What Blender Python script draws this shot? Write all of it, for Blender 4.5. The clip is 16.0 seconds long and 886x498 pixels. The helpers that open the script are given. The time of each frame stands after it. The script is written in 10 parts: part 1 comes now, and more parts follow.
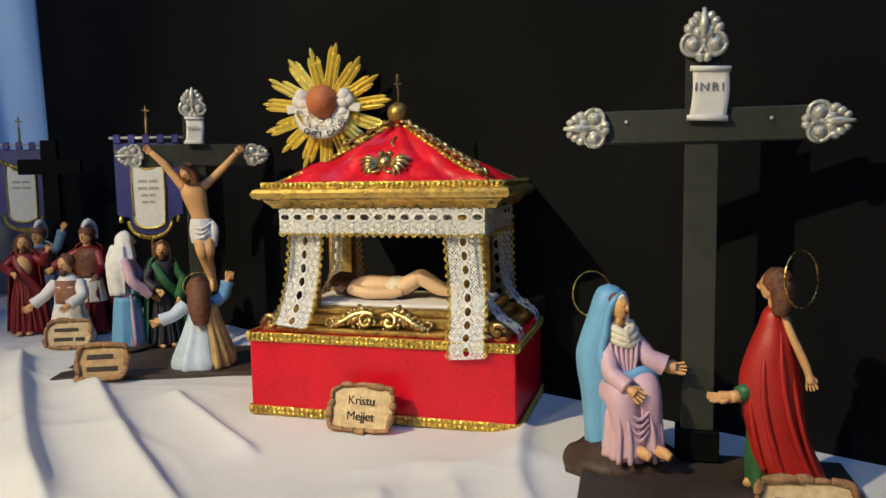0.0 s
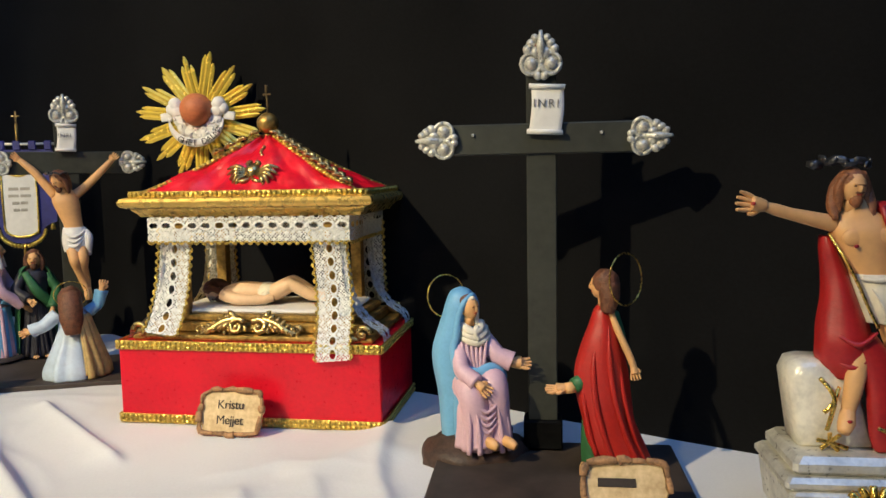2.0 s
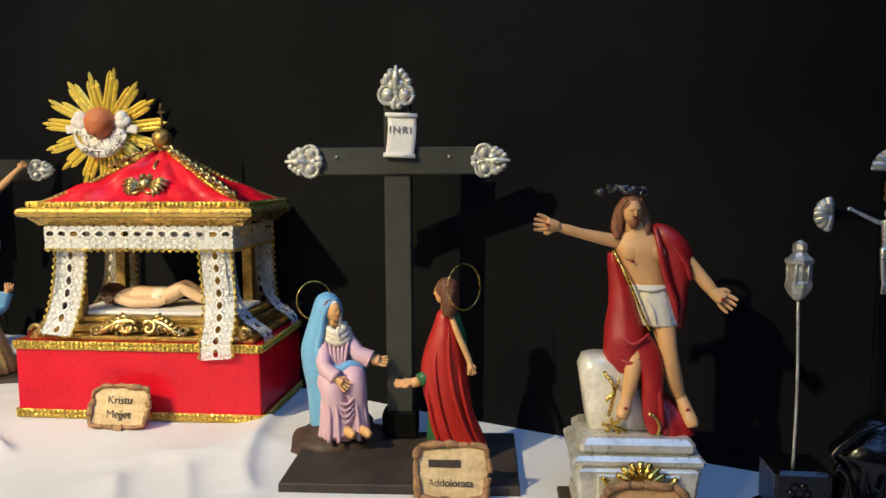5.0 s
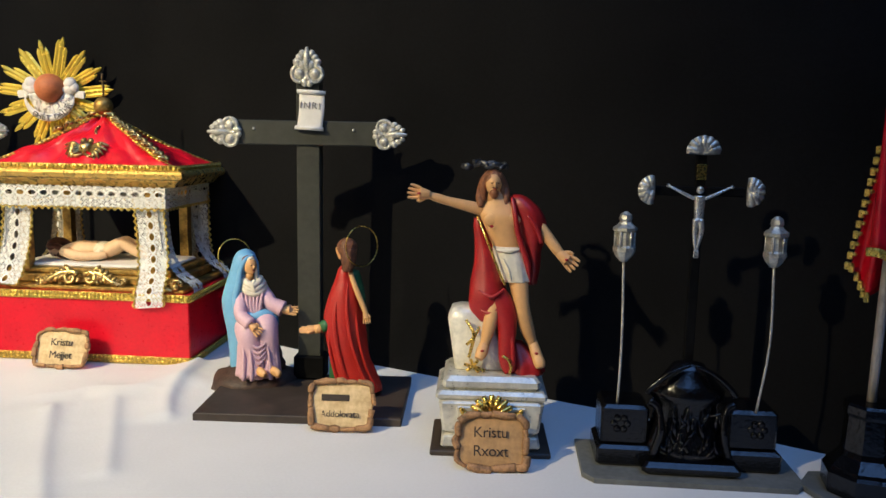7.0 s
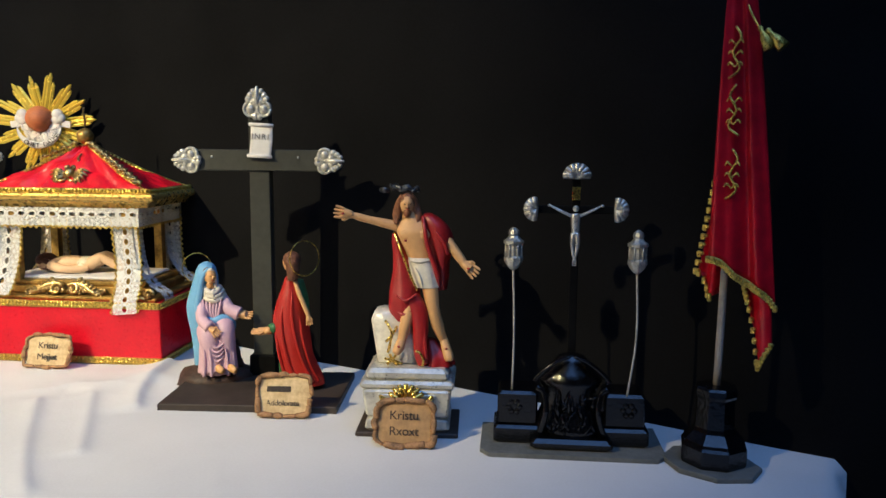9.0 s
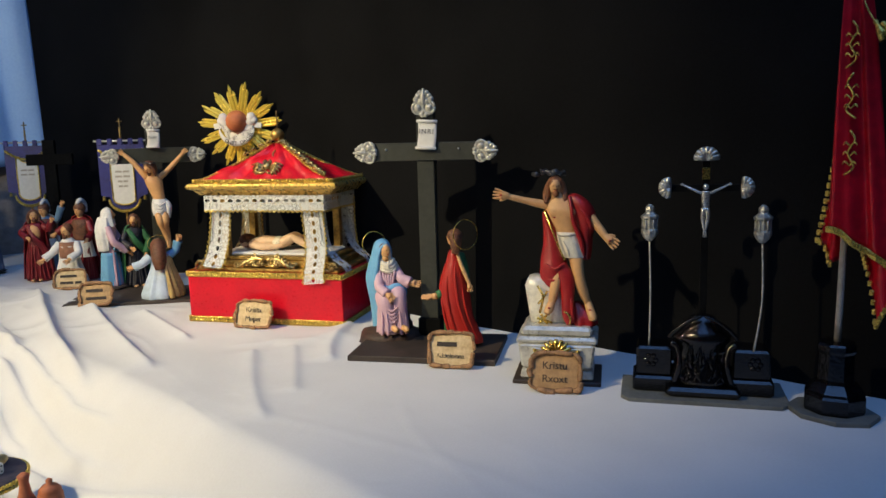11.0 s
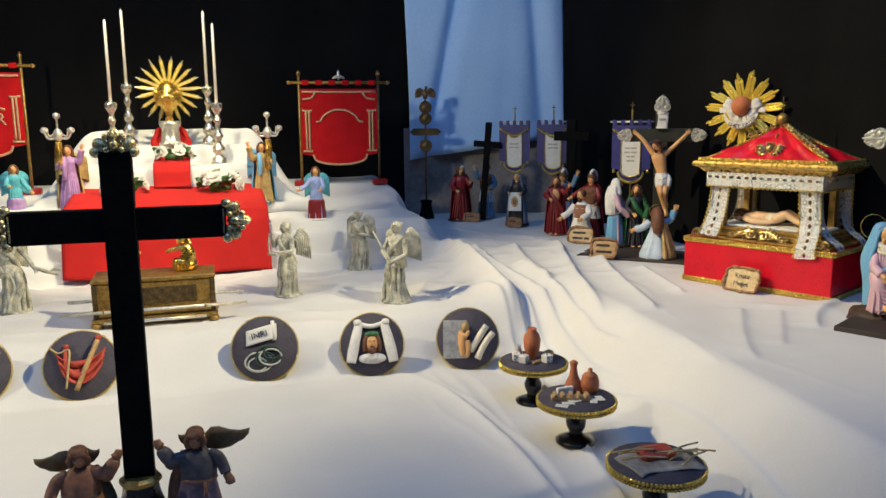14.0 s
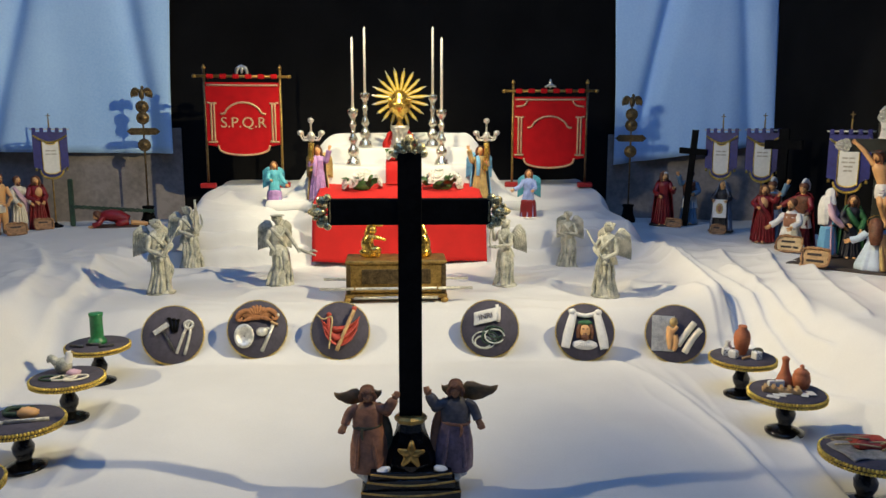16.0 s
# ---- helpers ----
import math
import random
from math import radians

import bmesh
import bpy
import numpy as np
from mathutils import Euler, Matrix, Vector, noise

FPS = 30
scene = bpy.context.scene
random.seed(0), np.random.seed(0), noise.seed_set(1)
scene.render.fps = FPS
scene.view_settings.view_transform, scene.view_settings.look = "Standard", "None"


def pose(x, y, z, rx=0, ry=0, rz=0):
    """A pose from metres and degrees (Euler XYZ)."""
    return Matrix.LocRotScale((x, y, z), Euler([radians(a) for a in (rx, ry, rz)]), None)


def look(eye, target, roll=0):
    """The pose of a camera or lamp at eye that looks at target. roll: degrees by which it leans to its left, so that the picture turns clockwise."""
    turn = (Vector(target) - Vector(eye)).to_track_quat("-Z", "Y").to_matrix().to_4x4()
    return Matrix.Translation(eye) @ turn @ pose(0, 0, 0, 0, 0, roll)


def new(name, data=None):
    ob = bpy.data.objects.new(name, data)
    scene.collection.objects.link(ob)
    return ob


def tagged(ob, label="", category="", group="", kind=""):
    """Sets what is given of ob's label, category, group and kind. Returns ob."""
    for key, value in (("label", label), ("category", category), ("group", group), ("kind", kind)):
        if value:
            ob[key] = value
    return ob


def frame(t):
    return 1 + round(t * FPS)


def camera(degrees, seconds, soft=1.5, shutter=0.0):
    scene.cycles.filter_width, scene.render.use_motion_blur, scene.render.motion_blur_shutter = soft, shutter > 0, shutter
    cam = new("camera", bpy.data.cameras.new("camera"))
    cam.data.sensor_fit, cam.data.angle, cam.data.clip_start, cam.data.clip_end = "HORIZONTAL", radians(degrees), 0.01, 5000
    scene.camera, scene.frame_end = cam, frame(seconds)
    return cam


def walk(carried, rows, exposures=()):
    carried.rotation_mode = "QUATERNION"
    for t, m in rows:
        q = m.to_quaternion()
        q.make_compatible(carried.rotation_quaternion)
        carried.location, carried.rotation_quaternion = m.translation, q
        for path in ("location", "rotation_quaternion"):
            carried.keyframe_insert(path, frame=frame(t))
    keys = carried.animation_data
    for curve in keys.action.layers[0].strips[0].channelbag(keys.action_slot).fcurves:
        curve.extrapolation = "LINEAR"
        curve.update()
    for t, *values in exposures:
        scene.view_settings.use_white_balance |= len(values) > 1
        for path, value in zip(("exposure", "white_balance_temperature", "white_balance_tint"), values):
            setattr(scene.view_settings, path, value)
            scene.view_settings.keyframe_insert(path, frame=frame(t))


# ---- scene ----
cam = camera(60.1, 16.0)
PATH = [
    (0, (0.521, -0.161, 0.249), (2.013, 1.156, 0.046), -1.0),
    (0.5, (0.526, -0.18, 0.253), (2.057, 1.091, 0.046), -1.1),
    (1, (0.529, -0.195, 0.253), (2.099, 1.027, 0.046), -1.2),
    (1.5, (0.526, -0.208, 0.253), (2.132, 0.965, 0.049), -1.2),
    (2, (0.524, -0.218, 0.255), (2.157, 0.918, 0.053), -1.1),
    (2.5, (0.524, -0.23, 0.256), (2.181, 0.872, 0.058), -1.0),
    (3, (0.522, -0.243, 0.255), (2.201, 0.827, 0.063), -0.8),
    (3.5, (0.536, -0.265, 0.248), (2.227, 0.786, 0.056), -0.7),
    (4, (0.527, -0.295, 0.252), (2.224, 0.747, 0.062), -0.8),
    (4.2, (0.521, -0.3, 0.259), (2.22, 0.739, 0.071), -0.7),
    (6.3, (0.495, -0.404, 0.274), (2.206, 0.599, 0.018), 0.8),
    (6.5, (0.495, -0.414, 0.27), (2.209, 0.582, 0.004), 1.0),
    (7, (0.465, -0.453, 0.28), (2.182, 0.53, -0.01), 1.1),
    (7.5, (0.446, -0.491, 0.281), (2.163, 0.491, -0.016), 1.1),
    (8, (0.437, -0.521, 0.289), (2.159, 0.454, -0.005), 1.2),
    (8.2, (0.433, -0.535, 0.293), (2.159, 0.432, -0.002), 0.9),
    (10.3, (0.322, -0.636, 0.304), (1.953, 0.498, 0.076), -1.3),
    (10.5, (0.306, -0.639, 0.305), (1.905, 0.536, 0.05), -1.5),
    (11, (0.274, -0.647, 0.31), (1.787, 0.626, 0.005), -1.5),
    (11.5, (0.244, -0.661, 0.311), (1.633, 0.738, -0.025), -1.5),
    (12, (0.218, -0.662, 0.318), (1.453, 0.871, -0.033), -1.7),
    (12.5, (0.209, -0.677, 0.316), (1.288, 0.971, -0.031), -1.4),
    (13, (0.185, -0.701, 0.317), (1.106, 1.04, -0.034), -1.0),
    (13.5, (0.149, -0.733, 0.315), (0.881, 1.095, -0.032), -0.7),
    (14, (0.1, -0.782, 0.313), (0.655, 1.111, -0.017), -0.5),
    (14.5, (0.079, -0.816, 0.325), (0.494, 1.116, 0.013), -0.2),
    (15, (0.048, -0.84, 0.323), (0.335, 1.116, 0.019), 0.2),
    (15.5, (0.023, -0.879, 0.319), (0.198, 1.089, 0.006), 0.4),
    (16, (0.005, -0.913, 0.32), (0.1, 1.059, 0.001), 0.1),
]
EXPOSURES = [(0.0, -0.42), (0.8, -0.3), (1.5, -0.2), (3.0, -0.17), (4.2, -0.06), (6.3, 0.0), (8.2, 0.03), (10.5, -0.24), (13.0, -0.4), (16.0, -0.42)]
walk(cam, [(t, look(eye, target, roll)) for t, eye, target, roll in PATH], EXPOSURES)

# ---- light: cool daylight from the hall behind, warm spot lamps over the display ----
world = bpy.data.worlds.new("hall")
scene.world = world
world.use_nodes = True
world.node_tree.nodes["Background"].inputs["Color"].default_value = (0.2, 0.42, 1.0, 1)
world.node_tree.nodes["Background"].inputs["Strength"].default_value = 0.22


def spot(name, eye, target, watts, size, cone, colour, blend=0.5):
    lamp = bpy.data.lights.new(name, "SPOT")
    lamp.energy, lamp.shadow_soft_size, lamp.spot_size, lamp.color = watts, size, radians(cone), colour
    lamp.spot_blend = blend
    ob = new(name, lamp)
    ob.matrix_world = look(eye, target)
    return ob


spot("spot_lamp_wing", (-1.0, 0.68, 1.66), (1.08, 0.40, 0.1), 295, 0.03, 41, (1.0, 0.85, 0.55), 0.9)
# added fill beside the wing lamp's place, only to brighten the shrine
spot("shrine_fill_spot", (-1.0, 0.66, 1.66), (1.06, 0.4, 0.16), 75, 0.03, 15, (1.0, 0.87, 0.6), 0.8)
spot("spot_lamp_west", (-1.28, 0.1, 1.17), (0.22, 0.3, -0.12), 58, 0.02, 48, (1.0, 0.88, 0.6), 0.7)
spot("spot_lamp_east", (1.05, -0.1, 1.17), (-1.0, 1.0, 0.1), 205, 0.015, 74, (1.0, 0.86, 0.54), 0.9)
# added fill that brightens the east backdrop, with no known lamp behind it
spot("backdrop_fill_spot", (-1.38, 0.08, 1.0), (0.96, 1.62, 0.6), 105, 0.1, 42, (1.0, 0.92, 0.7), 0.8)
spot("spot_lamp_altar", (-0.1, 0.7, 1.62), (-0.06, 1.34, 0.24), 160, 0.03, 44, (1.0, 0.88, 0.56), 0.9)
# unseen area lamp, added to stand in for the hall's cool daylight
day = bpy.data.lights.new("hall_daylight_fill", "AREA")
day.shape, day.size, day.size_y, day.energy, day.color = "RECTANGLE", 3.0, 2.0, 61, (0.2, 0.43, 1.0)
new("hall_daylight_fill", day).matrix_world = look((0.0, -1.0, 3.1), (0.05, 0.9, 0.1))


# ---- materials ----
def mat(name, colour, rough=0.6, metal=0.0, scale=60.0, vary=0.15, bump=0.1, fine=4.0, sheen=0.0, coat=0.0, dark=None, fleck=0.0, gloss=0.5, crumple=0.0):
    """A painted, cloth or metal surface: colour varied at two scales, with fine relief."""
    m = bpy.data.materials.new(name)
    m.use_nodes = True
    nt = m.node_tree
    b = nt.nodes["Principled BSDF"]
    tex = nt.nodes.new("ShaderNodeTexCoord")
    n1 = nt.nodes.new("ShaderNodeTexNoise")
    n2 = nt.nodes.new("ShaderNodeTexNoise")
    n1.inputs["Scale"].default_value, n1.inputs["Detail"].default_value = scale, 5
    n2.inputs["Scale"].default_value, n2.inputs["Detail"].default_value = scale * fine, 4
    for n in (n1, n2):
        nt.links.new(tex.outputs["Object"], n.inputs["Vector"])
    mix = nt.nodes.new("ShaderNodeMix")
    mix.data_type = "RGBA"
    lo = dark or tuple(c * (1 - 2 * vary) for c in colour)
    hi = tuple(min(1, c * (1 + vary)) for c in colour)
    mix.inputs["A"].default_value, mix.inputs["B"].default_value = (*lo, 1), (*hi, 1)
    ramp = nt.nodes.new("ShaderNodeMapRange")
    ramp.inputs["From Min"].default_value, ramp.inputs["From Max"].default_value = 0.3, 0.62
    add = nt.nodes.new("ShaderNodeMath")
    add.operation = "MULTIPLY_ADD"
    add.inputs[1].default_value, add.inputs[2].default_value = 0.35, 0.0
    nt.links.new(n2.outputs["Fac"], add.inputs[0])
    sub = nt.nodes.new("ShaderNodeMath")
    sub.operation = "MULTIPLY_ADD"
    sub.inputs[1].default_value = 0.65
    nt.links.new(n1.outputs["Fac"], sub.inputs[0])
    nt.links.new(add.outputs[0], sub.inputs[2])
    nt.links.new(sub.outputs[0], ramp.inputs["Value"])
    nt.links.new(ramp.outputs["Result"], mix.inputs["Factor"])
    nt.links.new(mix.outputs["Result"], b.inputs["Base Color"])
    b.inputs["Roughness"].default_value, b.inputs["Metallic"].default_value = rough, metal
    b.inputs["Specular IOR Level"].default_value = gloss
    if fleck:
        rr = nt.nodes.new("ShaderNodeMapRange")
        rr.inputs["To Min"].default_value, rr.inputs["To Max"].default_value = max(0.05, rough - fleck), min(1, rough + fleck)
        nt.links.new(n2.outputs["Fac"], rr.inputs["Value"])
        nt.links.new(rr.outputs["Result"], b.inputs["Roughness"])
    if sheen:
        b.inputs["Sheen Weight"].default_value = sheen
        b.inputs["Sheen Tint"].default_value = (*hi, 1)
    if coat:
        b.inputs["Coat Weight"].default_value, b.inputs["Coat Roughness"].default_value = coat, 0.15
    if bump:
        bp = nt.nodes.new("ShaderNodeBump")
        bp.inputs["Strength"].default_value, bp.inputs["Distance"].default_value = bump, 0.002
        nt.links.new(sub.outputs[0], bp.inputs["Height"])
        nt.links.new(bp.outputs["Normal"], b.inputs["Normal"])
        if crumple:
            n3 = nt.nodes.new("ShaderNodeTexNoise")
            n3.inputs["Scale"].default_value, n3.inputs["Detail"].default_value, n3.inputs["Distortion"].default_value = 16, 3, 1.2
            n3.noise_type = "RIDGED_MULTIFRACTAL"
            nt.links.new(tex.outputs["Object"], n3.inputs["Vector"])
            b2 = nt.nodes.new("ShaderNodeBump")
            b2.inputs["Strength"].default_value, b2.inputs["Distance"].default_value = crumple, 0.004
            nt.links.new(n3.outputs["Fac"], b2.inputs["Height"])
            nt.links.new(b2.outputs["Normal"], bp.inputs["Normal"])
    return m


WHITE_CLOTH = mat("white_cotton", (0.68, 0.67, 0.65), 0.9, scale=9, vary=0.03, bump=0.25, fine=40, sheen=0.1, crumple=0.12)
BLACK_CLOTH = mat("black_felt", (0.0065, 0.0065, 0.0068), 0.95, scale=5, vary=0.25, bump=0.3, fine=60, gloss=0.09)
BLUE_CLOTH = mat("pale_blue_sheet", (0.46, 0.68, 0.95), 0.85, scale=2.5, vary=0.05, bump=0.06, fine=60, dark=(0.34, 0.57, 0.9))
GREY_WALL = mat("grey_brown_painted_board", (0.24, 0.21, 0.19), 0.8, scale=6, vary=0.25, fine=12)
RED_VELVET = mat("crushed_red_velvet", (0.6, 0.004, 0.018), 0.33, scale=24, vary=0.09, bump=0.7, fine=10, sheen=0.4, fleck=0.16)
RED_FELT = mat("red_felt", (0.5, 0.008, 0.006), 0.9, scale=15, vary=0.1, bump=0.3, fine=40)
RED_SATIN = mat("crushed_red_satin", (0.64, 0.005, 0.02), 0.36, scale=38, vary=0.18, bump=0.9, fine=2.5, fleck=0.16)
GOLD = mat("gilt", (0.78, 0.52, 0.12), 0.28, 1.0, scale=90, vary=0.15, bump=0.3, fleck=0.15)
SMOOTH_GILT = mat("smooth_gilt_wood", (0.68, 0.45, 0.12), 0.28, 0.7, scale=30, vary=0.12, bump=0.1, fleck=0.1)
GOLD_BRAID = mat("gold_braid", (0.72, 0.52, 0.12), 0.32, 0.9, scale=300, vary=0.3, bump=0.8, fine=3, fleck=0.2)
RAY_GILT = mat("pressed_gilt_rays", (0.9, 0.67, 0.1), 0.25, 0.4, scale=40, vary=0.08, bump=0.03, fleck=0.1)
OLD_GOLD = mat("dull_gilt_wood", (0.42, 0.26, 0.07), 0.42, 0.75, scale=70, vary=0.3, bump=0.3, fleck=0.2)
DARK_BRONZE = mat("worn_bronze", (0.16, 0.11, 0.05), 0.4, 0.8, scale=90, vary=0.35, bump=0.4, fleck=0.2)
BRASS = mat("aged_brass", (0.5, 0.36, 0.14), 0.3, 0.95, scale=90, vary=0.25, bump=0.3, fleck=0.15)
SILVER = mat("silver_paint", (0.66, 0.64, 0.56), 0.42, 0.6, scale=120, vary=0.2, bump=0.4, fleck=0.2)
CANDLE_SILVER = mat("polished_silver", (0.72, 0.68, 0.56), 0.18, 0.9, scale=150, vary=0.3, bump=0.5, fleck=0.1)
BRIGHT_SILVER = mat("bright_silver", (0.74, 0.71, 0.62), 0.3, 0.8, scale=150, vary=0.15, bump=0.25, fleck=0.12)
# gold glints of the surroundings are put into this chrome's colour
GLINT_CHROME = mat("glint_tinted_chrome", (0.72, 0.6, 0.3), 0.26, 0.7, scale=150, vary=0.35, bump=0.5, fleck=0.14)
PEWTER = mat("dull_pewter", (0.56, 0.54, 0.46), 0.4, 0.75, scale=130, vary=0.25, bump=0.4, fleck=0.15)
PEARL = mat("pearl_silver", (0.6, 0.58, 0.49), 0.3, 0.4, scale=160, vary=0.15, bump=0.4, fleck=0.12)
STONE_SILVER = mat("silver_leaf_plaster", (0.58, 0.56, 0.48), 0.32, 0.35, scale=50, vary=0.18, bump=0.5, fleck=0.15)
LACE = mat("white_lace", (0.74, 0.74, 0.7), 0.85, scale=400, vary=0.1, bump=0.6)
BLACK_WOOD = mat("black_painted_wood", (0.004, 0.004, 0.004), 0.7, scale=40, vary=0.4, bump=0.2, gloss=0.08)
BLACK_GLOSS = mat("black_gloss", (0.003, 0.003, 0.0035), 0.1, scale=90, vary=0.3, bump=0.6, gloss=0.35, coat=0.2)
GREEN_BLACK_WOOD = mat("dark_green_black_wood", (0.036, 0.038, 0.028), 0.45, scale=22, vary=0.25, bump=0.25, fine=6)
DARK_BOARD = mat("dark_brown_board", (0.045, 0.032, 0.024), 0.6, scale=18, vary=0.25, bump=0.2)
GREY_BOARD = mat("grey_board", (0.12, 0.125, 0.115), 0.7, scale=40, vary=0.15, bump=0.1)
ROCK = mat("brown_clay_rock", (0.055, 0.03, 0.02), 0.6, scale=70, vary=0.35, bump=0.7)
PARCHMENT = mat("parchment_clay", (0.62, 0.47, 0.26), 0.7, scale=60, vary=0.12, bump=0.3, dark=(0.42, 0.28, 0.13))
SCROLL_EDGE = mat("burnt_clay_edge", (0.3, 0.155, 0.065), 0.6, scale=120, vary=0.35, bump=0.6)
INK = mat("dark_ink", (0.03, 0.02, 0.015), 0.7, scale=200, vary=0.2, bump=0)
FADED_INK = mat("faded_ink", (0.16, 0.15, 0.13), 0.7, scale=300, vary=0.35, bump=0)
PAPER = mat("white_paper", (0.72, 0.7, 0.64), 0.5, scale=30, vary=0.05, bump=0.1)
SKIN = mat("painted_skin", (0.7, 0.38, 0.15), 0.5, scale=40, vary=0.06, bump=0.12)
PALE_SKIN = mat("pale_painted_skin", (0.74, 0.5, 0.31), 0.5, scale=50, vary=0.06, bump=0.12)
BROWN_SKIN = mat("dark_painted_skin", (0.3, 0.14, 0.07), 0.5, scale=50, vary=0.15, bump=0.15)
RED_HAIR = mat("reddish_painted_hair", (0.24, 0.085, 0.03), 0.55, scale=160, vary=0.25, bump=0.8)
HAIR = mat("brown_painted_hair", (0.15, 0.056, 0.024), 0.55, scale=160, vary=0.3, bump=0.8)
SKY_ROBE = mat("light_blue_paint", (0.15, 0.38, 0.6), 0.5, scale=40, vary=0.06, bump=0.15, fine=8)
PINK_ROBE = mat("pale_pink_paint", (0.62, 0.4, 0.46), 0.5, scale=40, vary=0.06, bump=0.15, fine=8)
CREAM_ROBE = mat("cream_paint", (0.72, 0.66, 0.52), 0.55, scale=40, vary=0.1, bump=0.25)
WHITE_ROBE = mat("white_paint", (0.75, 0.73, 0.68), 0.55, scale=40, vary=0.08, bump=0.2)
RED_ROBE = mat("red_paint", (0.42, 0.018, 0.012), 0.42, scale=45, vary=0.1, bump=0.2, fine=8)
DARK_RED_ROBE = mat("dark_red_paint", (0.34, 0.012, 0.012), 0.42, scale=45, vary=0.12, bump=0.2, fine=8)
# maroon with the back figures' shade put into its colour; also an angel's skirt
SHADED_MAROON_ROBE = mat("shaded_maroon_paint", (0.2, 0.009, 0.012), 0.45, scale=45, vary=0.15, bump=0.2, fine=8)
DUSTY_BLUE_ROBE = mat("dusty_blue_paint", (0.13, 0.24, 0.36), 0.5, scale=40, vary=0.12, bump=0.2)
GREEN_ROBE = mat("dark_green_paint", (0.03, 0.13, 0.045), 0.5, scale=35, vary=0.2, bump=0.25)
TEAL_ROBE = mat("turquoise_paint", (0.1, 0.42, 0.5), 0.5, scale=35, vary=0.15, bump=0.25)
LILAC_ROBE = mat("lilac_paint", (0.42, 0.24, 0.5), 0.5, scale=35, vary=0.15, bump=0.25)
BROWN_ROBE = mat("brown_paint", (0.3, 0.13, 0.07), 0.55, scale=45, vary=0.25, bump=0.3)
MAUVE_ROBE = mat("dark_mauve_paint", (0.15, 0.1, 0.13), 0.55, scale=45, vary=0.3, bump=0.3)
OCHRE_ROBE = mat("ochre_paint", (0.46, 0.32, 0.12), 0.5, scale=35, vary=0.2, bump=0.3)
DARK_ROBE = mat("near_black_paint", (0.03, 0.028, 0.035), 0.5, scale=35, vary=0.3, bump=0.3)
GREY_STATUE = mat("antique_grey_resin", (0.52, 0.5, 0.4), 0.5, scale=60, vary=0.2, bump=0.9, fine=6, dark=(0.1, 0.12, 0.1))
BLUE_SILK = mat("royal_blue_satin", (0.02, 0.022, 0.16), 0.45, scale=25, vary=0.2, bump=0.3, sheen=0.3)
SLATE = mat("slate_purple_felt", (0.062, 0.055, 0.075), 0.85, scale=50, vary=0.15, bump=0.3)
TERRACOTTA = mat("terracotta", (0.45, 0.14, 0.055), 0.65, scale=60, vary=0.15, bump=0.3)
ORANGE_CLAY = mat("orange_ball_paint", (0.56, 0.17, 0.06), 0.6, scale=80, vary=0.08, bump=0.2)
WAX = mat("white_wax", (0.82, 0.78, 0.68), 0.4, scale=30, vary=0.03, bump=0.05)
LEAF = mat("silk_leaf", (0.05, 0.13, 0.03), 0.5, scale=80, vary=0.3, bump=0.2)
PETAL = mat("white_silk_petal", (0.7, 0.69, 0.62), 0.7, scale=80, vary=0.08, bump=0.2)
GREEN_CLAY = mat("green_glazed_clay", (0.02, 0.16, 0.05), 0.35, scale=40, vary=0.2, bump=0.2)
TAN_WOOD = mat("pale_wood", (0.48, 0.3, 0.13), 0.6, scale=60, vary=0.2, bump=0.3)
DRAB_GREEN = mat("dark_green_cord", (0.02, 0.05, 0.03), 0.6, scale=90, vary=0.3, bump=0.3)
IRON = mat("dark_iron", (0.1, 0.1, 0.1), 0.4, 0.8, scale=90, vary=0.3, bump=0.3)
RED_CORD = mat("red_clay_cloth", (0.45, 0.06, 0.035), 0.6, scale=60, vary=0.2, bump=0.4)
STRAW = mat("straw", (0.5, 0.38, 0.18), 0.7, scale=90, vary=0.2, bump=0.2)


# ---- mesh tools ----
def put(bm, verts, faces, m=None, mi=0, smooth=True):
    vs = [bm.verts.new((m @ Vector(v)) if m else v) for v in verts]
    for f in faces:
        try:
            face = bm.faces.new([vs[i] for i in f])
        except ValueError:
            continue
        face.material_index, face.smooth = mi, smooth


def box(bm, size, at=(0, 0, 0), m=None, mi=0, bevel=0.001, taper=1.0):
    """A block with chamfered edges; at is the centre of its base; taper scales its top."""
    x, y, z = size[0] / 2, size[1] / 2, size[2]
    b = min(bevel, x * 0.45, y * 0.45, z * 0.45)
    rings = []
    for zz, inset in ((0, b), (b, 0), (z - b, 0), (z, b)):
        k = 1 + (taper - 1) * zz / z
        ax, ay = x * k - inset, y * k - inset
        c = b * 0.7
        rings.append([(ax, -ay + c, zz), (ax, ay - c, zz), (ax - c, ay, zz), (-ax + c, ay, zz), (-ax, ay - c, zz), (-ax, -ay + c, zz), (-ax + c, -ay, zz), (ax - c, -ay, zz)])
    verts = [(p[0] + at[0], p[1] + at[1], p[2] + at[2]) for r in rings for p in r]
    faces = [tuple(range(7, -1, -1)), tuple(range(24, 32))]
    for i in range(3):
        for j in range(8):
            k = (j + 1) % 8
            faces.append((i * 8 + j, i * 8 + k, i * 8 + 8 + k, i * 8 + 8 + j))
    put(bm, verts, faces, m, mi, False)


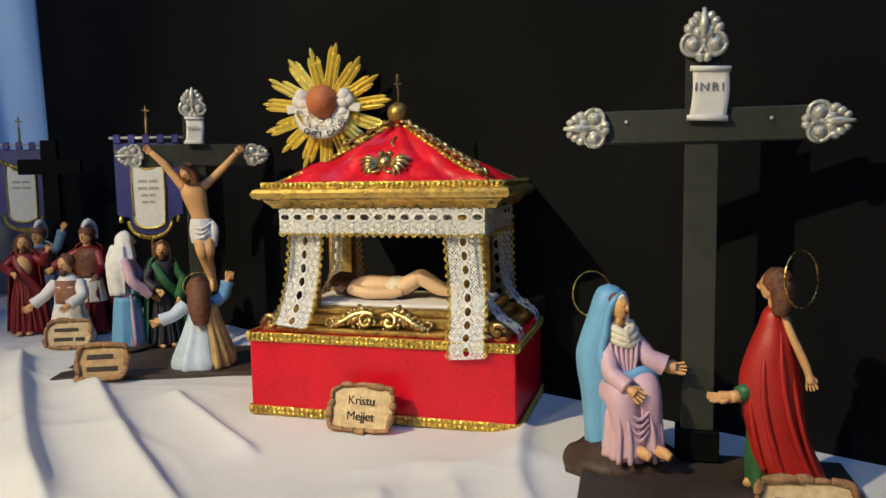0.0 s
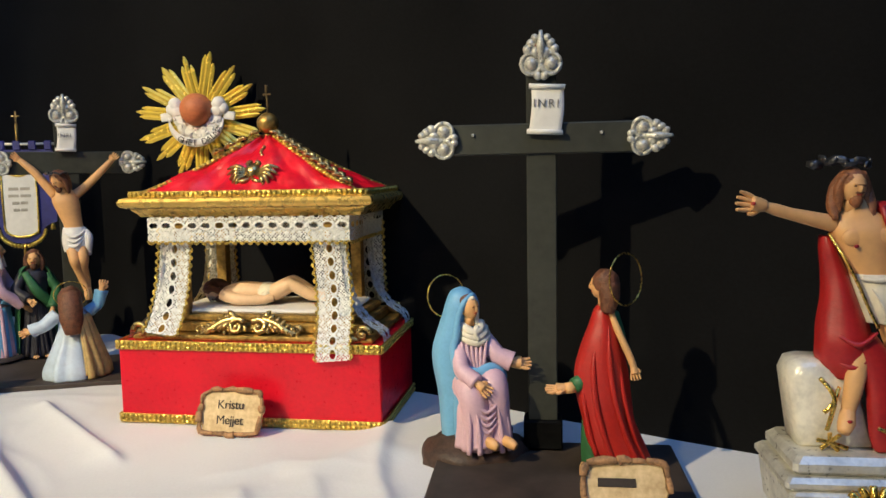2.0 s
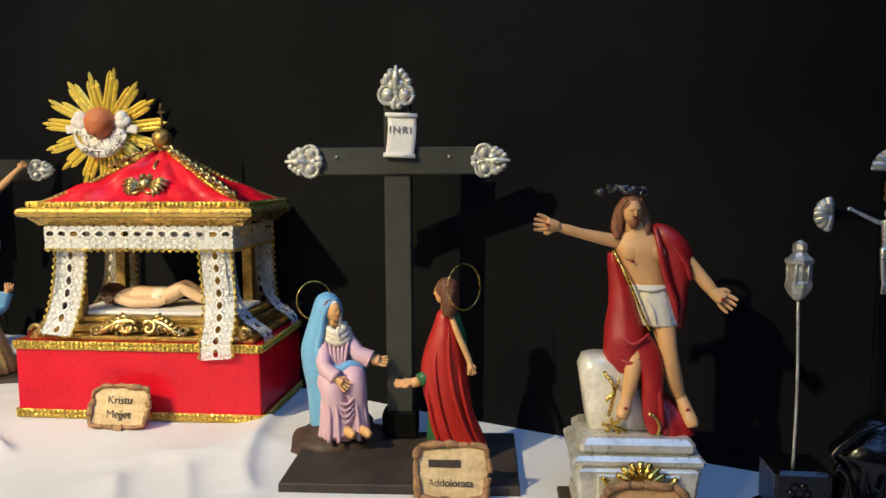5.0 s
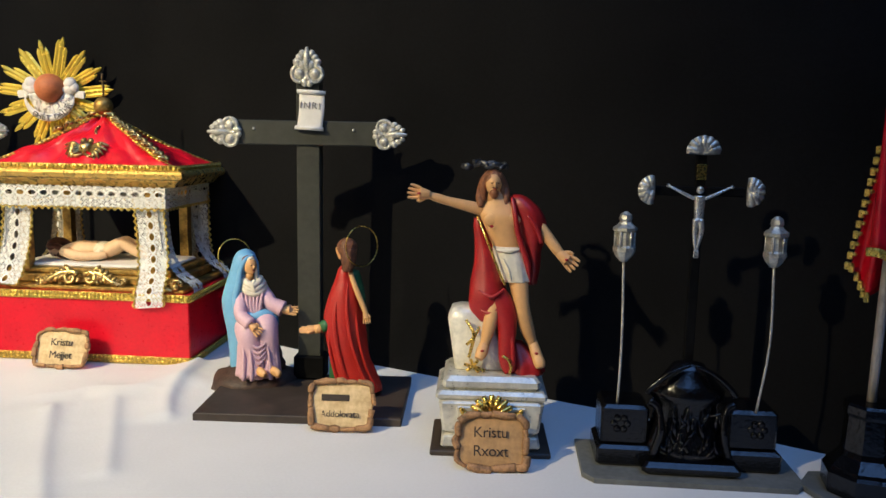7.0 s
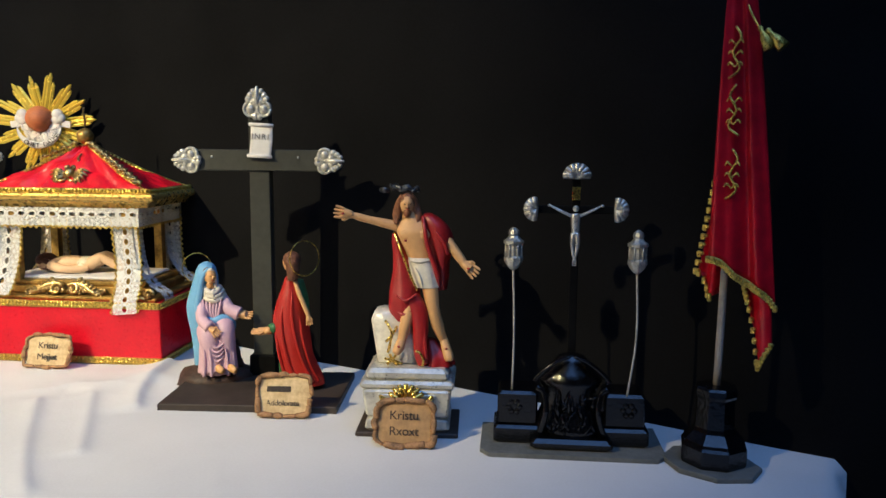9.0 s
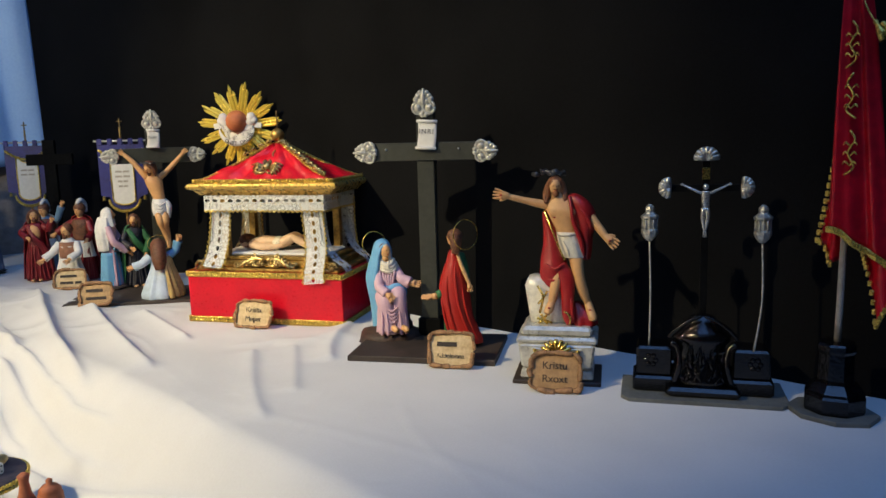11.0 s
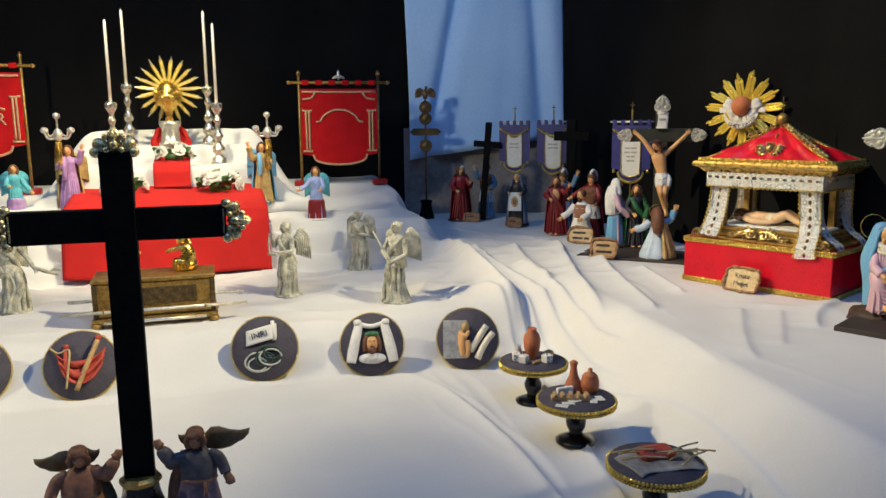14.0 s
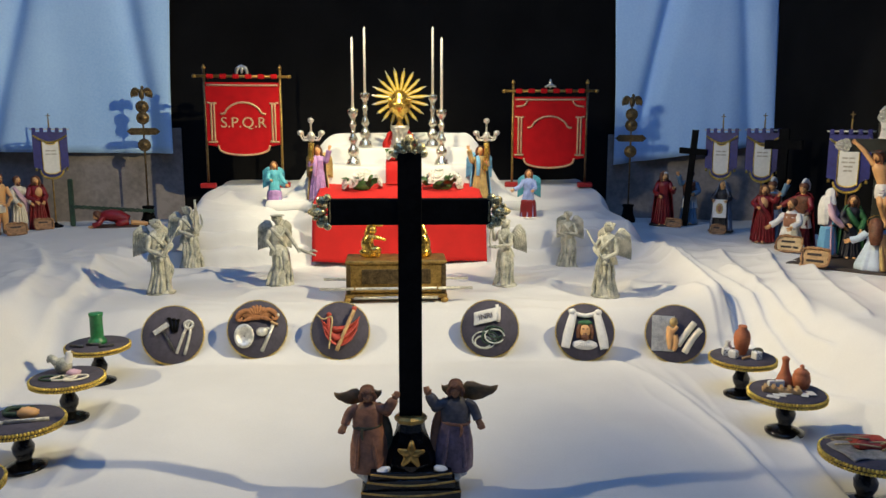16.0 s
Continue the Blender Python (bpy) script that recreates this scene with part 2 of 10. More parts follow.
def lathe(bm, profile, at=(0, 0, 0), m=None, mi=0, n=20, sx=1.0, sy=1.0, folds=0, amp=0.0, arc=None, twist=0.0, phase=0.0, lean=(0, 0), smooth=True, cap=True):
    """Turns (radius, z) rows about z. folds: waves round it, deeper towards the first row."""
    verts, faces = [], []
    top = profile[-1][1] - profile[0][1] or 1
    count = n
    for r, z in profile:
        f = (z - profile[0][1]) / top
        for j in range(count):
            a = 2 * math.pi * j / count
            k = 1 + amp * (1 - 0.75 * f) * (math.sin(folds * a + phase + twist * f) + 0.4 * math.sin(folds * 1.7 * a + 2.1 + phase)) if folds else 1
            verts.append((at[0] + lean[0] * f + r * k * sx * math.cos(a), at[1] + lean[1] * f + r * k * sy * math.sin(a), at[2] + z))
    for i in range(len(profile) - 1):
        for j in range(count):
            k = (j + 1) % count
            faces.append((i * count + j, i * count + k, (i + 1) * count + k, (i + 1) * count + j))
    if cap:
        faces.append(tuple(range(count - 1, -1, -1)))
        faces.append(tuple((len(profile) - 1) * count + j for j in range(count)))
    put(bm, verts, faces, m, mi, smooth)


def spline(pts, steps=4):
    pts = [Vector(p) for p in pts]
    if len(pts) < 3:
        return pts
    out = []
    for i in range(len(pts) - 1):
        p0, p1, p2, p3 = pts[max(i - 1, 0)], pts[i], pts[i + 1], pts[min(i + 2, len(pts) - 1)]
        for s in range(steps):
            t = s / steps
            out.append(0.5 * ((2 * p1) + (p2 - p0) * t + (2 * p0 - 5 * p1 + 4 * p2 - p3) * t * t + (3 * p1 - p0 - 3 * p2 + p3) * t ** 3))
    out.append(pts[-1])
    return out


def tube(bm, pts, radii, m=None, mi=0, n=8, flat=1.0, steps=4, closed=False):
    """A round rod along a smooth line; radii one number or one for each point."""
    if isinstance(radii, (int, float)):
        radii = [radii] * len(pts)
    path = spline(pts, steps)
    rad = [radii[0]] * len(path)
    if len(path) == len(pts):
        rad = list(radii)
    else:
        for i in range(len(path)):
            f = i / steps
            a = min(int(f), len(radii) - 2)
            rad[i] = radii[a] + (radii[a + 1] - radii[a]) * (f - a)
    verts, faces = [], []
    prev = None
    for i, p in enumerate(path):
        d = (path[min(i + 1, len(path) - 1)] - path[max(i - 1, 0)])
        d = d.normalized() if d.length > 1e-9 else Vector((0, 0, 1))
        if prev is None:
            side = d.cross(Vector((0, 1, 0.01)))
            if side.length < 0.2:
                side = d.cross(Vector((1, 0, 0)))
        else:
            side = prev - d * prev.dot(d)
        side = side.normalized()
        prev = side
        up = d.cross(side)
        for j in range(n):
            a = 2 * math.pi * j / n
            verts.append(p + (side * math.cos(a) + up * math.sin(a) * flat) * rad[i])
    for i in range(len(path) - 1):
        for j in range(n):
            k = (j + 1) % n
            faces.append((i * n + j, i * n + k, (i + 1) * n + k, (i + 1) * n + j))
    if not closed:
        faces.append(tuple(range(n - 1, -1, -1)))
        faces.append(tuple((len(path) - 1) * n + j for j in range(n)))
    put(bm, verts, faces, m, mi)


def ring(bm, radius, thick, m=None, mi=0, n=32, k=6):
    verts, faces = [], []
    for i in range(n):
        a = 2 * math.pi * i / n
        for j in range(k):
            b = 2 * math.pi * j / k
            rr = radius + thick * math.cos(b)
            verts.append((rr * math.cos(a), thick * math.sin(b), rr * math.sin(a)))
    for i in range(n):
        for j in range(k):
            i2, j2 = (i + 1) % n, (j + 1) % k
            faces.append((i * k + j, i * k + j2, i2 * k + j2, i2 * k + j))
    put(bm, verts, faces, m, mi)


def ball(bm, at, r, m=None, mi=0, n=12, rot=None, rough=0.0):
    """An egg of three radii, its surface roughened if asked."""
    if isinstance(r, (int, float)):
        r = (r, r, r)
    verts, faces = [], []
    half = n // 2 + 1
    t = Euler([radians(a) for a in rot]).to_matrix() if rot else Matrix.Identity(3)
    for i in range(half + 1):
        th = math.pi * i / half
        for j in range(n):
            a = 2 * math.pi * j / n
            v = Vector((math.sin(th) * math.cos(a), math.sin(th) * math.sin(a), math.cos(th)))
            if rough:
                v = v * (1 + rough * noise.noise(v * 2.3 + Vector(at) * 40))
            verts.append(t @ Vector((v.x * r[0], v.y * r[1], v.z * r[2])) + Vector(at))
    for i in range(half):
        for j in range(n):
            k = (j + 1) % n
            faces.append((i * n + j, (i + 1) * n + j, (i + 1) * n + k, i * n + k))
    put(bm, verts, faces, m, mi)


def plate(bm, outline, depth, m=None, mi=0, bevel=0.0, smooth=False):
    """A flat piece cut to an outline (x, z), standing, with its front at y = 0 and its back at depth."""
    n = len(outline)
    cx, cz = sum(p[0] for p in outline) / n, sum(p[1] for p in outline) / n
    def inset(p, b):
        d = math.hypot(p[0] - cx, p[1] - cz) or 1
        return (p[0] - (p[0] - cx) / d * b, p[1] - (p[1] - cz) / d * b)
    rows = [([inset(p, bevel) for p in outline], 0.0), (outline, bevel), (outline, depth - bevel), ([inset(p, bevel) for p in outline], depth)] if bevel else [(outline, 0.0), (outline, depth)]
    verts = [(p[0], y, p[1]) for o, y in rows for p in o]
    faces = [tuple(range(n - 1, -1, -1)), tuple((len(rows) - 1) * n + j for j in range(n))]
    for i in range(len(rows) - 1):
        for j in range(n):
            k = (j + 1) % n
            faces.append((i * n + j, i * n + k, (i + 1) * n + k, (i + 1) * n + j))
    put(bm, verts, faces, m, mi, smooth)


def sheet(bm, fn, nu, nv, m=None, mi=0, thick=0.0015):
    """A cloth over a grid: fn(u, v) gives its place for u, v in 0..1; it has a back a little behind."""
    grid = [[Vector(fn(i / nu, j / nv)) for j in range(nv + 1)] for i in range(nu + 1)]
    verts, faces = [], []
    w = nv + 1
    for i in range(nu + 1):
        for j in range(nv + 1):
            verts.append(grid[i][j])
    back = len(verts)
    for i in range(nu + 1):
        for j in range(nv + 1):
            du = grid[min(i + 1, nu)][j] - grid[max(i - 1, 0)][j]
            dv = grid[i][min(j + 1, nv)] - grid[i][max(j - 1, 0)]
            nn = du.cross(dv)
            verts.append(grid[i][j] - (nn.normalized() * thick if nn.length > 1e-12 else Vector((0, 0, thick))))
    for i in range(nu):
        for j in range(nv):
            a = i * w + j
            faces.append((a, a + w, a + w + 1, a + 1))
            faces.append((back + a, back + a + 1, back + a + w + 1, back + a + w))
    for i in range(nu):
        for j, s in ((0, 1), (nv, -1)):
            a = i * w + j
            q = (a, back + a, back + a + w, a + w)
            faces.append(q if s > 0 else q[::-1])
    for j in range(nv):
        for i, s in ((0, -1), (nu, 1)):
            a = i * w + j
            q = (a, back + a, back + a + 1, a + 1)
            faces.append(q if s > 0 else q[::-1])
    put(bm, verts, faces, m, mi)


def shape(build, *args, **kw):
    bm = bmesh.new()
    build(bm, *args, **kw)
    return bm


def thing(name, m, label, category, group="", kind=""):
    ob = new(name)
    ob.empty_display_size = 0.02
    ob.matrix_world = m
    return tagged(ob, label, category, group, kind)


def mesh_of(name, bm, mats):
    me = bpy.data.meshes.new(name)
    bm.normal_update()
    bm.to_mesh(me)
    bm.free()
    for x in mats if isinstance(mats, (list, tuple)) else [mats]:
        me.materials.append(x)
    return me


def part(name, bm, mats, parent, label="", m=None):
    ob = new(name, mesh_of(name, bm, mats))
    ob.parent = parent
    if m:
        ob.matrix_basis = m
    return tagged(ob, label)


def solo(name, bm, mats, m, label, category, group="", kind=""):
    ob = new(name, mesh_of(name, bm, mats))
    ob.matrix_world = m
    return tagged(ob, label, category, group, kind)


def lettering(name, text, size, mats, parent, m, depth=0.0006, space=1.0, label=""):
    cu = bpy.data.curves.new(name, "FONT")
    cu.body, cu.size, cu.align_x, cu.align_y, cu.extrude, cu.space_character = text, size, "CENTER", "CENTER", depth, space
    ob = new(name, cu)
    deps = bpy.context.evaluated_depsgraph_get()
    me = bpy.data.meshes.new_from_object(ob.evaluated_get(deps))
    bpy.data.objects.remove(ob)
    me.materials.clear()
    me.materials.append(mats)
    o = new(name, me)
    o.parent, o.matrix_basis = parent, m
    return tagged(o, label)


# ---- structure ----
def ss(a, b, t):
    t = max(0.0, min(1.0, (t - a) / (b - a)))
    return t * t * (3 - 2 * t)


EAST, NORTH, WEST, SOUTH = 1.223, 1.76, -1.5, -0.56


def ground_level(x, y):
    """The table top under the cloth: a sunken middle, a step behind the discs, a bank before the altar."""
    ax = abs(x - 0.0)
    z = -0.112 + 0.074 * ss(0.44, 0.56, y)
    z -= 0.03 * (1 - ss(0.06, 0.3, y)) * (1 - ss(0.15, 0.36, ax))
    edge = 0.60 + 0.03 * math.sin(3 * y)
    z += (0.0 - z) * ss(edge, edge + 0.13, ax)
    # the bank falls in three slack rolls of cloth
    e = y + 0.06 * ss(0.2, 0.3, ax) + 0.010 * math.sin(9 * x) + 0.02 * (abs(x) - 0.4)
    sag = 0.006 * math.sin(7 * x + 1)
    bank = 0.36 * ss(1.074, 1.088, e) + 0.34 * ss(1.108, 1.123, e + sag) + 0.3 * ss(1.146, 1.175, e - sag)
    notch = math.exp(-((e - 1.071) / 0.005) ** 2) + math.exp(-((e + sag - 1.105) / 0.0045) ** 2) + 0.8 * math.exp(-((e - sag - 1.144) / 0.0045) ** 2)
    bank -= 0.13 * notch * ss(0.2, 0.3, ax) * (0.6 + 0.4 * math.sin(13 * x + 2))
    bank *= 1 - ss(0.585, 0.665, ax + 0.012 * math.sin(21 * y))
    return z + (0.072 + 0.06 * ss(1.1, 1.6, y) - z) * bank


def crease(x, y, x0, y0, x1, y1, high, wide, sway=0.01):
    dx, dy = x1 - x0, y1 - y0
    long = math.hypot(dx, dy)
    t = ((x - x0) * dx + (y - y0) * dy) / long / long
    if t < -0.1 or t > 1.1:
        return 0.0
    d = ((x - x0) * dy - (y - y0) * dx) / long + sway * math.sin(t * 7 + x0 * 30)
    if abs(d) > 3 * wide:
        return 0.0
    return high * math.exp(-(d / wide) ** 2) * ss(-0.1, 0.15, t) * (1 - ss(0.75, 1.1, t))


CREASES = [
    (0.70, 0.85, 0.93, 0.42, 0.022, 0.03), (0.66, 0.62, 0.95, 0.36, 0.014, 0.018), (0.76, 0.78, 0.96, 0.60, 0.02, 0.022),
    (0.74, 1.02, 0.94, 0.80, 0.018, 0.025), (0.63, 0.88, 0.62, -0.3, 0.010, 0.016), (0.69, 0.5, 0.66, -0.42, 0.008, 0.012),
    (0.97, 0.26, 1.08, 0.18, 0.022, 0.02), (0.88, 0.30, 0.98, 0.20, 0.016, 0.02), (0.84, 0.22, 0.93, 0.15, 0.012, 0.014),
    (0.45, 0.42, 0.47, -0.3, 0.006, 0.010), (0.60, 0.30, 0.72, 0.05, 0.010, 0.014), (0.5, 0.75, 0.62, 0.98, 0.02, 0.03),
    (0.30, 0.98, 0.60, 0.92, 0.018, 0.02), (-0.62, 0.9, -0.25, 0.98, 0.018, 0.02), (-0.75, 0.7, -0.45, 0.5, 0.016, 0.03),
    (-0.62, 0.88, -0.62, -0.3, 0.010, 0.016), (0.62, 1.15, 0.80, 0.95, 0.012, 0.05), (-0.62, 1.15, -0.80, 0.95, 0.03, 0.05),
    (-0.45, 0.60, -0.2, 0.52, 0.008, 0.012), (0.15, 0.56, 0.4, 0.52, 0.008, 0.012), (-0.5, 0.3, -0.46, -0.2, 0.006, 0.01),
    (0.78, 0.1, 0.8, -0.5, 0.004, 0.010), (0.92, -0.02, 0.70, -0.35, 0.004, 0.008), (-0.9, 0.9, -0.7, 0.4, 0.02, 0.03), (0.86, 0.55, 0.90, 0.38, 0.014, 0.016),
    (0.78, 0.47, 0.90, 0.30, 0.012, 0.014), (0.25, 1.06, 0.60, 1.10, 0.016, 0.018), (-0.60, 1.10, -0.25, 1.06, 0.016, 0.018),
]
SHARP = [
    (0.66, 0.95, 0.655, -0.35, 0.007, 0.010), (0.70, 0.72, 0.735, -0.2, 0.006, 0.010), (0.74, 0.66, 0.97, 0.62, 0.010, 0.012), (0.70, 0.98, 0.95, 0.66, 0.010, 0.014),
    (0.72, 0.70, 0.90, 0.28, 0.008, 0.010), (0.80, 0.62, 0.93, 0.22, 0.010, 0.012), (0.86, 0.40, 0.985, 0.16, 0.012, 0.012), (0.92, 0.32, 1.02, 0.2, 0.010, 0.010),
    (0.48, 0.50, 0.47, -0.25, 0.004, 0.008), (0.40, 0.36, 0.46, -0.1, 0.004, 0.008), (0.60, 0.16, 0.68, 0.02, 0.006, 0.006), (0.45, 0.66, 0.62, 0.86, 0.010, 0.014),
    (0.28, 0.94, 0.58, 0.86, 0.010, 0.012), (-0.58, 0.84, -0.26, 0.95, 0.010, 0.012), (-0.66, 0.74, -0.40, 0.56, 0.008, 0.012), (-0.78, 0.62, -0.52, 0.44, 0.010, 0.014),
    (-0.85, 0.95, -0.62, 0.62, 0.012, 0.016), (-0.66, 0.4, -0.64, -0.3, 0.006, 0.010), (0.36, 1.01, 0.62, 1.04, 0.014, 0.012), (-0.64, 1.05, -0.30, 1.02, 0.014, 0.012),
    (0.02, 0.53, 0.24, 0.55, 0.005, 0.008), (-0.30, 0.56, -0.12, 0.52, 0.005, 0.008), (0.30, 0.70, 0.40, 0.92, 0.008, 0.012), (-0.40, 0.86, -0.30, 0.66, 0.008, 0.012),
    (0.80, 1.18, 0.95, 0.94, 0.012, 0.014), (0.72, 1.30, 0.86, 1.06, 0.014, 0.018), (0.90, -0.10, 0.80, -0.45, 0.002, 0.006), (0.76, 0.06, 0.90, -0.12, 0.003, 0.006),
    (0.13, 0.58, 0.155, 0.40, 0.003, 0.008), (-0.85, 0.5, -0.62, 0.26, 0.010, 0.014),
    # the long edge where two sheets overlap, and the pulled folds beside the shrine
    (0.685, 0.98, 0.700, 0.40, 0.013, 0.010), (0.703, 0.55, 0.698, 0.02, 0.013, 0.009), (0.700, 0.16, 0.655, -0.36, 0.014, 0.008),
    (0.724, 0.22, 0.726, 0.02, 0.006, 0.006), (0.93, 0.24, 0.76, 0.04, 0.015, 0.012), (1.0, 0.2, 0.88, 0.06, 0.015, 0.012),
    (0.88, 0.86, 0.70, 0.50, 0.014, 0.013), (0.80, 0.66, 0.81, 0.36, 0.012, 0.010), (0.885, 0.70, 0.86, 0.30, 0.012, 0.010), (0.44, 0.44, 0.478, -0.12, 0.007, 0.008),
]
CREASES = [c for c in CREASES if not (0.59 < (c[0] + c[2]) / 2 < 0.95 and (c[1] + c[3]) / 2 > -0.1)]
SHARP = [c for c in SHARP if not (0.59 < (c[0] + c[2]) / 2 < 0.95 and (c[1] + c[3]) / 2 > -0.1)]
rnd_fold = random.Random(12)
for _ in range(30):
    # short crisp folds on the banks
    fx, fy = rnd_fold.uniform(-0.95, 0.6), rnd_fold.uniform(0.58, 1.1)
    fa, fl = rnd_fold.uniform(-0.9, 0.5), rnd_fold.uniform(0.12, 0.32)
    SHARP.append((fx, fy, fx + fl * math.cos(fa), fy + fl * math.sin(fa), rnd_fold.uniform(0.003, 0.007), rnd_fold.uniform(0.005, 0.009)))
FLAT = [(1.08, 0.42, 0.17), (1.08, 0.08, 0.13), (1.07, -0.17, 0.09), (1.09, -0.34, 0.12), (1.1, -0.47, 0.07), (1.03, 0.76, 0.13), (1.0, 1.0, 0.1), (0.96, 1.35, 0.1), (0.87, 1.48, 0.09)]


# long pulled folds and sheet edges: height, width, then the line that each follows
LONG = [
    (0.034, 0.03, (0.65, 1.08), (0.662, 0.92), (0.632, 0.66), (0.605, 0.46)),
    (0.020, 0.010, (0.64, 1.09), (0.655, 0.91), (0.628, 0.52), (0.63, 0.29), (0.66, 0.06), (0.645, -0.11), (0.62, -0.24), (0.59, -0.42)),
    (0.016, 0.009, (0.70, 1.02), (0.69, 0.86), (0.688, 0.54), (0.662, 0.30), (0.668, 0.16)),
    (0.012, 0.007, (0.73, 0.80), (0.722, 0.58), (0.70, 0.36), (0.70, 0.24)),
    (0.009, 0.006, (0.66, 0.72), (0.655, 0.52), (0.645, 0.38)),
    (0.018, 0.014, (0.96, 1.08), (0.86, 0.82), (0.765, 0.54), (0.715, 0.34)),
    (0.014, 0.011, (0.93, 0.80), (0.825, 0.45), (0.785, 0.30)),
    (0.010, 0.009, (0.96, 0.65), (0.90, 0.39)),
    (0.012, 0.013, (0.80, 0.98), (0.745, 0.74), (0.73, 0.58)),
    (0.010, 0.007, (0.60, 0.66), (0.596, 0.41), (0.56, 0.156), (0.525, -0.02), (0.5, -0.2)),
    (0.011, 0.007, (0.37, 0.45), (0.425, 0.34), (0.448, 0.16), (0.45, 0.02), (0.445, -0.15), (0.43, -0.3)),
    (0.009, 0.010, (0.932, 0.278), (0.827, 0.136), (0.757, 0.019)),
    (0.008, 0.009, (0.975, 0.235), (0.89, 0.13), (0.84, 0.07)),
    (0.016, 0.011, (1.12, 0.262), (1.014, 0.195), (0.95, 0.127)),
    (0.003, 0.003, (0.74, 0.16), (0.717, 0.03)),
    (0.010, 0.010, (-0.62, 0.93), (-0.45, 0.965), (-0.25, 0.94)), (0.014, 0.012, (-0.6, 1.19), (-0.42, 1.155), (-0.25, 1.19)),
    (0.011, 0.009, (-0.57, 1.07), (-0.4, 1.1), (-0.24, 1.08)), (0.009, 0.010, (-0.52, 0.87), (-0.38, 0.9), (-0.2, 0.86)),
    (0.012, 0.010, (0.24, 1.07), (0.42, 1.09), (0.62, 1.05)),
    (0.010, 0.010, (0.22, 1.16), (0.4, 1.19), (0.56, 1.15)), (0.008, 0.010, (0.3, 0.87), (0.42, 0.9), (0.56, 0.84)),
    (0.016, 0.02, (-0.62, 1.34), (-0.5, 1.26), (-0.34, 1.2)), (0.014, 0.016, (-0.55, 1.42), (-0.42, 1.36), (-0.28, 1.3)),
    (0.014, 0.013, (-0.95, 1.1), (-0.8, 0.8), (-0.72, 0.5)), (0.012, 0.012, (-0.75, 1.0), (-0.68, 0.7), (-0.66, 0.35), (-0.62, 0.0)),
    (0.01, 0.008, (-0.9, 0.7), (-0.74, 0.42), (-0.68, 0.1)), (0.006, 0.006, (-0.46, 0.3), (-0.43, 0.05), (-0.4, -0.3)),
    (0.006, 0.009, (-0.2, 0.6), (0.0, 0.575), (0.2, 0.6)), (0.006, 0.008, (-0.45, 0.63), (-0.3, 0.6), (-0.12, 0.62)), (0.006, 0.008, (0.2, 0.64), (0.36, 0.6), (0.5, 0.62)),
]
LONG = [(hi, wd, min(p[0] for p in ln) - 8 * wd, max(p[0] for p in ln) + 8 * wd, spline([(*p, 0) for p in ln], 3)) for hi, wd, *ln in LONG]


def long_fold(x, y, high, wide, x0, x1, line):
    """A fold with one steep and one gentle side along a smooth line, dying away at both ends."""
    if x < x0 or x > x1:
        return 0.0
    best, at, side = 1e9, 0.0, 1.0
    last = len(line) - 1
    for i in range(last):
        ax, ay = line[i].x, line[i].y
        dx, dy = line[i + 1].x - ax, line[i + 1].y - ay
        t = max(0.0, min(1.0, ((x - ax) * dx + (y - ay) * dy) / (dx * dx + dy * dy)))
        ex, ey = x - ax - dx * t, y - ay - dy * t
        d = math.hypot(ex, ey)
        if d < best:
            best, at, side = d, (i + t) / last, 1.0 if ex * dy - ey * dx > 0 else -1.0
    if best > 8 * wide:
        return 0.0
    q = best / (0.6 * wide if side < 0 else 2.0 * wide)
    return high * math.exp(-q * q / (0.3 + q)) * ss(0.0, 0.12, at) * (1 - ss(0.85, 1.0, at))


def cloth_level(x, y):
    z = ground_level(x, y)
    calm = 1.0
    for fx, fy, fr in FLAT:
        calm = min(calm, ss(0.6 * fr, 1.05 * fr, math.hypot(x - fx, y - fy)))
    calm *= 1 - 0.55 * (1 - ss(0.15, 0.5, y)) * ss(0.5, 0.68, abs(x))
    f = 0.3 * sum(crease(x, y, *c) for c in CREASES) + sum(long_fold(x, y, *c) for c in LONG)
    back = ss(0.5, 0.7, y)
    for x0, y0, x1, y1, high, wide in SHARP:
        dx, dy = x1 - x0, y1 - y0
        long = math.hypot(dx, dy)
        t = ((x - x0) * dx + (y - y0) * dy) / long / long
        if -0.1 < t < 1.1:
            d = ((x - x0) * dy - (y - y0) * dx) / long + 0.012 * math.sin(t * 5 + x0 * 40) + 0.003 * math.sin(t * 17 + y0 * 20)
            if abs(d) < 6 * wide:
                f += 0.45 * high * (1 + 0.5 * back) * math.exp(-abs(d) / wide * (1.0 if d > 0 else 0.45)) * ss(-0.1, 0.2, t) * (1 - ss(0.7, 1.1, t))
    rough = 0.5 + 0.5 * ss(0.42, 0.6, y)
    f += 0.004 * rough * noise.noise(Vector((x * 6, y * 4, 1.3))) + 0.0018 * noise.noise(Vector((x * 17, y * 13, 4.1)))
    ridge = 1 - abs(noise.noise(Vector((x * 5 + 3, y * 3.2, 9.0)))) * 2
    f += 0.0022 * rough * max(0, ridge - 0.75) * 4 * ss(0.55, 0.7, abs(x) + 0.3 * ss(0.45, 0.6, y))
    fold = max(0.0, 1 - 5 * abs(noise.noise(Vector((x * 5.5 + 7, y * 6.5 + 2 * x, 3.3)))))
    f += 0.0045 * fold * back * (1 - ss(1.15, 1.3, y))
    bank = ss(0.98, 1.04, y) * (1 - ss(1.12, 1.2, y)) * (1 - ss(0.55, 0.75, abs(x)))
    f += 0.012 * bank * noise.noise(Vector((x * 4, y * 22, 2.0)))
    return z + f * calm


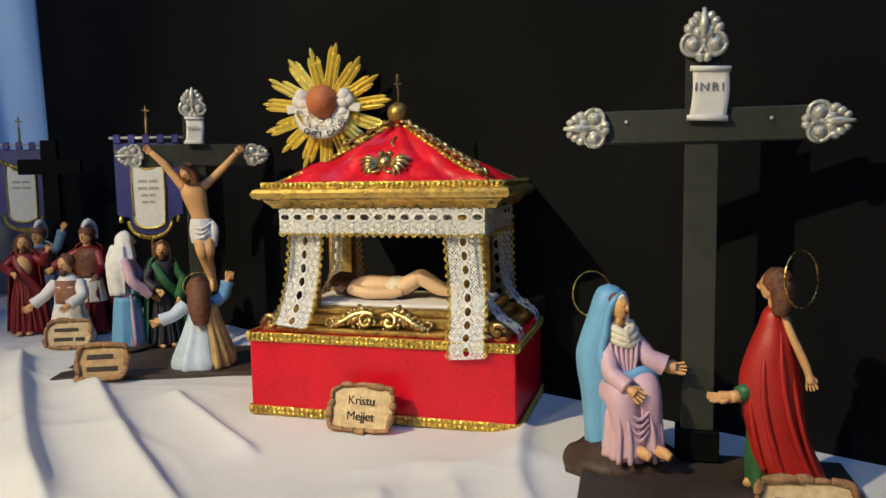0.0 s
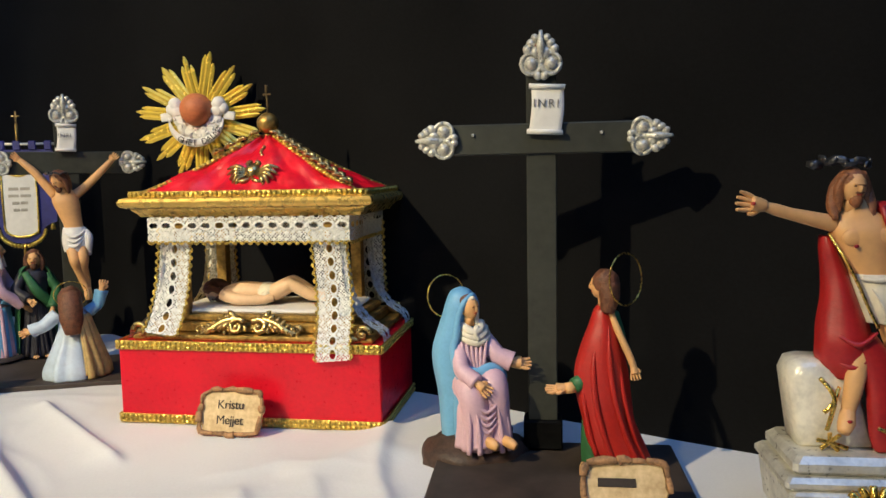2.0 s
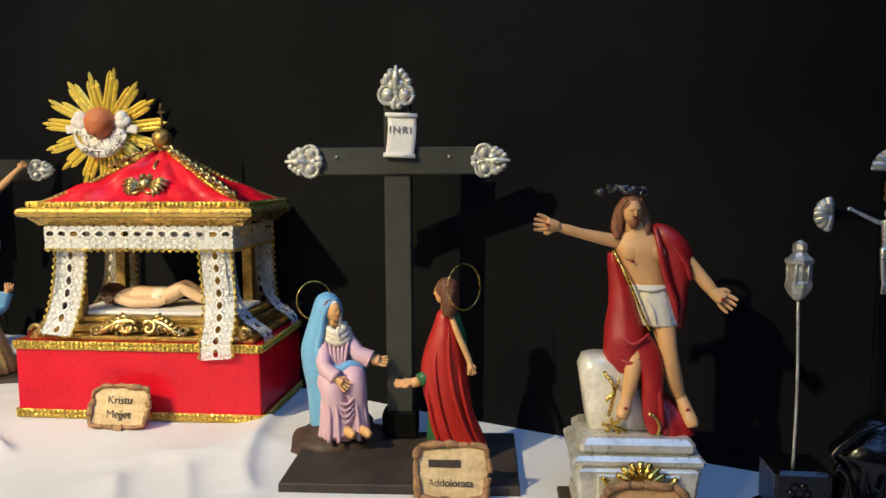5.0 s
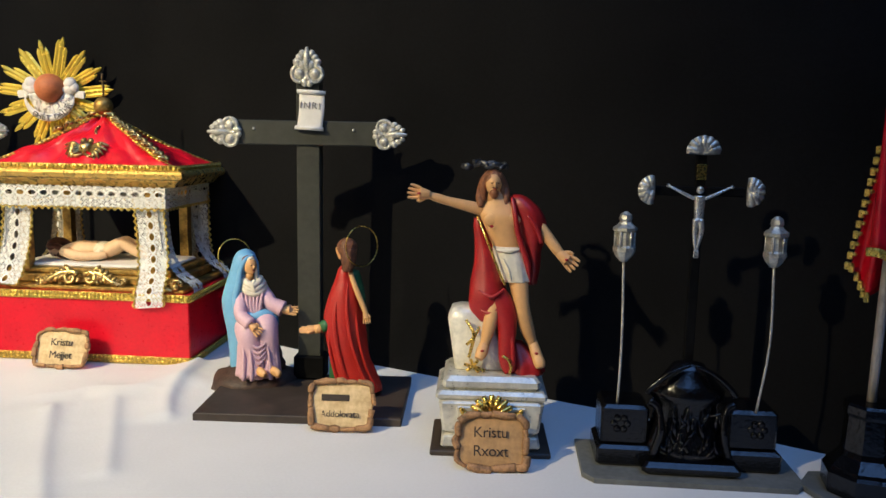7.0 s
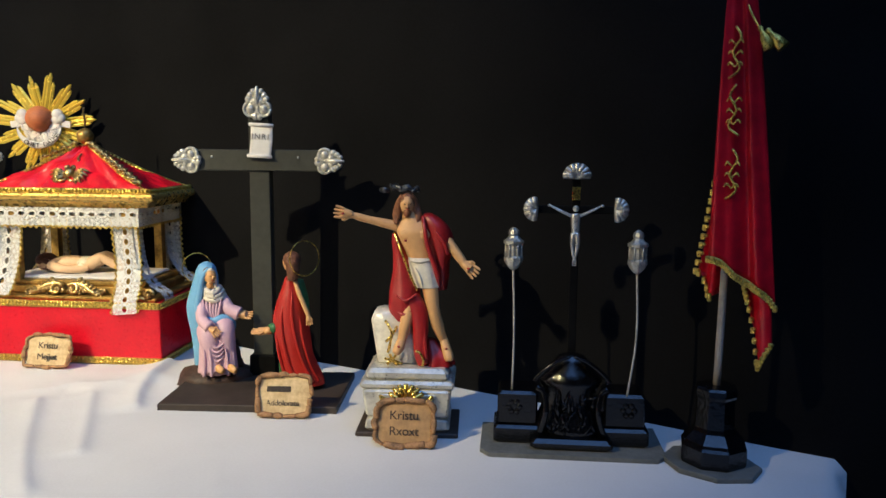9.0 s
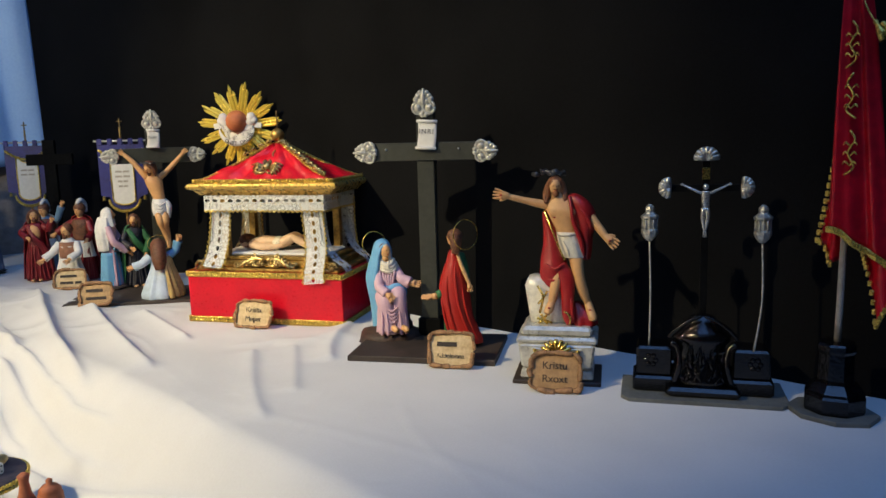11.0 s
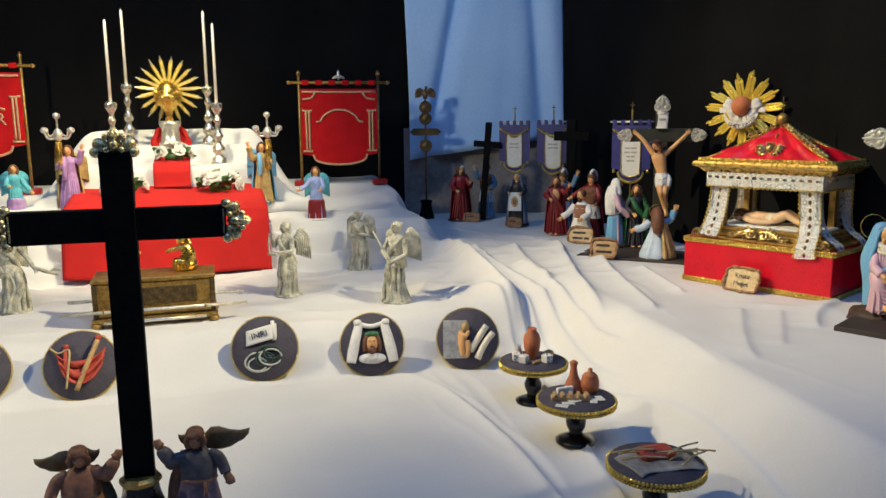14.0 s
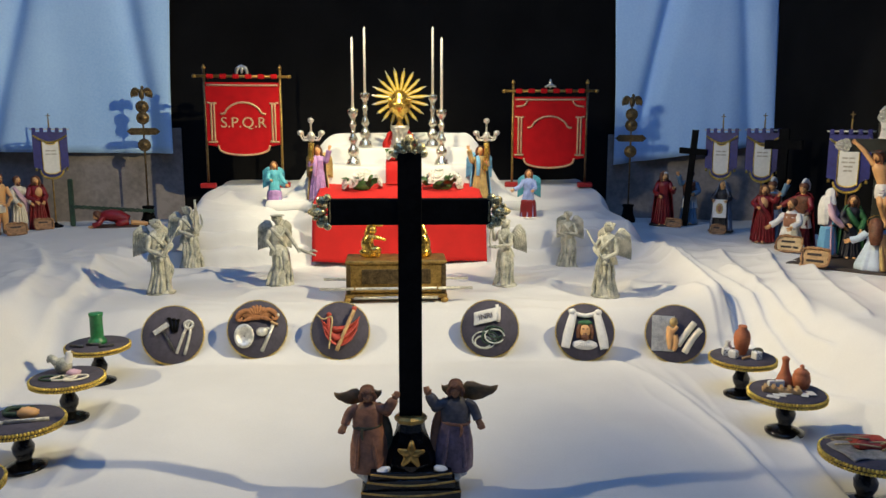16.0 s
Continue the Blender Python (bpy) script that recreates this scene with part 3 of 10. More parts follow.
def build_cloth():
    bm = bmesh.new()
    verts, faces = [], []

    def steps(a, b, fine0, fine1, small, large):
        """Places from a to b, closer together between fine0 and fine1."""
        out = [a]
        while out[-1] < b - small:
            out.append(out[-1] + (small if fine0 < out[-1] < fine1 else large))
        out[-1] = b
        return out
    xs = steps(WEST, EAST - 0.004, 0.34, 1.08, 0.0036, 0.0068)
    ys = steps(SOUTH, NORTH - 0.004, -0.42, 1.19, 0.0045, 0.009)
    nx, ny = len(xs) - 1, len(ys) - 1
    for x in xs:
        for y in ys:
            verts.append((x, y, cloth_level(x, y)))
    w = ny + 1
    for i in range(nx):
        for j in range(ny):
            a = i * w + j
            faces.append((a, a + w, a + w + 1, a + 1))
    # the fall of the cloth over the front edge of the table
    for i in range(nx + 1):
        x = xs[i]
        k = 0.012 * math.sin(x * 38) + 0.008 * math.sin(x * 91)
        verts.append((x, SOUTH - 0.012 + k * 0.2, verts[i * w][2] - 0.012))
        verts.append((x, SOUTH - 0.03 + k, -0.55))
    base = (nx + 1) * w
    for i in range(nx):
        a, b = i * w, (i + 1) * w
        faces.append((a, base + 2 * i, base + 2 * i + 2, b))
        faces.append((base + 2 * i, base + 2 * i + 1, base + 2 * i + 3, base + 2 * i + 2))
    put(bm, verts, faces)
    return bm


solo("tablecloth", build_cloth(), WHITE_CLOTH, Matrix(), "white cotton sheets draped in folds over stepped tables", "tablecloth")

wall_mat = mat("hall_plaster", (0.3, 0.3, 0.31), 0.9, scale=4, vary=0.1)
floor_mat = mat("hall_floor", (0.14, 0.13, 0.12), 0.7, scale=3, vary=0.2)
solo("floor", shape(box, (7.6, 7.6, 0.1), (0, 0, -0.95)), floor_mat, Matrix(), "dark hall floor tiles under the tables", "floor", kind="structure")


# unseen walls and ceiling, added to close the hall and dim its reflections
solo("wall_north", shape(box, (7.6, 0.1, 4.5), (0, 3.75, -0.9)), wall_mat, Matrix(), "unseen grey hall wall added beyond the curtains", "wall", kind="structure")
solo("wall_south", shape(box, (7.6, 0.1, 4.5), (0, -3.75, -0.9)), wall_mat, Matrix(), "unseen grey hall wall added behind the viewer", "wall", kind="structure")
solo("wall_west", shape(box, (0.1, 7.4, 4.5), (-3.75, 0, -0.9)), wall_mat, Matrix(), "unseen grey hall wall added on the west side", "wall", kind="structure")
solo("wall_east", shape(box, (0.1, 7.4, 4.5), (3.75, 0, -0.9)), wall_mat, Matrix(), "unseen grey hall wall added on the east side", "wall", kind="structure")
solo("ceiling", shape(box, (7.6, 7.6, 0.1), (0, 0, 3.6)), wall_mat, Matrix(), "unseen pale hall ceiling added above the display", "ceiling", kind="structure")


def curtain(bm, x0, x1, z0, z1, waves, deep, nx=120, nz=30, seed=0.0, slack=0.0):
    """A hanging cloth in its own plane: along x, from z0 to z1, its folds towards -y."""
    def fn(u, v):
        x = x0 + (x1 - x0) * u
        z = z0 + (z1 - z0) * v
        f = deep * (math.sin(waves * u + 1.5 * math.sin(3 * u + seed)) + 0.5 * noise.noise(Vector((u * 6, v * 2.2, seed))) * 2)
        f += slack * noise.noise(Vector((u * 3, v * 3, seed + 5)))
        return (x, -0.012 - abs(f), z)
    sheet(bm, fn, nx, nz, thick=-0.002)


# black curtains on the east and north sides, plain walls that close the hall
solo("curtain_east", shape(curtain, -1.9, 1.0, -0.85, 1.9, 34, 0.004, 150, 30, 2.0, 0.01), BLACK_CLOTH, pose(EAST + 0.012, 0, 0, 0, 0, -90), "plain black felt curtain hanging behind the display", "curtain", kind="structure")
solo("curtain_north", shape(curtain, WEST, EAST, -0.1, 1.9, 30, 0.006, 150, 30, 7.0, 0.01), BLACK_CLOTH, pose(0, NORTH + 0.012, 0), "plain black felt curtain behind the altar", "curtain", kind="structure")


def hung(bm, a, b, z0, z1, low, seed):
    """A painted cloth hung from a to b (x, y), wavy, its lower edge sloping by low."""
    def fn(u, v):
        f = 0.008 * math.sin(5 * u + 3 * v + seed) + 0.009 * math.sin(24 * u + 2.5 * math.sin(3 * v)) * ss(0.6, 1.0, u) + 0.035 * math.exp(-((u - 0.15 - 0.6 * v) / 0.055) ** 2) + 0.02 * math.exp(-((u - 0.9 + 0.3 * v) / 0.05) ** 2) + 0.012 * noise.noise(Vector((u * 2.5, v * 1.8, seed))) + 0.004 * noise.noise(Vector((u * 9, v * 3, seed)))
        x, y = a[0] + (b[0] - a[0]) * u, a[1] + (b[1] - a[1]) * u
        return (x + 0.008 * math.sin(9 * v + seed) * (1 if u in (0, 1) else 0), y - 0.015 + f, z0 + low * u + (z1 - z0 - low * u) * v)
    sheet(bm, fn, 60, 60, None, 0, -0.002)


solo("backdrop_east", shape(hung, (0.712, 1.715), (1.21, 1.60), 0.185, 1.85, 0.075, 1.0), BLUE_CLOTH, Matrix(), "light blue painted sky cloth hanging beside the altar", "backdrop", kind="structure")
solo("backdrop_west", shape(hung, (-1.44, 1.62), (-0.762, 1.715), 0.235, 1.85, -0.01, 4.0), BLUE_CLOTH, Matrix(), "light blue painted sky cloth with cloudy blotches", "backdrop", kind="structure")
solo("back_board_east", shape(box, (0.53, 0.012, 0.34), (0, 0, -0.05), bevel=0.002), GREY_WALL, pose(0.965, 1.685, 0, 0, 0, -13), "grey brown painted board behind the figurines", "backdrop", kind="structure")
solo("back_board_west", shape(box, (0.72, 0.012, 0.36), (0, 0, -0.05), bevel=0.002), GREY_WALL, pose(-1.11, 1.695, 0, 0, 0, 8), "grey brown painted board behind the figurines", "backdrop", kind="structure")
solo("curtain_west", shape(curtain, -1.0, 1.9, -0.85, 1.9, 30, 0.005, 100, 20, 4.0, 0.01), BLACK_CLOTH, pose(WEST - 0.012, 0.8, 0, 0, 0, 90), "plain black felt curtain on the west side", "curtain", kind="structure")


# ---- east wing: the red canopy shrine ----
def on(x, y, rz, lift=0.0):
    return pose(x, y, cloth_level(x, y) + lift, 0, 0, rz)


WING = -65.0
PI2 = 2 * math.pi


def braid(bm, length, high, m, beads=True, mi=0, step=0.0052):
    """A gold braid: a ribbon with a row of loops on it, along x from 0, standing in z, proud towards -y."""
    box(bm, (length, 0.0016, high), (length / 2, -0.0008, 0), m, mi, 0.0004)
    n = max(1, int(length / step))
    for i in range(n):
        x = (i + 0.5) * length / n
        for zz in ((0.26, 0.74) if high > 0.007 else (0.5,)):
            ball(bm, (x, -0.0021, high * zz), (length / n * 0.46, 0.0013, high * (0.23 if high > 0.007 else 0.42)), m, mi, 6)


def braid_round(name, parent, w, d, z, high, label=""):
    for x, y, a, ln in ((-w / 2, -d / 2, 0, w), (w / 2, -d / 2, 90, d), (w / 2, d / 2, 180, w), (-w / 2, d / 2, 270, d)):
        part(name, shape(braid, ln, high, pose(x, y, z, 0, 0, a)), GOLD_BRAID, parent, label)


def lace_path(path):
    """The place and length along a smooth path of (y, z) rows."""
    pts = spline([(0, y, z) for y, z in path], 6)
    acc = [0.0]
    for a, b in zip(pts, pts[1:]):
        acc.append(acc[-1] + (b - a).length)

    def on_path(s):
        s = max(0, min(acc[-1], s))
        for i in range(len(pts) - 1):
            if acc[i + 1] >= s:
                return pts[i].lerp(pts[i + 1], (s - acc[i]) / max(1e-9, acc[i + 1] - acc[i]))
        return pts[-1]
    return on_path, acc[-1]


def lace_strip(bm, width, path, mid=0.0):
    """Openwork lace: a row of ringed oval eyelets at mid, a close net with flowers round it, scalloped edges; holes go through."""
    on_path, total = lace_path(path)
    n = max(2, round(total / 0.0142))
    pitch, cell = total / n, 0.00062
    nu, nv = round(width / cell), round(total / cell)
    h = width / 2
    line = [on_path(total * j / nv) for j in range(nv + 1)]

    def lift(x, v):
        """Height of the thread above the net, or None in a hole."""
        if abs(x) > h - 0.0014 + 0.0014 * abs(math.sin(math.pi * v / pitch * 1.5)):
            return None
        d = x - mid
        q = (v / pitch) % 1.0 - 0.5
        e = (d / 0.003) ** 2 + (q * pitch / 0.0046) ** 2
        if e < 1:
            return None
        if e < 2.4:
            return 0.0011
        if abs(d) < 0.0013:
            return 0.0009
        side = abs(d)
        for fx, fq, fr in ((0.0086, 0.0, 0.0021), (0.0062, 0.5, 0.0017), (0.0125, 0.5, 0.0021), (0.0145, 0.0, 0.0016)):
            dq = (q - fq + 0.5) % 1.0 - 0.5
            r2 = ((side - fx) ** 2 + (dq * pitch) ** 2) / fr ** 2
            if r2 < 1:
                return 0.0008 - 0.0003 * r2
        wob = 0.0007 * noise.noise(Vector((x * 300, v * 300, 2.0)))
        a = abs(math.sin(math.pi * (x + v + wob) / 0.0034))
        b = abs(math.sin(math.pi * (x - v - wob) / 0.0034))
        return None if min(a, b) > 0.62 else 0.0002
    index, verts, faces = {}, [], []

    def corner(i, j, up):
        if (i, j) not in index:
            index[i, j] = len(verts)
            p = line[j]
            verts.append((-h + width * i / nu, p.y - up, p.z))
        return index[i, j]
    for j in range(nv):
        for i in range(nu):
            up = lift(-h + width * (i + 0.5) / nu, total * (j + 0.5) / nv)
            if up is not None:
                faces.append((corner(i, j, up), corner(i + 1, j, up), corner(i + 1, j + 1, up), corner(i, j + 1, up)))
    put(bm, verts, faces)


def lace_edge(bm, width, path, side):
    """One gold picot edge: clusters of small loops in scallops."""
    on_path, total = lace_path(path)
    n = max(2, round(total / 0.0082))
    for i in range(n):
        for k, (ds, out) in enumerate(((0.12, 0.0), (0.34, 0.0017), (0.5, 0.0024), (0.66, 0.0017), (0.88, 0.0))):
            p = on_path((i + ds) * total / n)
            ball(bm, (side * (width / 2 - 0.0004 + out), p.y - 0.0012, p.z), (0.00125, 0.001, 0.00125), None, 0, 6)
        p = on_path((i + 0.5) * total / n)
        ball(bm, (side * (width / 2 + 0.0004), p.y - 0.0014, p.z), (0.0009, 0.0009, 0.0012), None, 0, 6)


def moulding(bm, w, d, profile):
    """A rectangular moulded frame: (inset, z) rows from below upwards, closed above and below."""
    verts, faces = [], []
    for g, z in profile:
        x, y = w / 2 + g, d / 2 + g
        verts += [(-x, -y, z), (x, -y, z), (x, y, z), (-x, y, z)]
    for i in range(len(profile) - 1):
        for j in range(4):
            k = (j + 1) % 4
            faces.append((i * 4 + j, i * 4 + k, i * 4 + 4 + k, i * 4 + 4 + j))
    faces += [(3, 2, 1, 0), tuple(len(verts) - 4 + j for j in range(4))]
    put(bm, verts, faces, None, 0, False)


def scrolls(bm, length, high, seed, m=None, mi=0):
    """Carved leaf scrolls along x, centred."""
    rnd = random.Random(seed)
    n = max(2, int(length / (high * 0.75)))
    for i in range(n):
        x = -length / 2 + (i + 0.5) * length / n
        s = -1 if x < 0 else 1
        pts = []
        for k in range(9):
            a = k / 8 * 4.6
            rr = high * 0.46 * (1 - k / 10)
            pts.append((x + s * rr * math.cos(a), -high * 0.18 - 0.0004 * k, high * 0.5 + rr * math.sin(a)))
        tube(bm, pts, [high * 0.15 - high * 0.008 * k for k in range(9)], m, mi, 6, steps=2)
        for k in range(3):
            ball(bm, (x + rnd.uniform(-0.4, 0.4) * high, -high * 0.2, high * rnd.uniform(0.15, 0.85)), (high * 0.2, high * 0.12, high * 0.11), m, mi, 7, (0, rnd.uniform(-60, 60), 0))


def acanthus(bm, length, high, s, m):
    """A leaf scroll running from x = 0 outwards to side s: a spiral eye, then leaf lobes along a curved stem."""
    ex, ez = s * high * 0.55, high * 0.5
    pts = [(ex + s * high * 0.42 * (1 - k / 12) * math.cos(2.6 - k * 0.8), -high * 0.16, ez + high * 0.42 * (1 - k / 12) * math.sin(2.6 - k * 0.8)) for k in range(11)]
    tube(bm, pts, [high * (0.16 - 0.008 * k) for k in range(11)], m, 0, 7, steps=2)
    ball(bm, (ex, -high * 0.2, ez), high * 0.14, m, 0, 8)
    stem = [(ex, -high * 0.1, high * 0.95), (s * length * 0.5, -high * 0.14, high * 0.72), (s * length * 0.75, -high * 0.14, high * 0.34), (s * length, -high * 0.08, high * 0.16)]
    tube(bm, stem, [high * 0.17, high * 0.18, high * 0.15, high * 0.06], m, 0, 7)
    for k in range(7):
        f = k / 6
        x = ex + (s * length - ex) * (0.08 + 0.85 * f)
        z = high * (0.88 - 0.72 * f)
        for up in (-1, 1):
            ln = high * (0.42 - 0.2 * f)
            ball(bm, (x + s * ln * 0.35, -high * 0.14, z + up * ln * 0.5), (ln * 0.72, high * 0.12, ln * 0.34), m, 0, 7, (0, -s * up * 42, 0))


def shrine():
    W, D, H = 0.28, 0.165, 0.085
    t = thing("canopy_shrine", on(1.0307 + 0.0755, 0.38 + 0.035, WING), "red velvet shrine with gilt canopy, lace pillars and gold braid", "shrine")
    part("base", shape(box, (W, D, H), bevel=0.002), RED_VELVET, t, "red velvet covered base box")
    braid_round("braid", t, W + 0.002, D + 0.002, 0.001, 0.0095, "looped gold braid")
    braid_round("braid", t, W + 0.002, D + 0.002, H - 0.007, 0.0095, "looped gold braid")
    for w2, d2, h2, z2 in ((W - 0.02, D - 0.02, 0.006, H), (W - 0.05, D - 0.05, 0.011, H + 0.006), (W - 0.066, D - 0.06, 0.007, H + 0.017)):
        part("plinth_step", shape(box, (w2, d2, h2), (0, 0, z2), bevel=0.002), OLD_GOLD, t, "gilt plinth step")
    part("mattress", shape(box, (W - 0.085, D - 0.075, 0.005), (0, 0, H + 0.024), bevel=0.002), WHITE_CLOTH, t, "white cloth bed")
    for sx in (-1, 1):
        part("scroll_carving", shape(acanthus, 0.056, 0.022, sx, pose(-0.004, -D / 2 + 0.016, H + 0.003, -22)), BRASS, t, "brass leaf scroll")
        part("leaf_carving", shape(scrolls, 0.054, 0.0125, 5 + sx, pose(sx * 0.03 - 0.004, -D / 2 + 0.0185, H + 0.004, -22)), BRASS, t, "brass leaf work")
        for sy in (-1, 1):
            bm = bmesh.new()
            cx, cy = sx * (W / 2 - 0.02), sy * (D / 2 - 0.012)
            pts = [(cx + sx * 0.0085 * (1 - k / 11) * math.cos(k * 0.75), cy - 0.002, H + 0.0105 + 0.0085 * (1 - k / 11) * math.sin(k * 0.75)) for k in range(10)]
            tube(bm, pts, [0.0032 - 0.00015 * k for k in range(10)], steps=2)
            ball(bm, (cx, cy - 0.002, H + 0.0105), (0.003, 0.0035, 0.003))
            tube(bm, [(cx - sx * 0.004, cy, H + 0.003), (cx - sx * 0.016, cy - 0.002, H + 0.006), (cx - sx * 0.027, cy, H + 0.003)], [0.003, 0.0035, 0.001])
            part("corner_scroll", bm, BRASS, t, "brass corner scroll")
    top = 0.2135
    px, py = 0.082, D / 2 - 0.035
    for sx in (-1, 1):
        for sy in (-1, 1):
            p = part("column", shape(box, (0.012, 0.012, top - H - 0.02), (sx * px, sy * py, H + 0.02), bevel=0.001), OLD_GOLD, t, "slim gilt column")
            low = [(0, top - 0.012), (0.0, 0.16), (-0.003, 0.135), (-0.013, 0.108), (-0.024, H + 0.01)]
            if sx > 0 and sy < 0:
                low = [(0, top - 0.012), (-0.001, 0.15), (-0.004, 0.125), (-0.013, 0.105), (-0.026, 0.088), (-0.0295, 0.072)]
            wd = 0.036
            ang = 0 if sy < 0 else 180
            lean = 0 if sy > 0 else 6 if sx < 0 else -5
            m = pose(sx * (px + 0.009) + (0.215 * math.tan(radians(lean)) * -0.5 if sy < 0 else 0), sy * (py + 0.012), 0, 0, lean, ang)
            part("lace_ribbon", shape(lace_strip, wd, [(y * (1 if sy < 0 else 1), z) for y, z in low]), LACE, t, "white eyelet lace ribbon", m)
            for s in (-1, 1):
                part("lace_border", shape(lace_edge, wd, low, s), GOLD_BRAID, t, "gold picot edging", m)
            side = [(0, top - 0.012), (-0.003, 0.16), (-0.008, 0.13), (-0.022, 0.108), (-0.04, 0.095), (-0.044, 0.086)]
            m2 = pose(sx * (px + 0.013), sy * (py + 0.002), 0, 0, 0, 90 if sx > 0 else -90)
            part("lace_ribbon", shape(lace_strip, 0.03, side), LACE, t, "white eyelet lace ribbon", m2)
    # the lace round the top, hung from the cornice
    fw, fd = 2 * px + 0.052, 2 * py + 0.04
    for x, y, a, ln in ((0, -fd / 2, 0, fw), (fw / 2, 0, 90, fd), (0, fd / 2, 180, fw), (-fw / 2, 0, 270, fd)):
        m = pose(x, y, top - 0.013, 0, 0, a) @ pose(0, 0, 0, 0, 90, 0)
        part("lace_frieze", shape(lace_strip, 0.026, [(-0.0015 * math.sin(k * 1.3), -ln / 2 + ln * k / 8) for k in range(9)], -0.004), LACE, t, "white eyelet lace frieze", m)
        part("lace_border", shape(lace_edge, 0.026, [(0, -ln / 2), (0, 0), (0, ln / 2)], 1), GOLD_BRAID, t, "gold picot edging", m)
    cw, cd = 0.262, 0.152
    part("cornice_moulding", shape(moulding, cw, cd, [(-0.013, top), (-0.011, top + 0.003), (-0.0065, top + 0.0072), (-0.006, top + 0.0085), (-0.003, top + 0.009), (0.0015, top + 0.0105), (0.0033, top + 0.0135), (0.0033, top + 0.016), (0.0015, top + 0.019), (-0.004, top + 0.0208), (-0.012, top + 0.0212)]), SMOOTH_GILT, t, "rounded gilt cornice moulding")
    z0, apex = top + 0.0212, 0.302
    rw, rd = cw / 2 - 0.01, cd / 2 - 0.01
    corners = [(-rw, -rd), (rw, -rd), (rw, rd), (-rw, rd)]
    for i in range(4):
        a, b = corners[i], corners[(i + 1) % 4]

        def slope(u, v, a=a, b=b):
            k = v * 0.93
            x = (a[0] + (b[0] - a[0]) * u) * (1 - k)
            y = (a[1] + (b[1] - a[1]) * u) * (1 - k)
            z = z0 + (apex - z0) * k - 0.006 * math.sin(math.pi * k) * 0.6
            pucker = 0.0014 * math.sin(u * 34 + 6 * v) * (1 - v) + 0.0012 * math.sin(u * 71 + 9 * v + i) * (0.4 + v) * (1 - v) + 0.005 * noise.noise(Vector((u * 5, v * 4, i)))
            nx, ny = (a[0] + b[0]) / 2, (a[1] + b[1]) / 2
            ln = math.hypot(nx, ny)
            return (x + nx / ln * pucker, y + ny / ln * pucker, z + pucker)
        part("roof_panel", shape(sheet, slope, 30, 14, None, 0, 0.002), RED_SATIN, t, "gathered red satin")
        p0, p1 = Vector((a[0], a[1], z0)), Vector((0, 0, apex))
        bm = bmesh.new()
        for k in range(26):
            q = p0.lerp(p1, k / 26 * 0.95)
            q.z -= 0.0035 * math.sin(math.pi * k / 26)
            ball(bm, q, (0.0042, 0.0042, 0.0026), None, 0, 7, (0, 0, 30 * k))
            ball(bm, q + Vector((0, 0, 0.0016)), (0.0018, 0.0018, 0.0014), None, 0, 6)
        part("hip_braid", bm, GOLD_BRAID, t, "gold cord along the roof edge")
        if i in (0, 3):
            # a pressed brass leaf scroll laid along the front hips
            q0, q1 = Vector((b[0], b[1], z0)), p1
            way = (q1 - q0).normalized()
            cross = way.cross(Vector((0, 0, 1))).normalized()
            up = cross.cross(way)
            first = 0.14 if i == 0 else 0.62
            n = 11 if i == 0 else 4
            for k in range(n):
                bm = bmesh.new()
                c = q0.lerp(q1, first + (0.9 - first) * k / (n - 1)) + up * 0.0035
                for side in (-1, 1):
                    tube(bm, [c - way * 0.004, c + cross * side * 0.0035 + up * 0.0018, c + cross * side * 0.0068 + way * 0.0035 + up * 0.0008, c + cross * side * 0.0052 + way * 0.0072], [0.0016, 0.0022, 0.0019, 0.0008], None, 0, 7)
                tube(bm, [c - way * 0.006, c + up * 0.0026, c + way * 0.0062], [0.0014, 0.0026, 0.0009], None, 0, 7)
                ball(bm, c + up * 0.003 + way * 0.002, (0.002, 0.002, 0.0016), None, 0, 7)
                part("crest_leaf", bm, BRASS, t, "brass crest leaf")
    braid_round("braid", t, 2 * rw + 0.008, 2 * rd + 0.008, z0 - 0.001, 0.0065)
    # winged cherub mask on the front slope, hung from a twisted drop
    bm = bmesh.new()
    ball(bm, (0, -0.003, 0.004), (0.0058, 0.0045, 0.0066), None, 0, 12)
    for q in (-1, 1):
        ball(bm, (q * 0.002, -0.0072, 0.0052), (0.0011, 0.0008, 0.0007), None, 0, 6)
        for k in range(5):
            a = radians(12 - 17 * k)
            c, d = math.cos(a), math.sin(a)
            tube(bm, [(q * 0.005, -0.002, 0.0045 - 0.0012 * k), (q * (0.005 + 0.008 * c), -0.0042, 0.0058 + 0.007 * d - 0.001 * k), (q * (0.005 + (0.0165 - 0.0014 * k) * c), -0.002, 0.0035 + 0.0125 * d - 0.001 * k)], [0.0014, 0.0019, 0.0008], None, 0, 7)
        tube(bm, [(q * 0.001, -0.0035, -0.0035), (q * 0.006, -0.004, -0.0062), (q * 0.0115, -0.003, -0.0045), (q * 0.0125, -0.003, -0.0015), (q * 0.0095, -0.003, -0.0012)], [0.0014, 0.0018, 0.0015, 0.0012, 0.0009], None, 0, 7)
        ball(bm, (q * 0.0035, -0.0035, 0.0105), (0.0032, 0.0024, 0.0022), None, 0, 8, (0, q * 30, 0))
    ball(bm, (0, -0.005, 0.003), (0.0012, 0.0018, 0.0018), None, 0, 6)
    part("winged_ornament", bm, BRASS, t, "small winged brass ornament", pose(0, -rd + 0.021, z0 + 0.018, -32) @ Matrix.Diagonal((1.35, 1.35, 1.35, 1)))
    bm = bmesh.new()
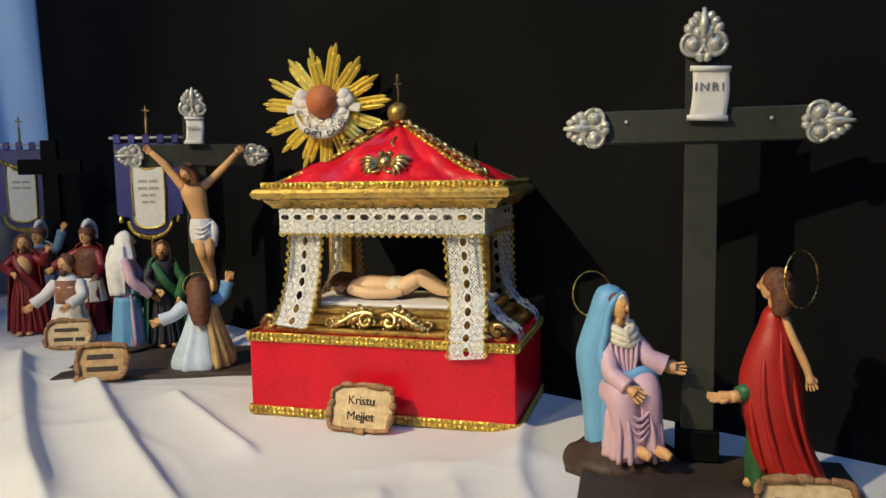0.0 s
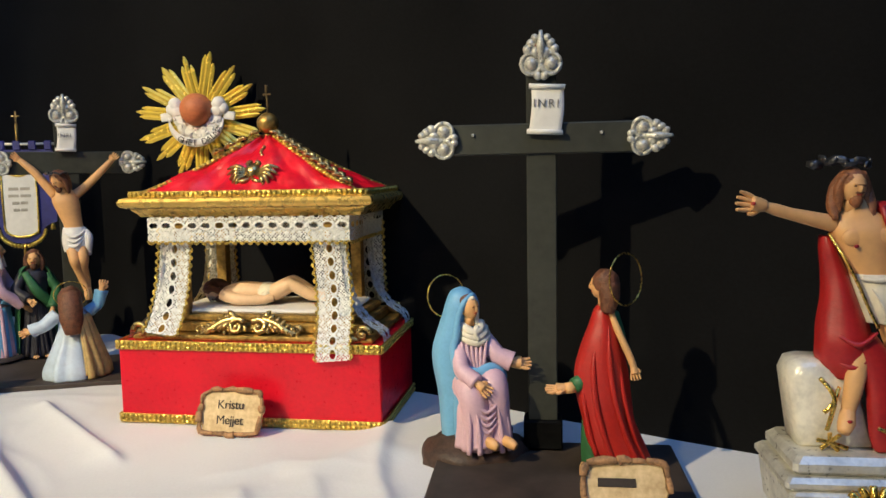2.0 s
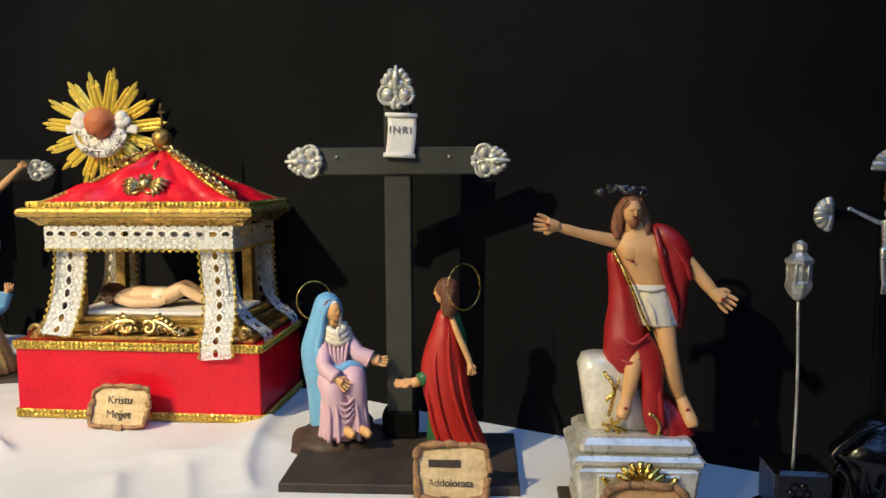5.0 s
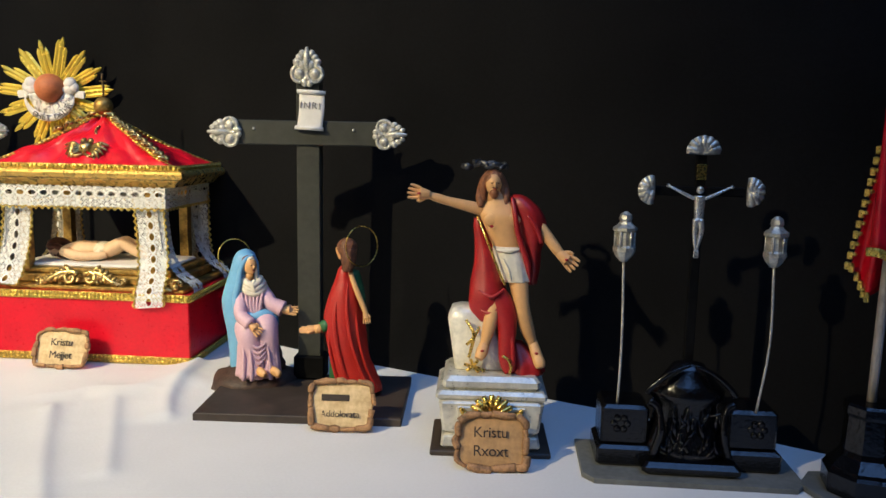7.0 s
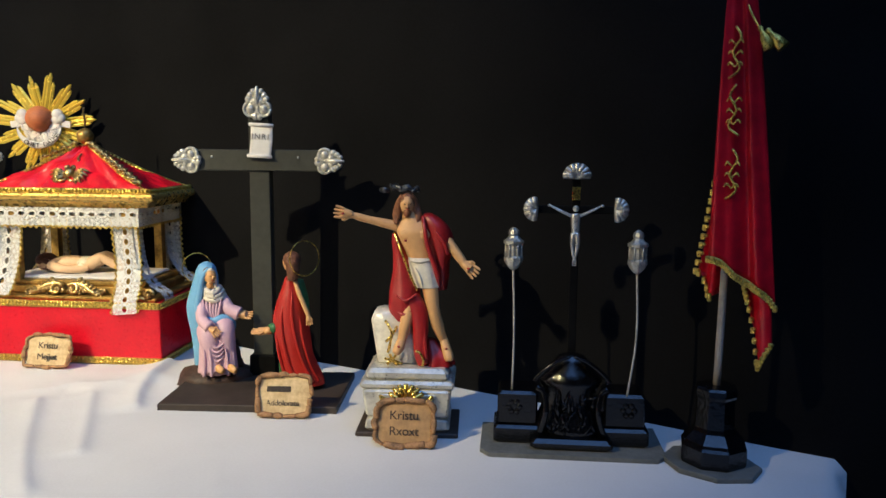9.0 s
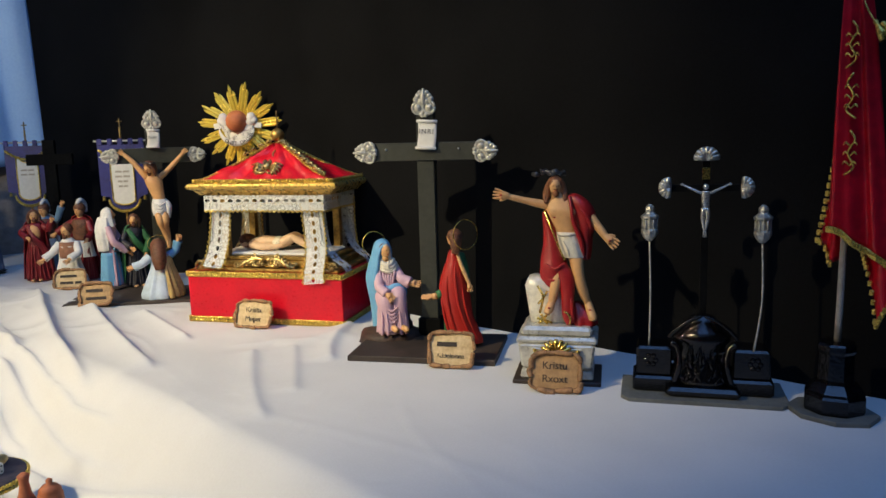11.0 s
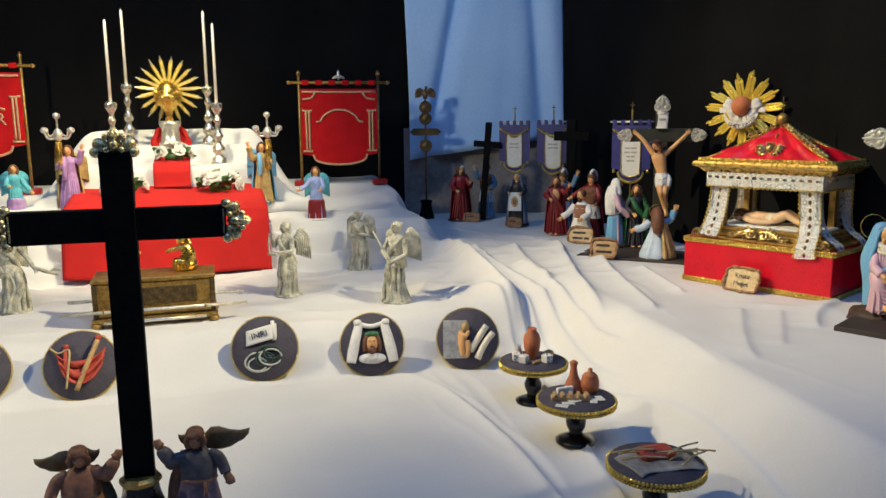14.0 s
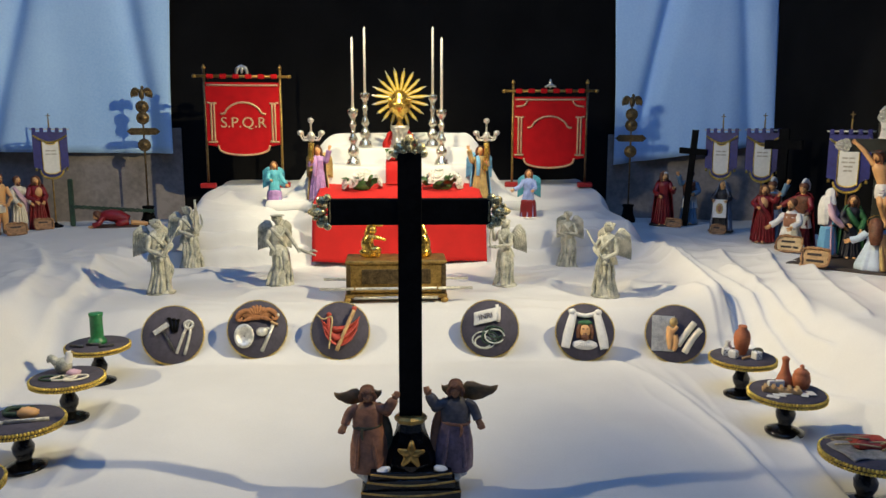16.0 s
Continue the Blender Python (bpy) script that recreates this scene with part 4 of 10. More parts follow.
    for k in range(5):
        ball(bm, (0.0012 * math.sin(k * 1.9), -0.001, 0.0035 * k), (0.0024 - 0.0002 * k, 0.002, 0.0024), None, 0, 7, (0, 35, 0))
    part("pendant", bm, BRASS, t, "twisted brass drop", pose(0, -rd + 0.043, z0 + 0.037, -32))
    bm = bmesh.new()
    ball(bm, (0, 0, apex + 0.008), 0.0118, n=20)
    lathe(bm, [(0.006, 0), (0.004, 0.003), (0.003, 0.006)], (0, 0, apex - 0.006))
    part("finial_ball", bm, OLD_GOLD, t, "gilt ball finial")
    bm = bmesh.new()
    tube(bm, [(0, 0, apex + 0.018), (0.0008, 0, apex + 0.03), (-0.0006, 0, apex + 0.04), (0, 0, apex + 0.049)], [0.0011, 0.0016, 0.0013, 0.0016])
    box(bm, (0.009, 0.002, 0.0022), (0, 0, apex + 0.038), None, 0, 0.0005)
    part("finial_cross", bm, DARK_BRONZE, t, "tiny bronze cross")
    return t


SHRINE = shrine()


def plaque(m, words, label, size=(0.068, 0.045), lean=-18, mat_face=PARCHMENT, bars=()):
    """A clay scroll plaque, its curled burnt edges round a lettered face."""
    t = thing("name_plaque", m @ pose(0, 0, 0.002, lean), label, "plaque", "name plaques")
    w, h = size
    rnd = random.Random(round(m.translation.x * 1000) + round(m.translation.y * 777))
    out = []
    for k in range(40):
        a = PI2 * k / 40
        c, s = math.cos(a), math.sin(a)
        e = (abs(c) ** 5 + abs(s) ** 5) ** (-1 / 5)
        e *= 0.9 + 0.035 * rnd.random() + 0.05 * (k % 5 == 0)
        out.append((w / 2 * c * e, h / 2 + h / 2 * s * e))
    part("slab", shape(plate, out, 0.005, bevel=0.0012), mat_face, t)
    k = 0
    while k < 39:
        n = rnd.choice((2, 3, 4))
        a, c, b = out[k], out[(k + n // 2) % 40], out[(k + n) % 40]
        j = rnd.uniform(0.0022, 0.0042)
        o = rnd.uniform(-0.01, 0.085)
        h0 = h / 2
        tilt = [(p[0] * (1 + o * g), -0.0004 - j * 0.5, h0 + (p[1] - h0) * (1 + o * g)) for p, g in ((a, 0.4), (c, 1.0), (b, rnd.uniform(0.2, 1.2)))]
        part("curled_edge", shape(tube, tilt, [j * 0.7, j, j * rnd.uniform(0.6, 1.2)], None, 0, 7, 0.7, 3), SCROLL_EDGE, t)
        k += n
    for i, wd in enumerate(words):
        z = h * (0.64 - 0.33 * i)
        if wd.startswith("|"):
            bm = bmesh.new()
            x = -w * 0.3
            for ln in [float(v) for v in wd[1:].split(",")]:
                box(bm, (ln * w, 0.0006, h * 0.13), (x + ln * w / 2, -0.0006, z - h * 0.065), None, 0, 0.0002)
                x += ln * w + 0.05 * w
            part("lettering", bm, INK, t)
        else:
            lettering("lettering", wd, h * (0.27 if len(wd) < 8 else 0.185), INK, t, pose(-0.001, -0.0006, z, 90, 0, -3), 0.0003, 0.95)
    return t


def wing_m(x, y, rz=WING, lift=0.0):
    return on(x, y, rz, lift)


plaque(wing_m(1.000, 0.372), ["Kristu", "Mejjet"], "cream clay scroll plaque leaning on the red shrine")
plaque(wing_m(1.022, -0.025, -62), ["|0.42", "Addolorata"], "cream clay scroll plaque with pink stains before the tall cross", (0.064, 0.047))
plaque(wing_m(1.021, -0.186, -62), ["Kristu", "Rxoxt"], "tan clay scroll plaque with curled edges before a silver pedestal", (0.063, 0.047), mat_face=mat("tan_clay", (0.42, 0.24, 0.1), 0.6, scale=60, vary=0.15, bump=0.3))


# ---- glory: sunburst with clouds and a terracotta ball ----
def sunburst(parent, r0, r1, n, m, material, seed=5, wide=0.0062, squeeze=0.95, middle=None):
    """Bundles of three parallel pointed rays, each with a sharp ridge, the middle one longest and in front."""
    rnd = random.Random(seed)
    for i in range(n):
        a = PI2 * (i + 0.25) / n + rnd.uniform(-0.02, 0.02)
        c, d = math.cos(a), math.sin(a)
        whole = rnd.uniform(0.94, 1.03)
        for k, (off, ln) in enumerate(((-1, rnd.uniform(0.8, 0.93)), (1, rnd.uniform(0.84, 0.95)), (0, 1.0))):
            rr = r1 * ln * whole
            half = wide * 0.5 * rnd.uniform(0.9, 1.1)
            tilt = rnd.uniform(-0.3, 0.3)
            ends = []
            for q, w2 in ((r0, 0.8), (rr * 0.92, 1.0), (rr, 0.2)):
                for side in (-1, 0, 1):
                    o = off * wide * 0.93 + side * half * w2
                    high = 0.0017 if side == 0 else 0.0002 + 0.0007 * tilt * side
                    ends.append((q * c - o * d, (q * d + o * c) * squeeze, high * (1 if q < rr else 0.4)))
            v = [(x, -lift - 0.0009 * (k == 2), z) for x, z, lift in ends] + [(x, 0.0014, z) for x, z, lift in ends]
            f = []
            for b in range(2):
                for j in range(2):
                    p = b * 3 + j
                    f.append((p, p + 3, p + 4, p + 1))
                    f.append((p + 9, p + 10, p + 13, p + 12))
                f.append((b * 3, b * 3 + 9, b * 3 + 12, b * 3 + 3))
                f.append((b * 3 + 2, b * 3 + 5, b * 3 + 14, b * 3 + 11))
            f.append((6, 15, 16, 17, 8, 7))
            bm = bmesh.new()
            put(bm, v, f, m, 0, False)
            part("ray", bm, middle if middle and k == 2 else material, parent)


def clouds(bm, r, m=None, mi=0, seed=2):
    """A crescent of rounded puffs with a few curled grooves."""
    rnd = random.Random(seed)
    for k in range(9):
        a = math.pi * (0.98 + 1.04 * k / 8)
        size = r * (0.3 + 0.1 * math.sin(math.pi * k / 8))
        ball(bm, (r * 1.0 * math.cos(a), -0.003, r * 1.02 * math.sin(a)), (size, size * 0.6, size), m, mi, 14, None, 0.08)
        for q in range(2):
            g = a + rnd.uniform(-0.12, 0.12)
            rr = r * (0.88 + 0.34 * q)
            c = (rr * math.cos(g), -0.003 - size * 0.5, rr * math.sin(g))
            turn = rnd.choice((-1, 1))
            sz = r * 0.17
            tube(bm, [(c[0] + sz * (1 - j / 8) * math.cos(g + turn * j * 0.8), c[1] - 0.0003 * j, c[2] + sz * (1 - j / 8) * math.sin(g + turn * j * 0.8)) for j in range(6)], [sz * 0.42 - sz * 0.03 * j for j in range(6)], m, mi, 7, steps=2)
    for s in (-1, 1):
        for x, z, q in ((1.12, 0.42, 0.36), (1.32, 0.2, 0.3), (1.08, 0.12, 0.34)):
            ball(bm, (s * r * x, -0.004, r * z), (r * q, r * q * 0.7, r * q), m, mi, 14, None, 0.1)


glory = thing("sunburst_glory", wing_m(1.169, 0.602, -62), "gold sunburst with white clouds round an orange ball", "sunburst")
Z_SUN = 0.336
bm = bmesh.new()
lathe(bm, [(0.03, 0), (0.03, 0.006), (0.008, 0.012), (0.005, 0.03), (0.005, Z_SUN)])
part("pole", bm, OLD_GOLD, glory, "gilt pole")
sunburst(glory, 0.016, 0.086, 15, pose(0, -0.008, Z_SUN - 0.006), RAY_GILT)
part("clouds", shape(clouds, 0.0255, pose(0, -0.014, Z_SUN - 0.001)), WHITE_ROBE, glory, "white moulded clouds")
part("ball", shape(ball, (0, -0.02, Z_SUN + 0.003), 0.0205, n=24), ORANGE_CLAY, glory, "matt orange ball")


def ribbon(bm, r, a0, a1, high, m):
    def fn(u, v):
        a = a0 + (a1 - a0) * u
        return (r * math.cos(a), -0.004 - 0.004 * math.sin(u * 3.14), r * math.sin(a) * 0.9 - high * (1 - v))
    sheet(bm, fn, 20, 2, m, 0, 0.0016)
    for s in (-1, 1):
        box(bm, (0.014, 0.003, 0.0105), (0, 0, -0.005), m @ pose(s * r * 1.13, 0.002, -0.0055, 0, s * 8), 0, 0.001)


rib = part("ribbon", shape(ribbon, 0.037, math.pi * 1.06, math.pi * 1.94, 0.0105, pose(0, -0.019, Z_SUN)), WHITE_ROBE, glory, "white ribbon with dark capitals")
word = "GHET DALMA"
for i, ch in enumerate(word):
    if ch == " ":
        continue
    a = math.pi * (1.3 + 0.56 * (i + 0.5) / len(word))
    lettering("lettering", ch, 0.0105, INK, glory, pose(0.037 * math.cos(a), -0.0285, Z_SUN + 0.037 * math.sin(a) * 0.9 - 0.0055) @ pose(0, 0, 0, 90) @ pose(0, 0, 0, 0, 0, math.degrees(a) - 270), 0.0003)


# ---- the tall dark cross with silver ends ----
def trefoil(bm, s, m=None, mi=0):
    """A cast ornament: two round bosses with rims, a palmette of leaves above and a bud below. s: its height."""
    box(bm, (0.34 * s, 0.06 * s, 0.42 * s), (0, 0.02 * s, 0.04 * s), m, mi, 0.02 * s)
    for q in (-1, 1):
        ball(bm, (q * 0.2 * s, 0, 0.3 * s), (0.24 * s, 0.07 * s, 0.25 * s), m, mi, 14)
        pts = [(q * 0.2 * s + 0.205 * s * math.cos(a), -0.055 * s, 0.3 * s + 0.215 * s * math.sin(a)) for a in [k / 12 * PI2 for k in range(13)]]
        tube(bm, pts, 0.045 * s, m, mi, 7, steps=1)
        ball(bm, (q * 0.2 * s, -0.07 * s, 0.3 * s), (0.12 * s, 0.09 * s, 0.12 * s), m, mi, 12)
        for k, (x, z, r) in enumerate(((0.27, 0.58, 0.1), (0.2, 0.7, 0.095), (0.12, 0.81, 0.085), (0.1, 0.52, 0.11), (0.07, 0.06, 0.09))):
            ball(bm, (q * x * s, -0.04 * s, z * s), (r * s, 0.09 * s, r * s * 1.15), m, mi, 9, (0, q * 25, 0))
    ball(bm, (0, 0, 0.62 * s), (0.2 * s, 0.06 * s, 0.26 * s), m, mi, 12)
    tube(bm, [(0, -0.05 * s, 0.42 * s), (0, -0.11 * s, 0.66 * s), (0, -0.07 * s, 0.96 * s)], [0.07 * s, 0.085 * s, 0.035 * s], m, mi, 8)


def scroll_card(bm, w, h, m=None):
    def fn(u, v):
        return (w * (u - 0.5) + 0.0015 * math.sin(v * 3), -0.002 - 0.0012 * math.sin(v * 3.1) - 0.004 * max(0, 0.08 - v) * 10 * 0.4, h * v)
    sheet(bm, fn, 6, 14, m, 0, 0.0008)
    for z in (0, h):
        tube(bm, [(-w * 0.56, -0.003, z), (w * 0.56, -0.003, z)], 0.0022, m, 0, 8)


def tall_cross():
    t = thing("tall_cross", wing_m(1.12, 0.091, -63.5), "tall dark wooden cross with pearly silver ends and scroll card", "cross")
    Hh, wd, dp = 0.352, 0.0255, 0.016
    part("upright", shape(box, (wd, dp, Hh - 0.012), (0, 0, 0.012), bevel=0.0012), GREEN_BLACK_WOOD, t)
    part("crossbar", shape(box, (0.172, dp * 0.9, 0.0262), (0, -0.004, 0.268), bevel=0.0012), GREEN_BLACK_WOOD, t)
    part("foot_block", shape(box, (0.034, 0.026, 0.026), (0, 0, 0.009), bevel=0.0015), BLACK_WOOD, t, "dark foot block")
    part("silver_end", shape(trefoil, 0.041, pose(0, -0.009, 0.331)), PEARL, t, "cast silver trefoil end")
    part("silver_end", shape(trefoil, 0.037, pose(-0.072, -0.013, 0.281, 0, -90)), PEARL, t, "cast silver trefoil end")
    part("silver_end", shape(trefoil, 0.037, pose(0.072, -0.013, 0.281, 0, 90)), PEARL, t, "cast silver trefoil end")
    c = part("scroll_card", shape(scroll_card, 0.027, 0.038), PAPER, t, "curled white card", pose(0.003, -0.013, 0.286, -4, 3))
    lettering("lettering", "INRI", 0.0098, FADED_INK, c, pose(0, -0.0042, 0.0235, 90, 0, 0), 0.0002, 1.25)
    for x in (-0.058, 0.05):
        part("nail_head", shape(ball, (x, -0.0125, 0.285), 0.0015, n=8), SILVER, t)
    return t


tall_cross()
bm = shape(box, (0.205, 0.135, 0.009), bevel=0.001)
solo("cross_board", bm, DARK_BOARD, wing_m(1.075, 0.055, -62, -0.001), "dark brown wooden board under the tall cross", "board")


# ---- painted clay figures ----
class Figure:
    """Gathers one statue as one mesh, in metres, facing -y, standing on z = 0."""

    def __init__(self, scale=1.0):
        self.bm, self.mats, self.s = bmesh.new(), [], scale
        self.m = Matrix.Diagonal((scale, scale, scale, 1))

    def i(self, material):
        if material not in self.mats:
            self.mats.append(material)
        return self.mats.index(material)

    def robe(self, material, rows, at=(0, 0, 0), sx=1.0, sy=0.75, folds=9, amp=0.07, n=44, **kw):
        fine = []
        for (r0, z0), (r1, z1) in zip(rows, rows[1:]):
            for k in range(3):
                fine.append((r0 + (r1 - r0) * k / 3, z0 + (z1 - z0) * k / 3))
        fine.append(rows[-1])
        lathe(self.bm, fine, at, self.m, self.i(material), n, sx, sy, folds, amp, **kw)

    def shell(self, material, rows, a0, a1, at=(0, 0, 0), sy=0.8, folds=6, amp=0.06, thick=0.012, twist=0.0):
        """A cloak: part of a turned form between two angles (0 is +x, 90 is the back), with thickness."""
        def fn(u, v):
            k = v * (len(rows) - 1)
            j = min(int(k), len(rows) - 2)
            f = k - j
            r = rows[j][0] * (1 - f) + rows[j + 1][0] * f
            z = rows[j][1] * (1 - f) + rows[j + 1][1] * f
            a = radians(a0 + (a1 - a0) * u + twist * v)
            r *= 1 + amp * (1 - 0.7 * v) * math.sin(folds * PI2 * u + 2 * v)
            return Vector((at[0] + r * math.cos(a), at[1] + r * sy * math.sin(a), at[2] + z)) * self.s
        sheet(self.bm, fn, 40, 18, None, self.i(material), -thick * self.s)

    def limb(self, material, pts, radii, n=9, flat=1.0):
        tube(self.bm, pts, radii, self.m, self.i(material), n, flat, 5)

    def lump(self, material, at, r, rot=None, rough=0.0, n=12):
        ball(self.bm, at, r, self.m, self.i(material), n, rot, rough)

    def loft(self, material, rows, folds=0, amp=0.0, n=40, phase=0.0, twist=0.0, steps=4):
        """A body through egg-shaped rings (x, y, z, half width, half depth), with folds running along it."""
        path = spline([r[:3] for r in rows], steps)
        size = spline([(r[3], r[4], 0) for r in rows], steps)
        verts, faces = [], []
        for i, (c, q) in enumerate(zip(path, size)):
            f = i / (len(path) - 1)
            for j in range(n):
                a = PI2 * j / n
                k = 1 + amp * (1 - 0.6 * f) * (math.sin(folds * a + phase + twist * f) + 0.5 * math.sin(folds * 1.6 * a + 1.3 + phase - twist * f)) if folds else 1
                verts.append(c + Vector((abs(q.x) * k * math.cos(a), abs(q.y) * k * math.sin(a), 0)))
        for i in range(len(path) - 1):
            for j in range(n):
                k = (j + 1) % n
                faces.append((i * n + j, i * n + k, (i + 1) * n + k, (i + 1) * n + j))
        faces.append(tuple(range(n - 1, -1, -1)))
        faces.append(tuple((len(path) - 1) * n + j for j in range(n)))
        put(self.bm, verts, faces, self.m, self.i(material))

    def hand(self, at, way, r=0.028, material=None, palm=(0, -1, 0)):
        """A palm with four fingers and a thumb, the palm turned to the given side."""
        material = material or SKIN
        w = Vector(way).normalized()
        p = Vector(at)
        front = Vector(palm)
        side = w.cross(front)
        side = side.normalized() if side.length > 0.1 else w.cross(Vector((0, 0, 1))).normalized()
        self.limb(material, [p - w * r * 0.3, p + w * r * 0.5, p + w * r * 1.25], [r * 0.62, r * 0.8, r * 0.85], 9)
        for k in (-1.5, -0.5, 0.5, 1.5):
            q = p + w * r * 1.15 + side * k * r * 0.42
            ln = r * (1.75 - 0.2 * abs(k))
            self.limb(material, [q, q + w * ln * 0.55 + side * k * r * 0.14, q + w * ln + side * k * r * 0.2 + front.normalized() * r * 0.2], [r * 0.27, r * 0.25, r * 0.15], 6)
        q = p + w * r * 0.35 - side * r * 0.55
        self.limb(material, [q, q + w * r * 0.5 - side * r * 0.45, q + w * r * 1.0 - side * r * 0.55], [r * 0.32, r * 0.28, r * 0.17], 6)

    def arm(self, sleeve, shoulder, elbow, wrist, r=0.045, bare=None, hand=True, skin=None):
        skin = skin or SKIN
        s, e, w = Vector(shoulder), Vector(elbow), Vector(wrist)
        if bare is None:
            self.limb(sleeve, [s, (s + e) / 2, e, (e + w) / 2, e.lerp(w, 0.9)], [r * 1.15, r * 1.1, r, r * 1.05, r * 1.15])
            self.limb(skin, [e.lerp(w, 0.8), w], [r * 0.55, r * 0.45], 8)
        else:
            self.limb(skin, [s, (s + e) / 2, e, (e + w) / 2, w], [r, r * 0.85, r * 0.68, r * 0.7, r * 0.45])
        if hand:
            self.hand(w, w - e, r * 0.62, skin)

    def head(self, c, r=0.075, yaw=0, pitch=0, hair=None, beard=None, veil=None, skin=None, long=True, bald=False):
        """yaw turns it to its left. Face towards -y."""
        skin = skin or SKIN
        keep = self.m
        self.m = self.m @ Matrix.Translation(c) @ Euler((radians(pitch), 0, radians(yaw))).to_matrix().to_4x4()
        self.lump(skin, (0, 0, 0), (r * 0.74, r * 0.86, r), None, 0, 16)
        self.lump(skin, (0, -r * 0.2, -r * 0.45), (r * 0.52, r * 0.6, r * 0.52))
        self.lump(skin, (0, -r * 0.86, -r * 0.06), (r * 0.13, r * 0.2, r * 0.24), None, 0, 8)
        self.lump(skin, (0, -r * 0.76, r * 0.22), (r * 0.42, r * 0.12, r * 0.08), None, 0, 8)
        for q in (-1, 1):
            self.lump(skin if skin is GREY_STATUE else HAIR, (q * r * 0.28, -r * 0.79, r * 0.1), (r * 0.13, r * 0.05, r * 0.05), None, 0, 6)
        self.lump(skin if skin is GREY_STATUE else RED_CORD, (0, -r * 0.8, -r * 0.42), (r * 0.2, r * 0.08, r * 0.06), None, 0, 6)
        self.limb(skin, [(0, r * 0.05, -r * 0.6), (0, r * 0.1, -r * 1.55)], [r * 0.42, r * 0.5], 10)
        if hair:
            self.lump(hair, (0, r * 0.2, r * 0.2), (r * 0.9, r * 0.92, r * 0.98), None, 0.12, 14)
            if long:
                for q in (-1, 1):
                    self.limb(hair, [(q * r * 0.45, -r * 0.2, r * 0.85), (q * r * 0.82, 0, r * 0.1), (q * r * 0.85, 0, -r * 0.7), (q * r * 0.8, -r * 0.1, -r * 1.55)], [r * 0.2, r * 0.3, r * 0.33, r * 0.14], 8)
                self.limb(hair, [(0, r * 0.6, r * 0.5), (0, r * 0.85, -r * 0.4), (0, r * 0.8, -r * 1.5)], [r * 0.6, r * 0.62, r * 0.4], 10)
        if beard:
            self.lump(beard, (0, -r * 0.5, -r * 0.78), (r * 0.42, r * 0.38, r * 0.5), None, 0.2)
            self.lump(beard, (0, -r * 0.82, -r * 0.3), (r * 0.3, r * 0.1, r * 0.08), None, 0, 8)
        if veil:
            mi = self.i(veil)
            def fn(u, v):
                a = radians(-38 + 256 * u)
                if v < 0.5:
                    th = math.pi * v
                    q = Vector((math.cos(a) * math.sin(th) * r * 1.06, math.sin(a) * math.sin(th) * r * 1.12 + r * 0.1, math.cos(th) * r * 1.2))
                else:
                    k = (v - 0.5) * 2
                    rr = r * (1.06 + 0.55 * k + 0.06 * math.sin(9 * a) * k)
                    q = Vector((math.cos(a) * rr, math.sin(a) * rr * 1.02 + r * 0.1, -k * r * 1.9))
                return self.m @ q
            sheet(self.bm, fn, 36, 16, None, mi, -0.12 * r * self.s)
        self.m = keep

    def halo(self, c, radius, yaw=0, pitch=0, thick=0.006):
        ring(self.bm, radius, thick, self.m @ Matrix.Translation(c) @ Euler((radians(pitch), 0, radians(yaw))).to_matrix().to_4x4(), self.i(GOLD))

    def wing(self, material, root, side, span=0.3, drop=0.46, back=0.1, spread=0.15):
        """A feathered wing: overlapping long feathers below a thick leading edge."""
        root = Vector(root)
        top = root + Vector((side * spread, back, span * 0.45))
        self.limb(material, [root, root.lerp(top, 0.5) + Vector((0, 0.03, 0.06)), top], [0.035, 0.04, 0.03], 8, 0.6)
        for row, (ln, n, off) in enumerate(((drop, 7, 0.0), (drop * 0.6, 7, -0.014), (drop * 0.33, 6, -0.026))):
            for k in range(n):
                f = (k + 0.5) / n
                p = root.lerp(top, f) + Vector((0, off, 0.02))
                ll = ln * (0.55 + 0.55 * f)
                tip = p + Vector((side * 0.10 * f, 0.03 + off * 0.3, -ll))
                self.limb(material, [p, p.lerp(tip, 0.5) + Vector((side * 0.02, 0.01, 0)), tip], [0.024, 0.034, 0.012], 7, 0.4)

    def done(self, name, m, label, category, group=""):
        return solo(name, self.bm, self.mats, m, label, category, group)


ROBE = [(0.165, 0), (0.16, 0.03), (0.13, 0.25), (0.118, 0.45), (0.098, 0.58), (0.112, 0.66), (0.122, 0.74), (0.1, 0.8), (0.045, 0.83)]
CLOAK = [(0.2, 0.02), (0.185, 0.2), (0.16, 0.45), (0.14, 0.62), (0.145, 0.74), (0.11, 0.82), (0.06, 0.85)]


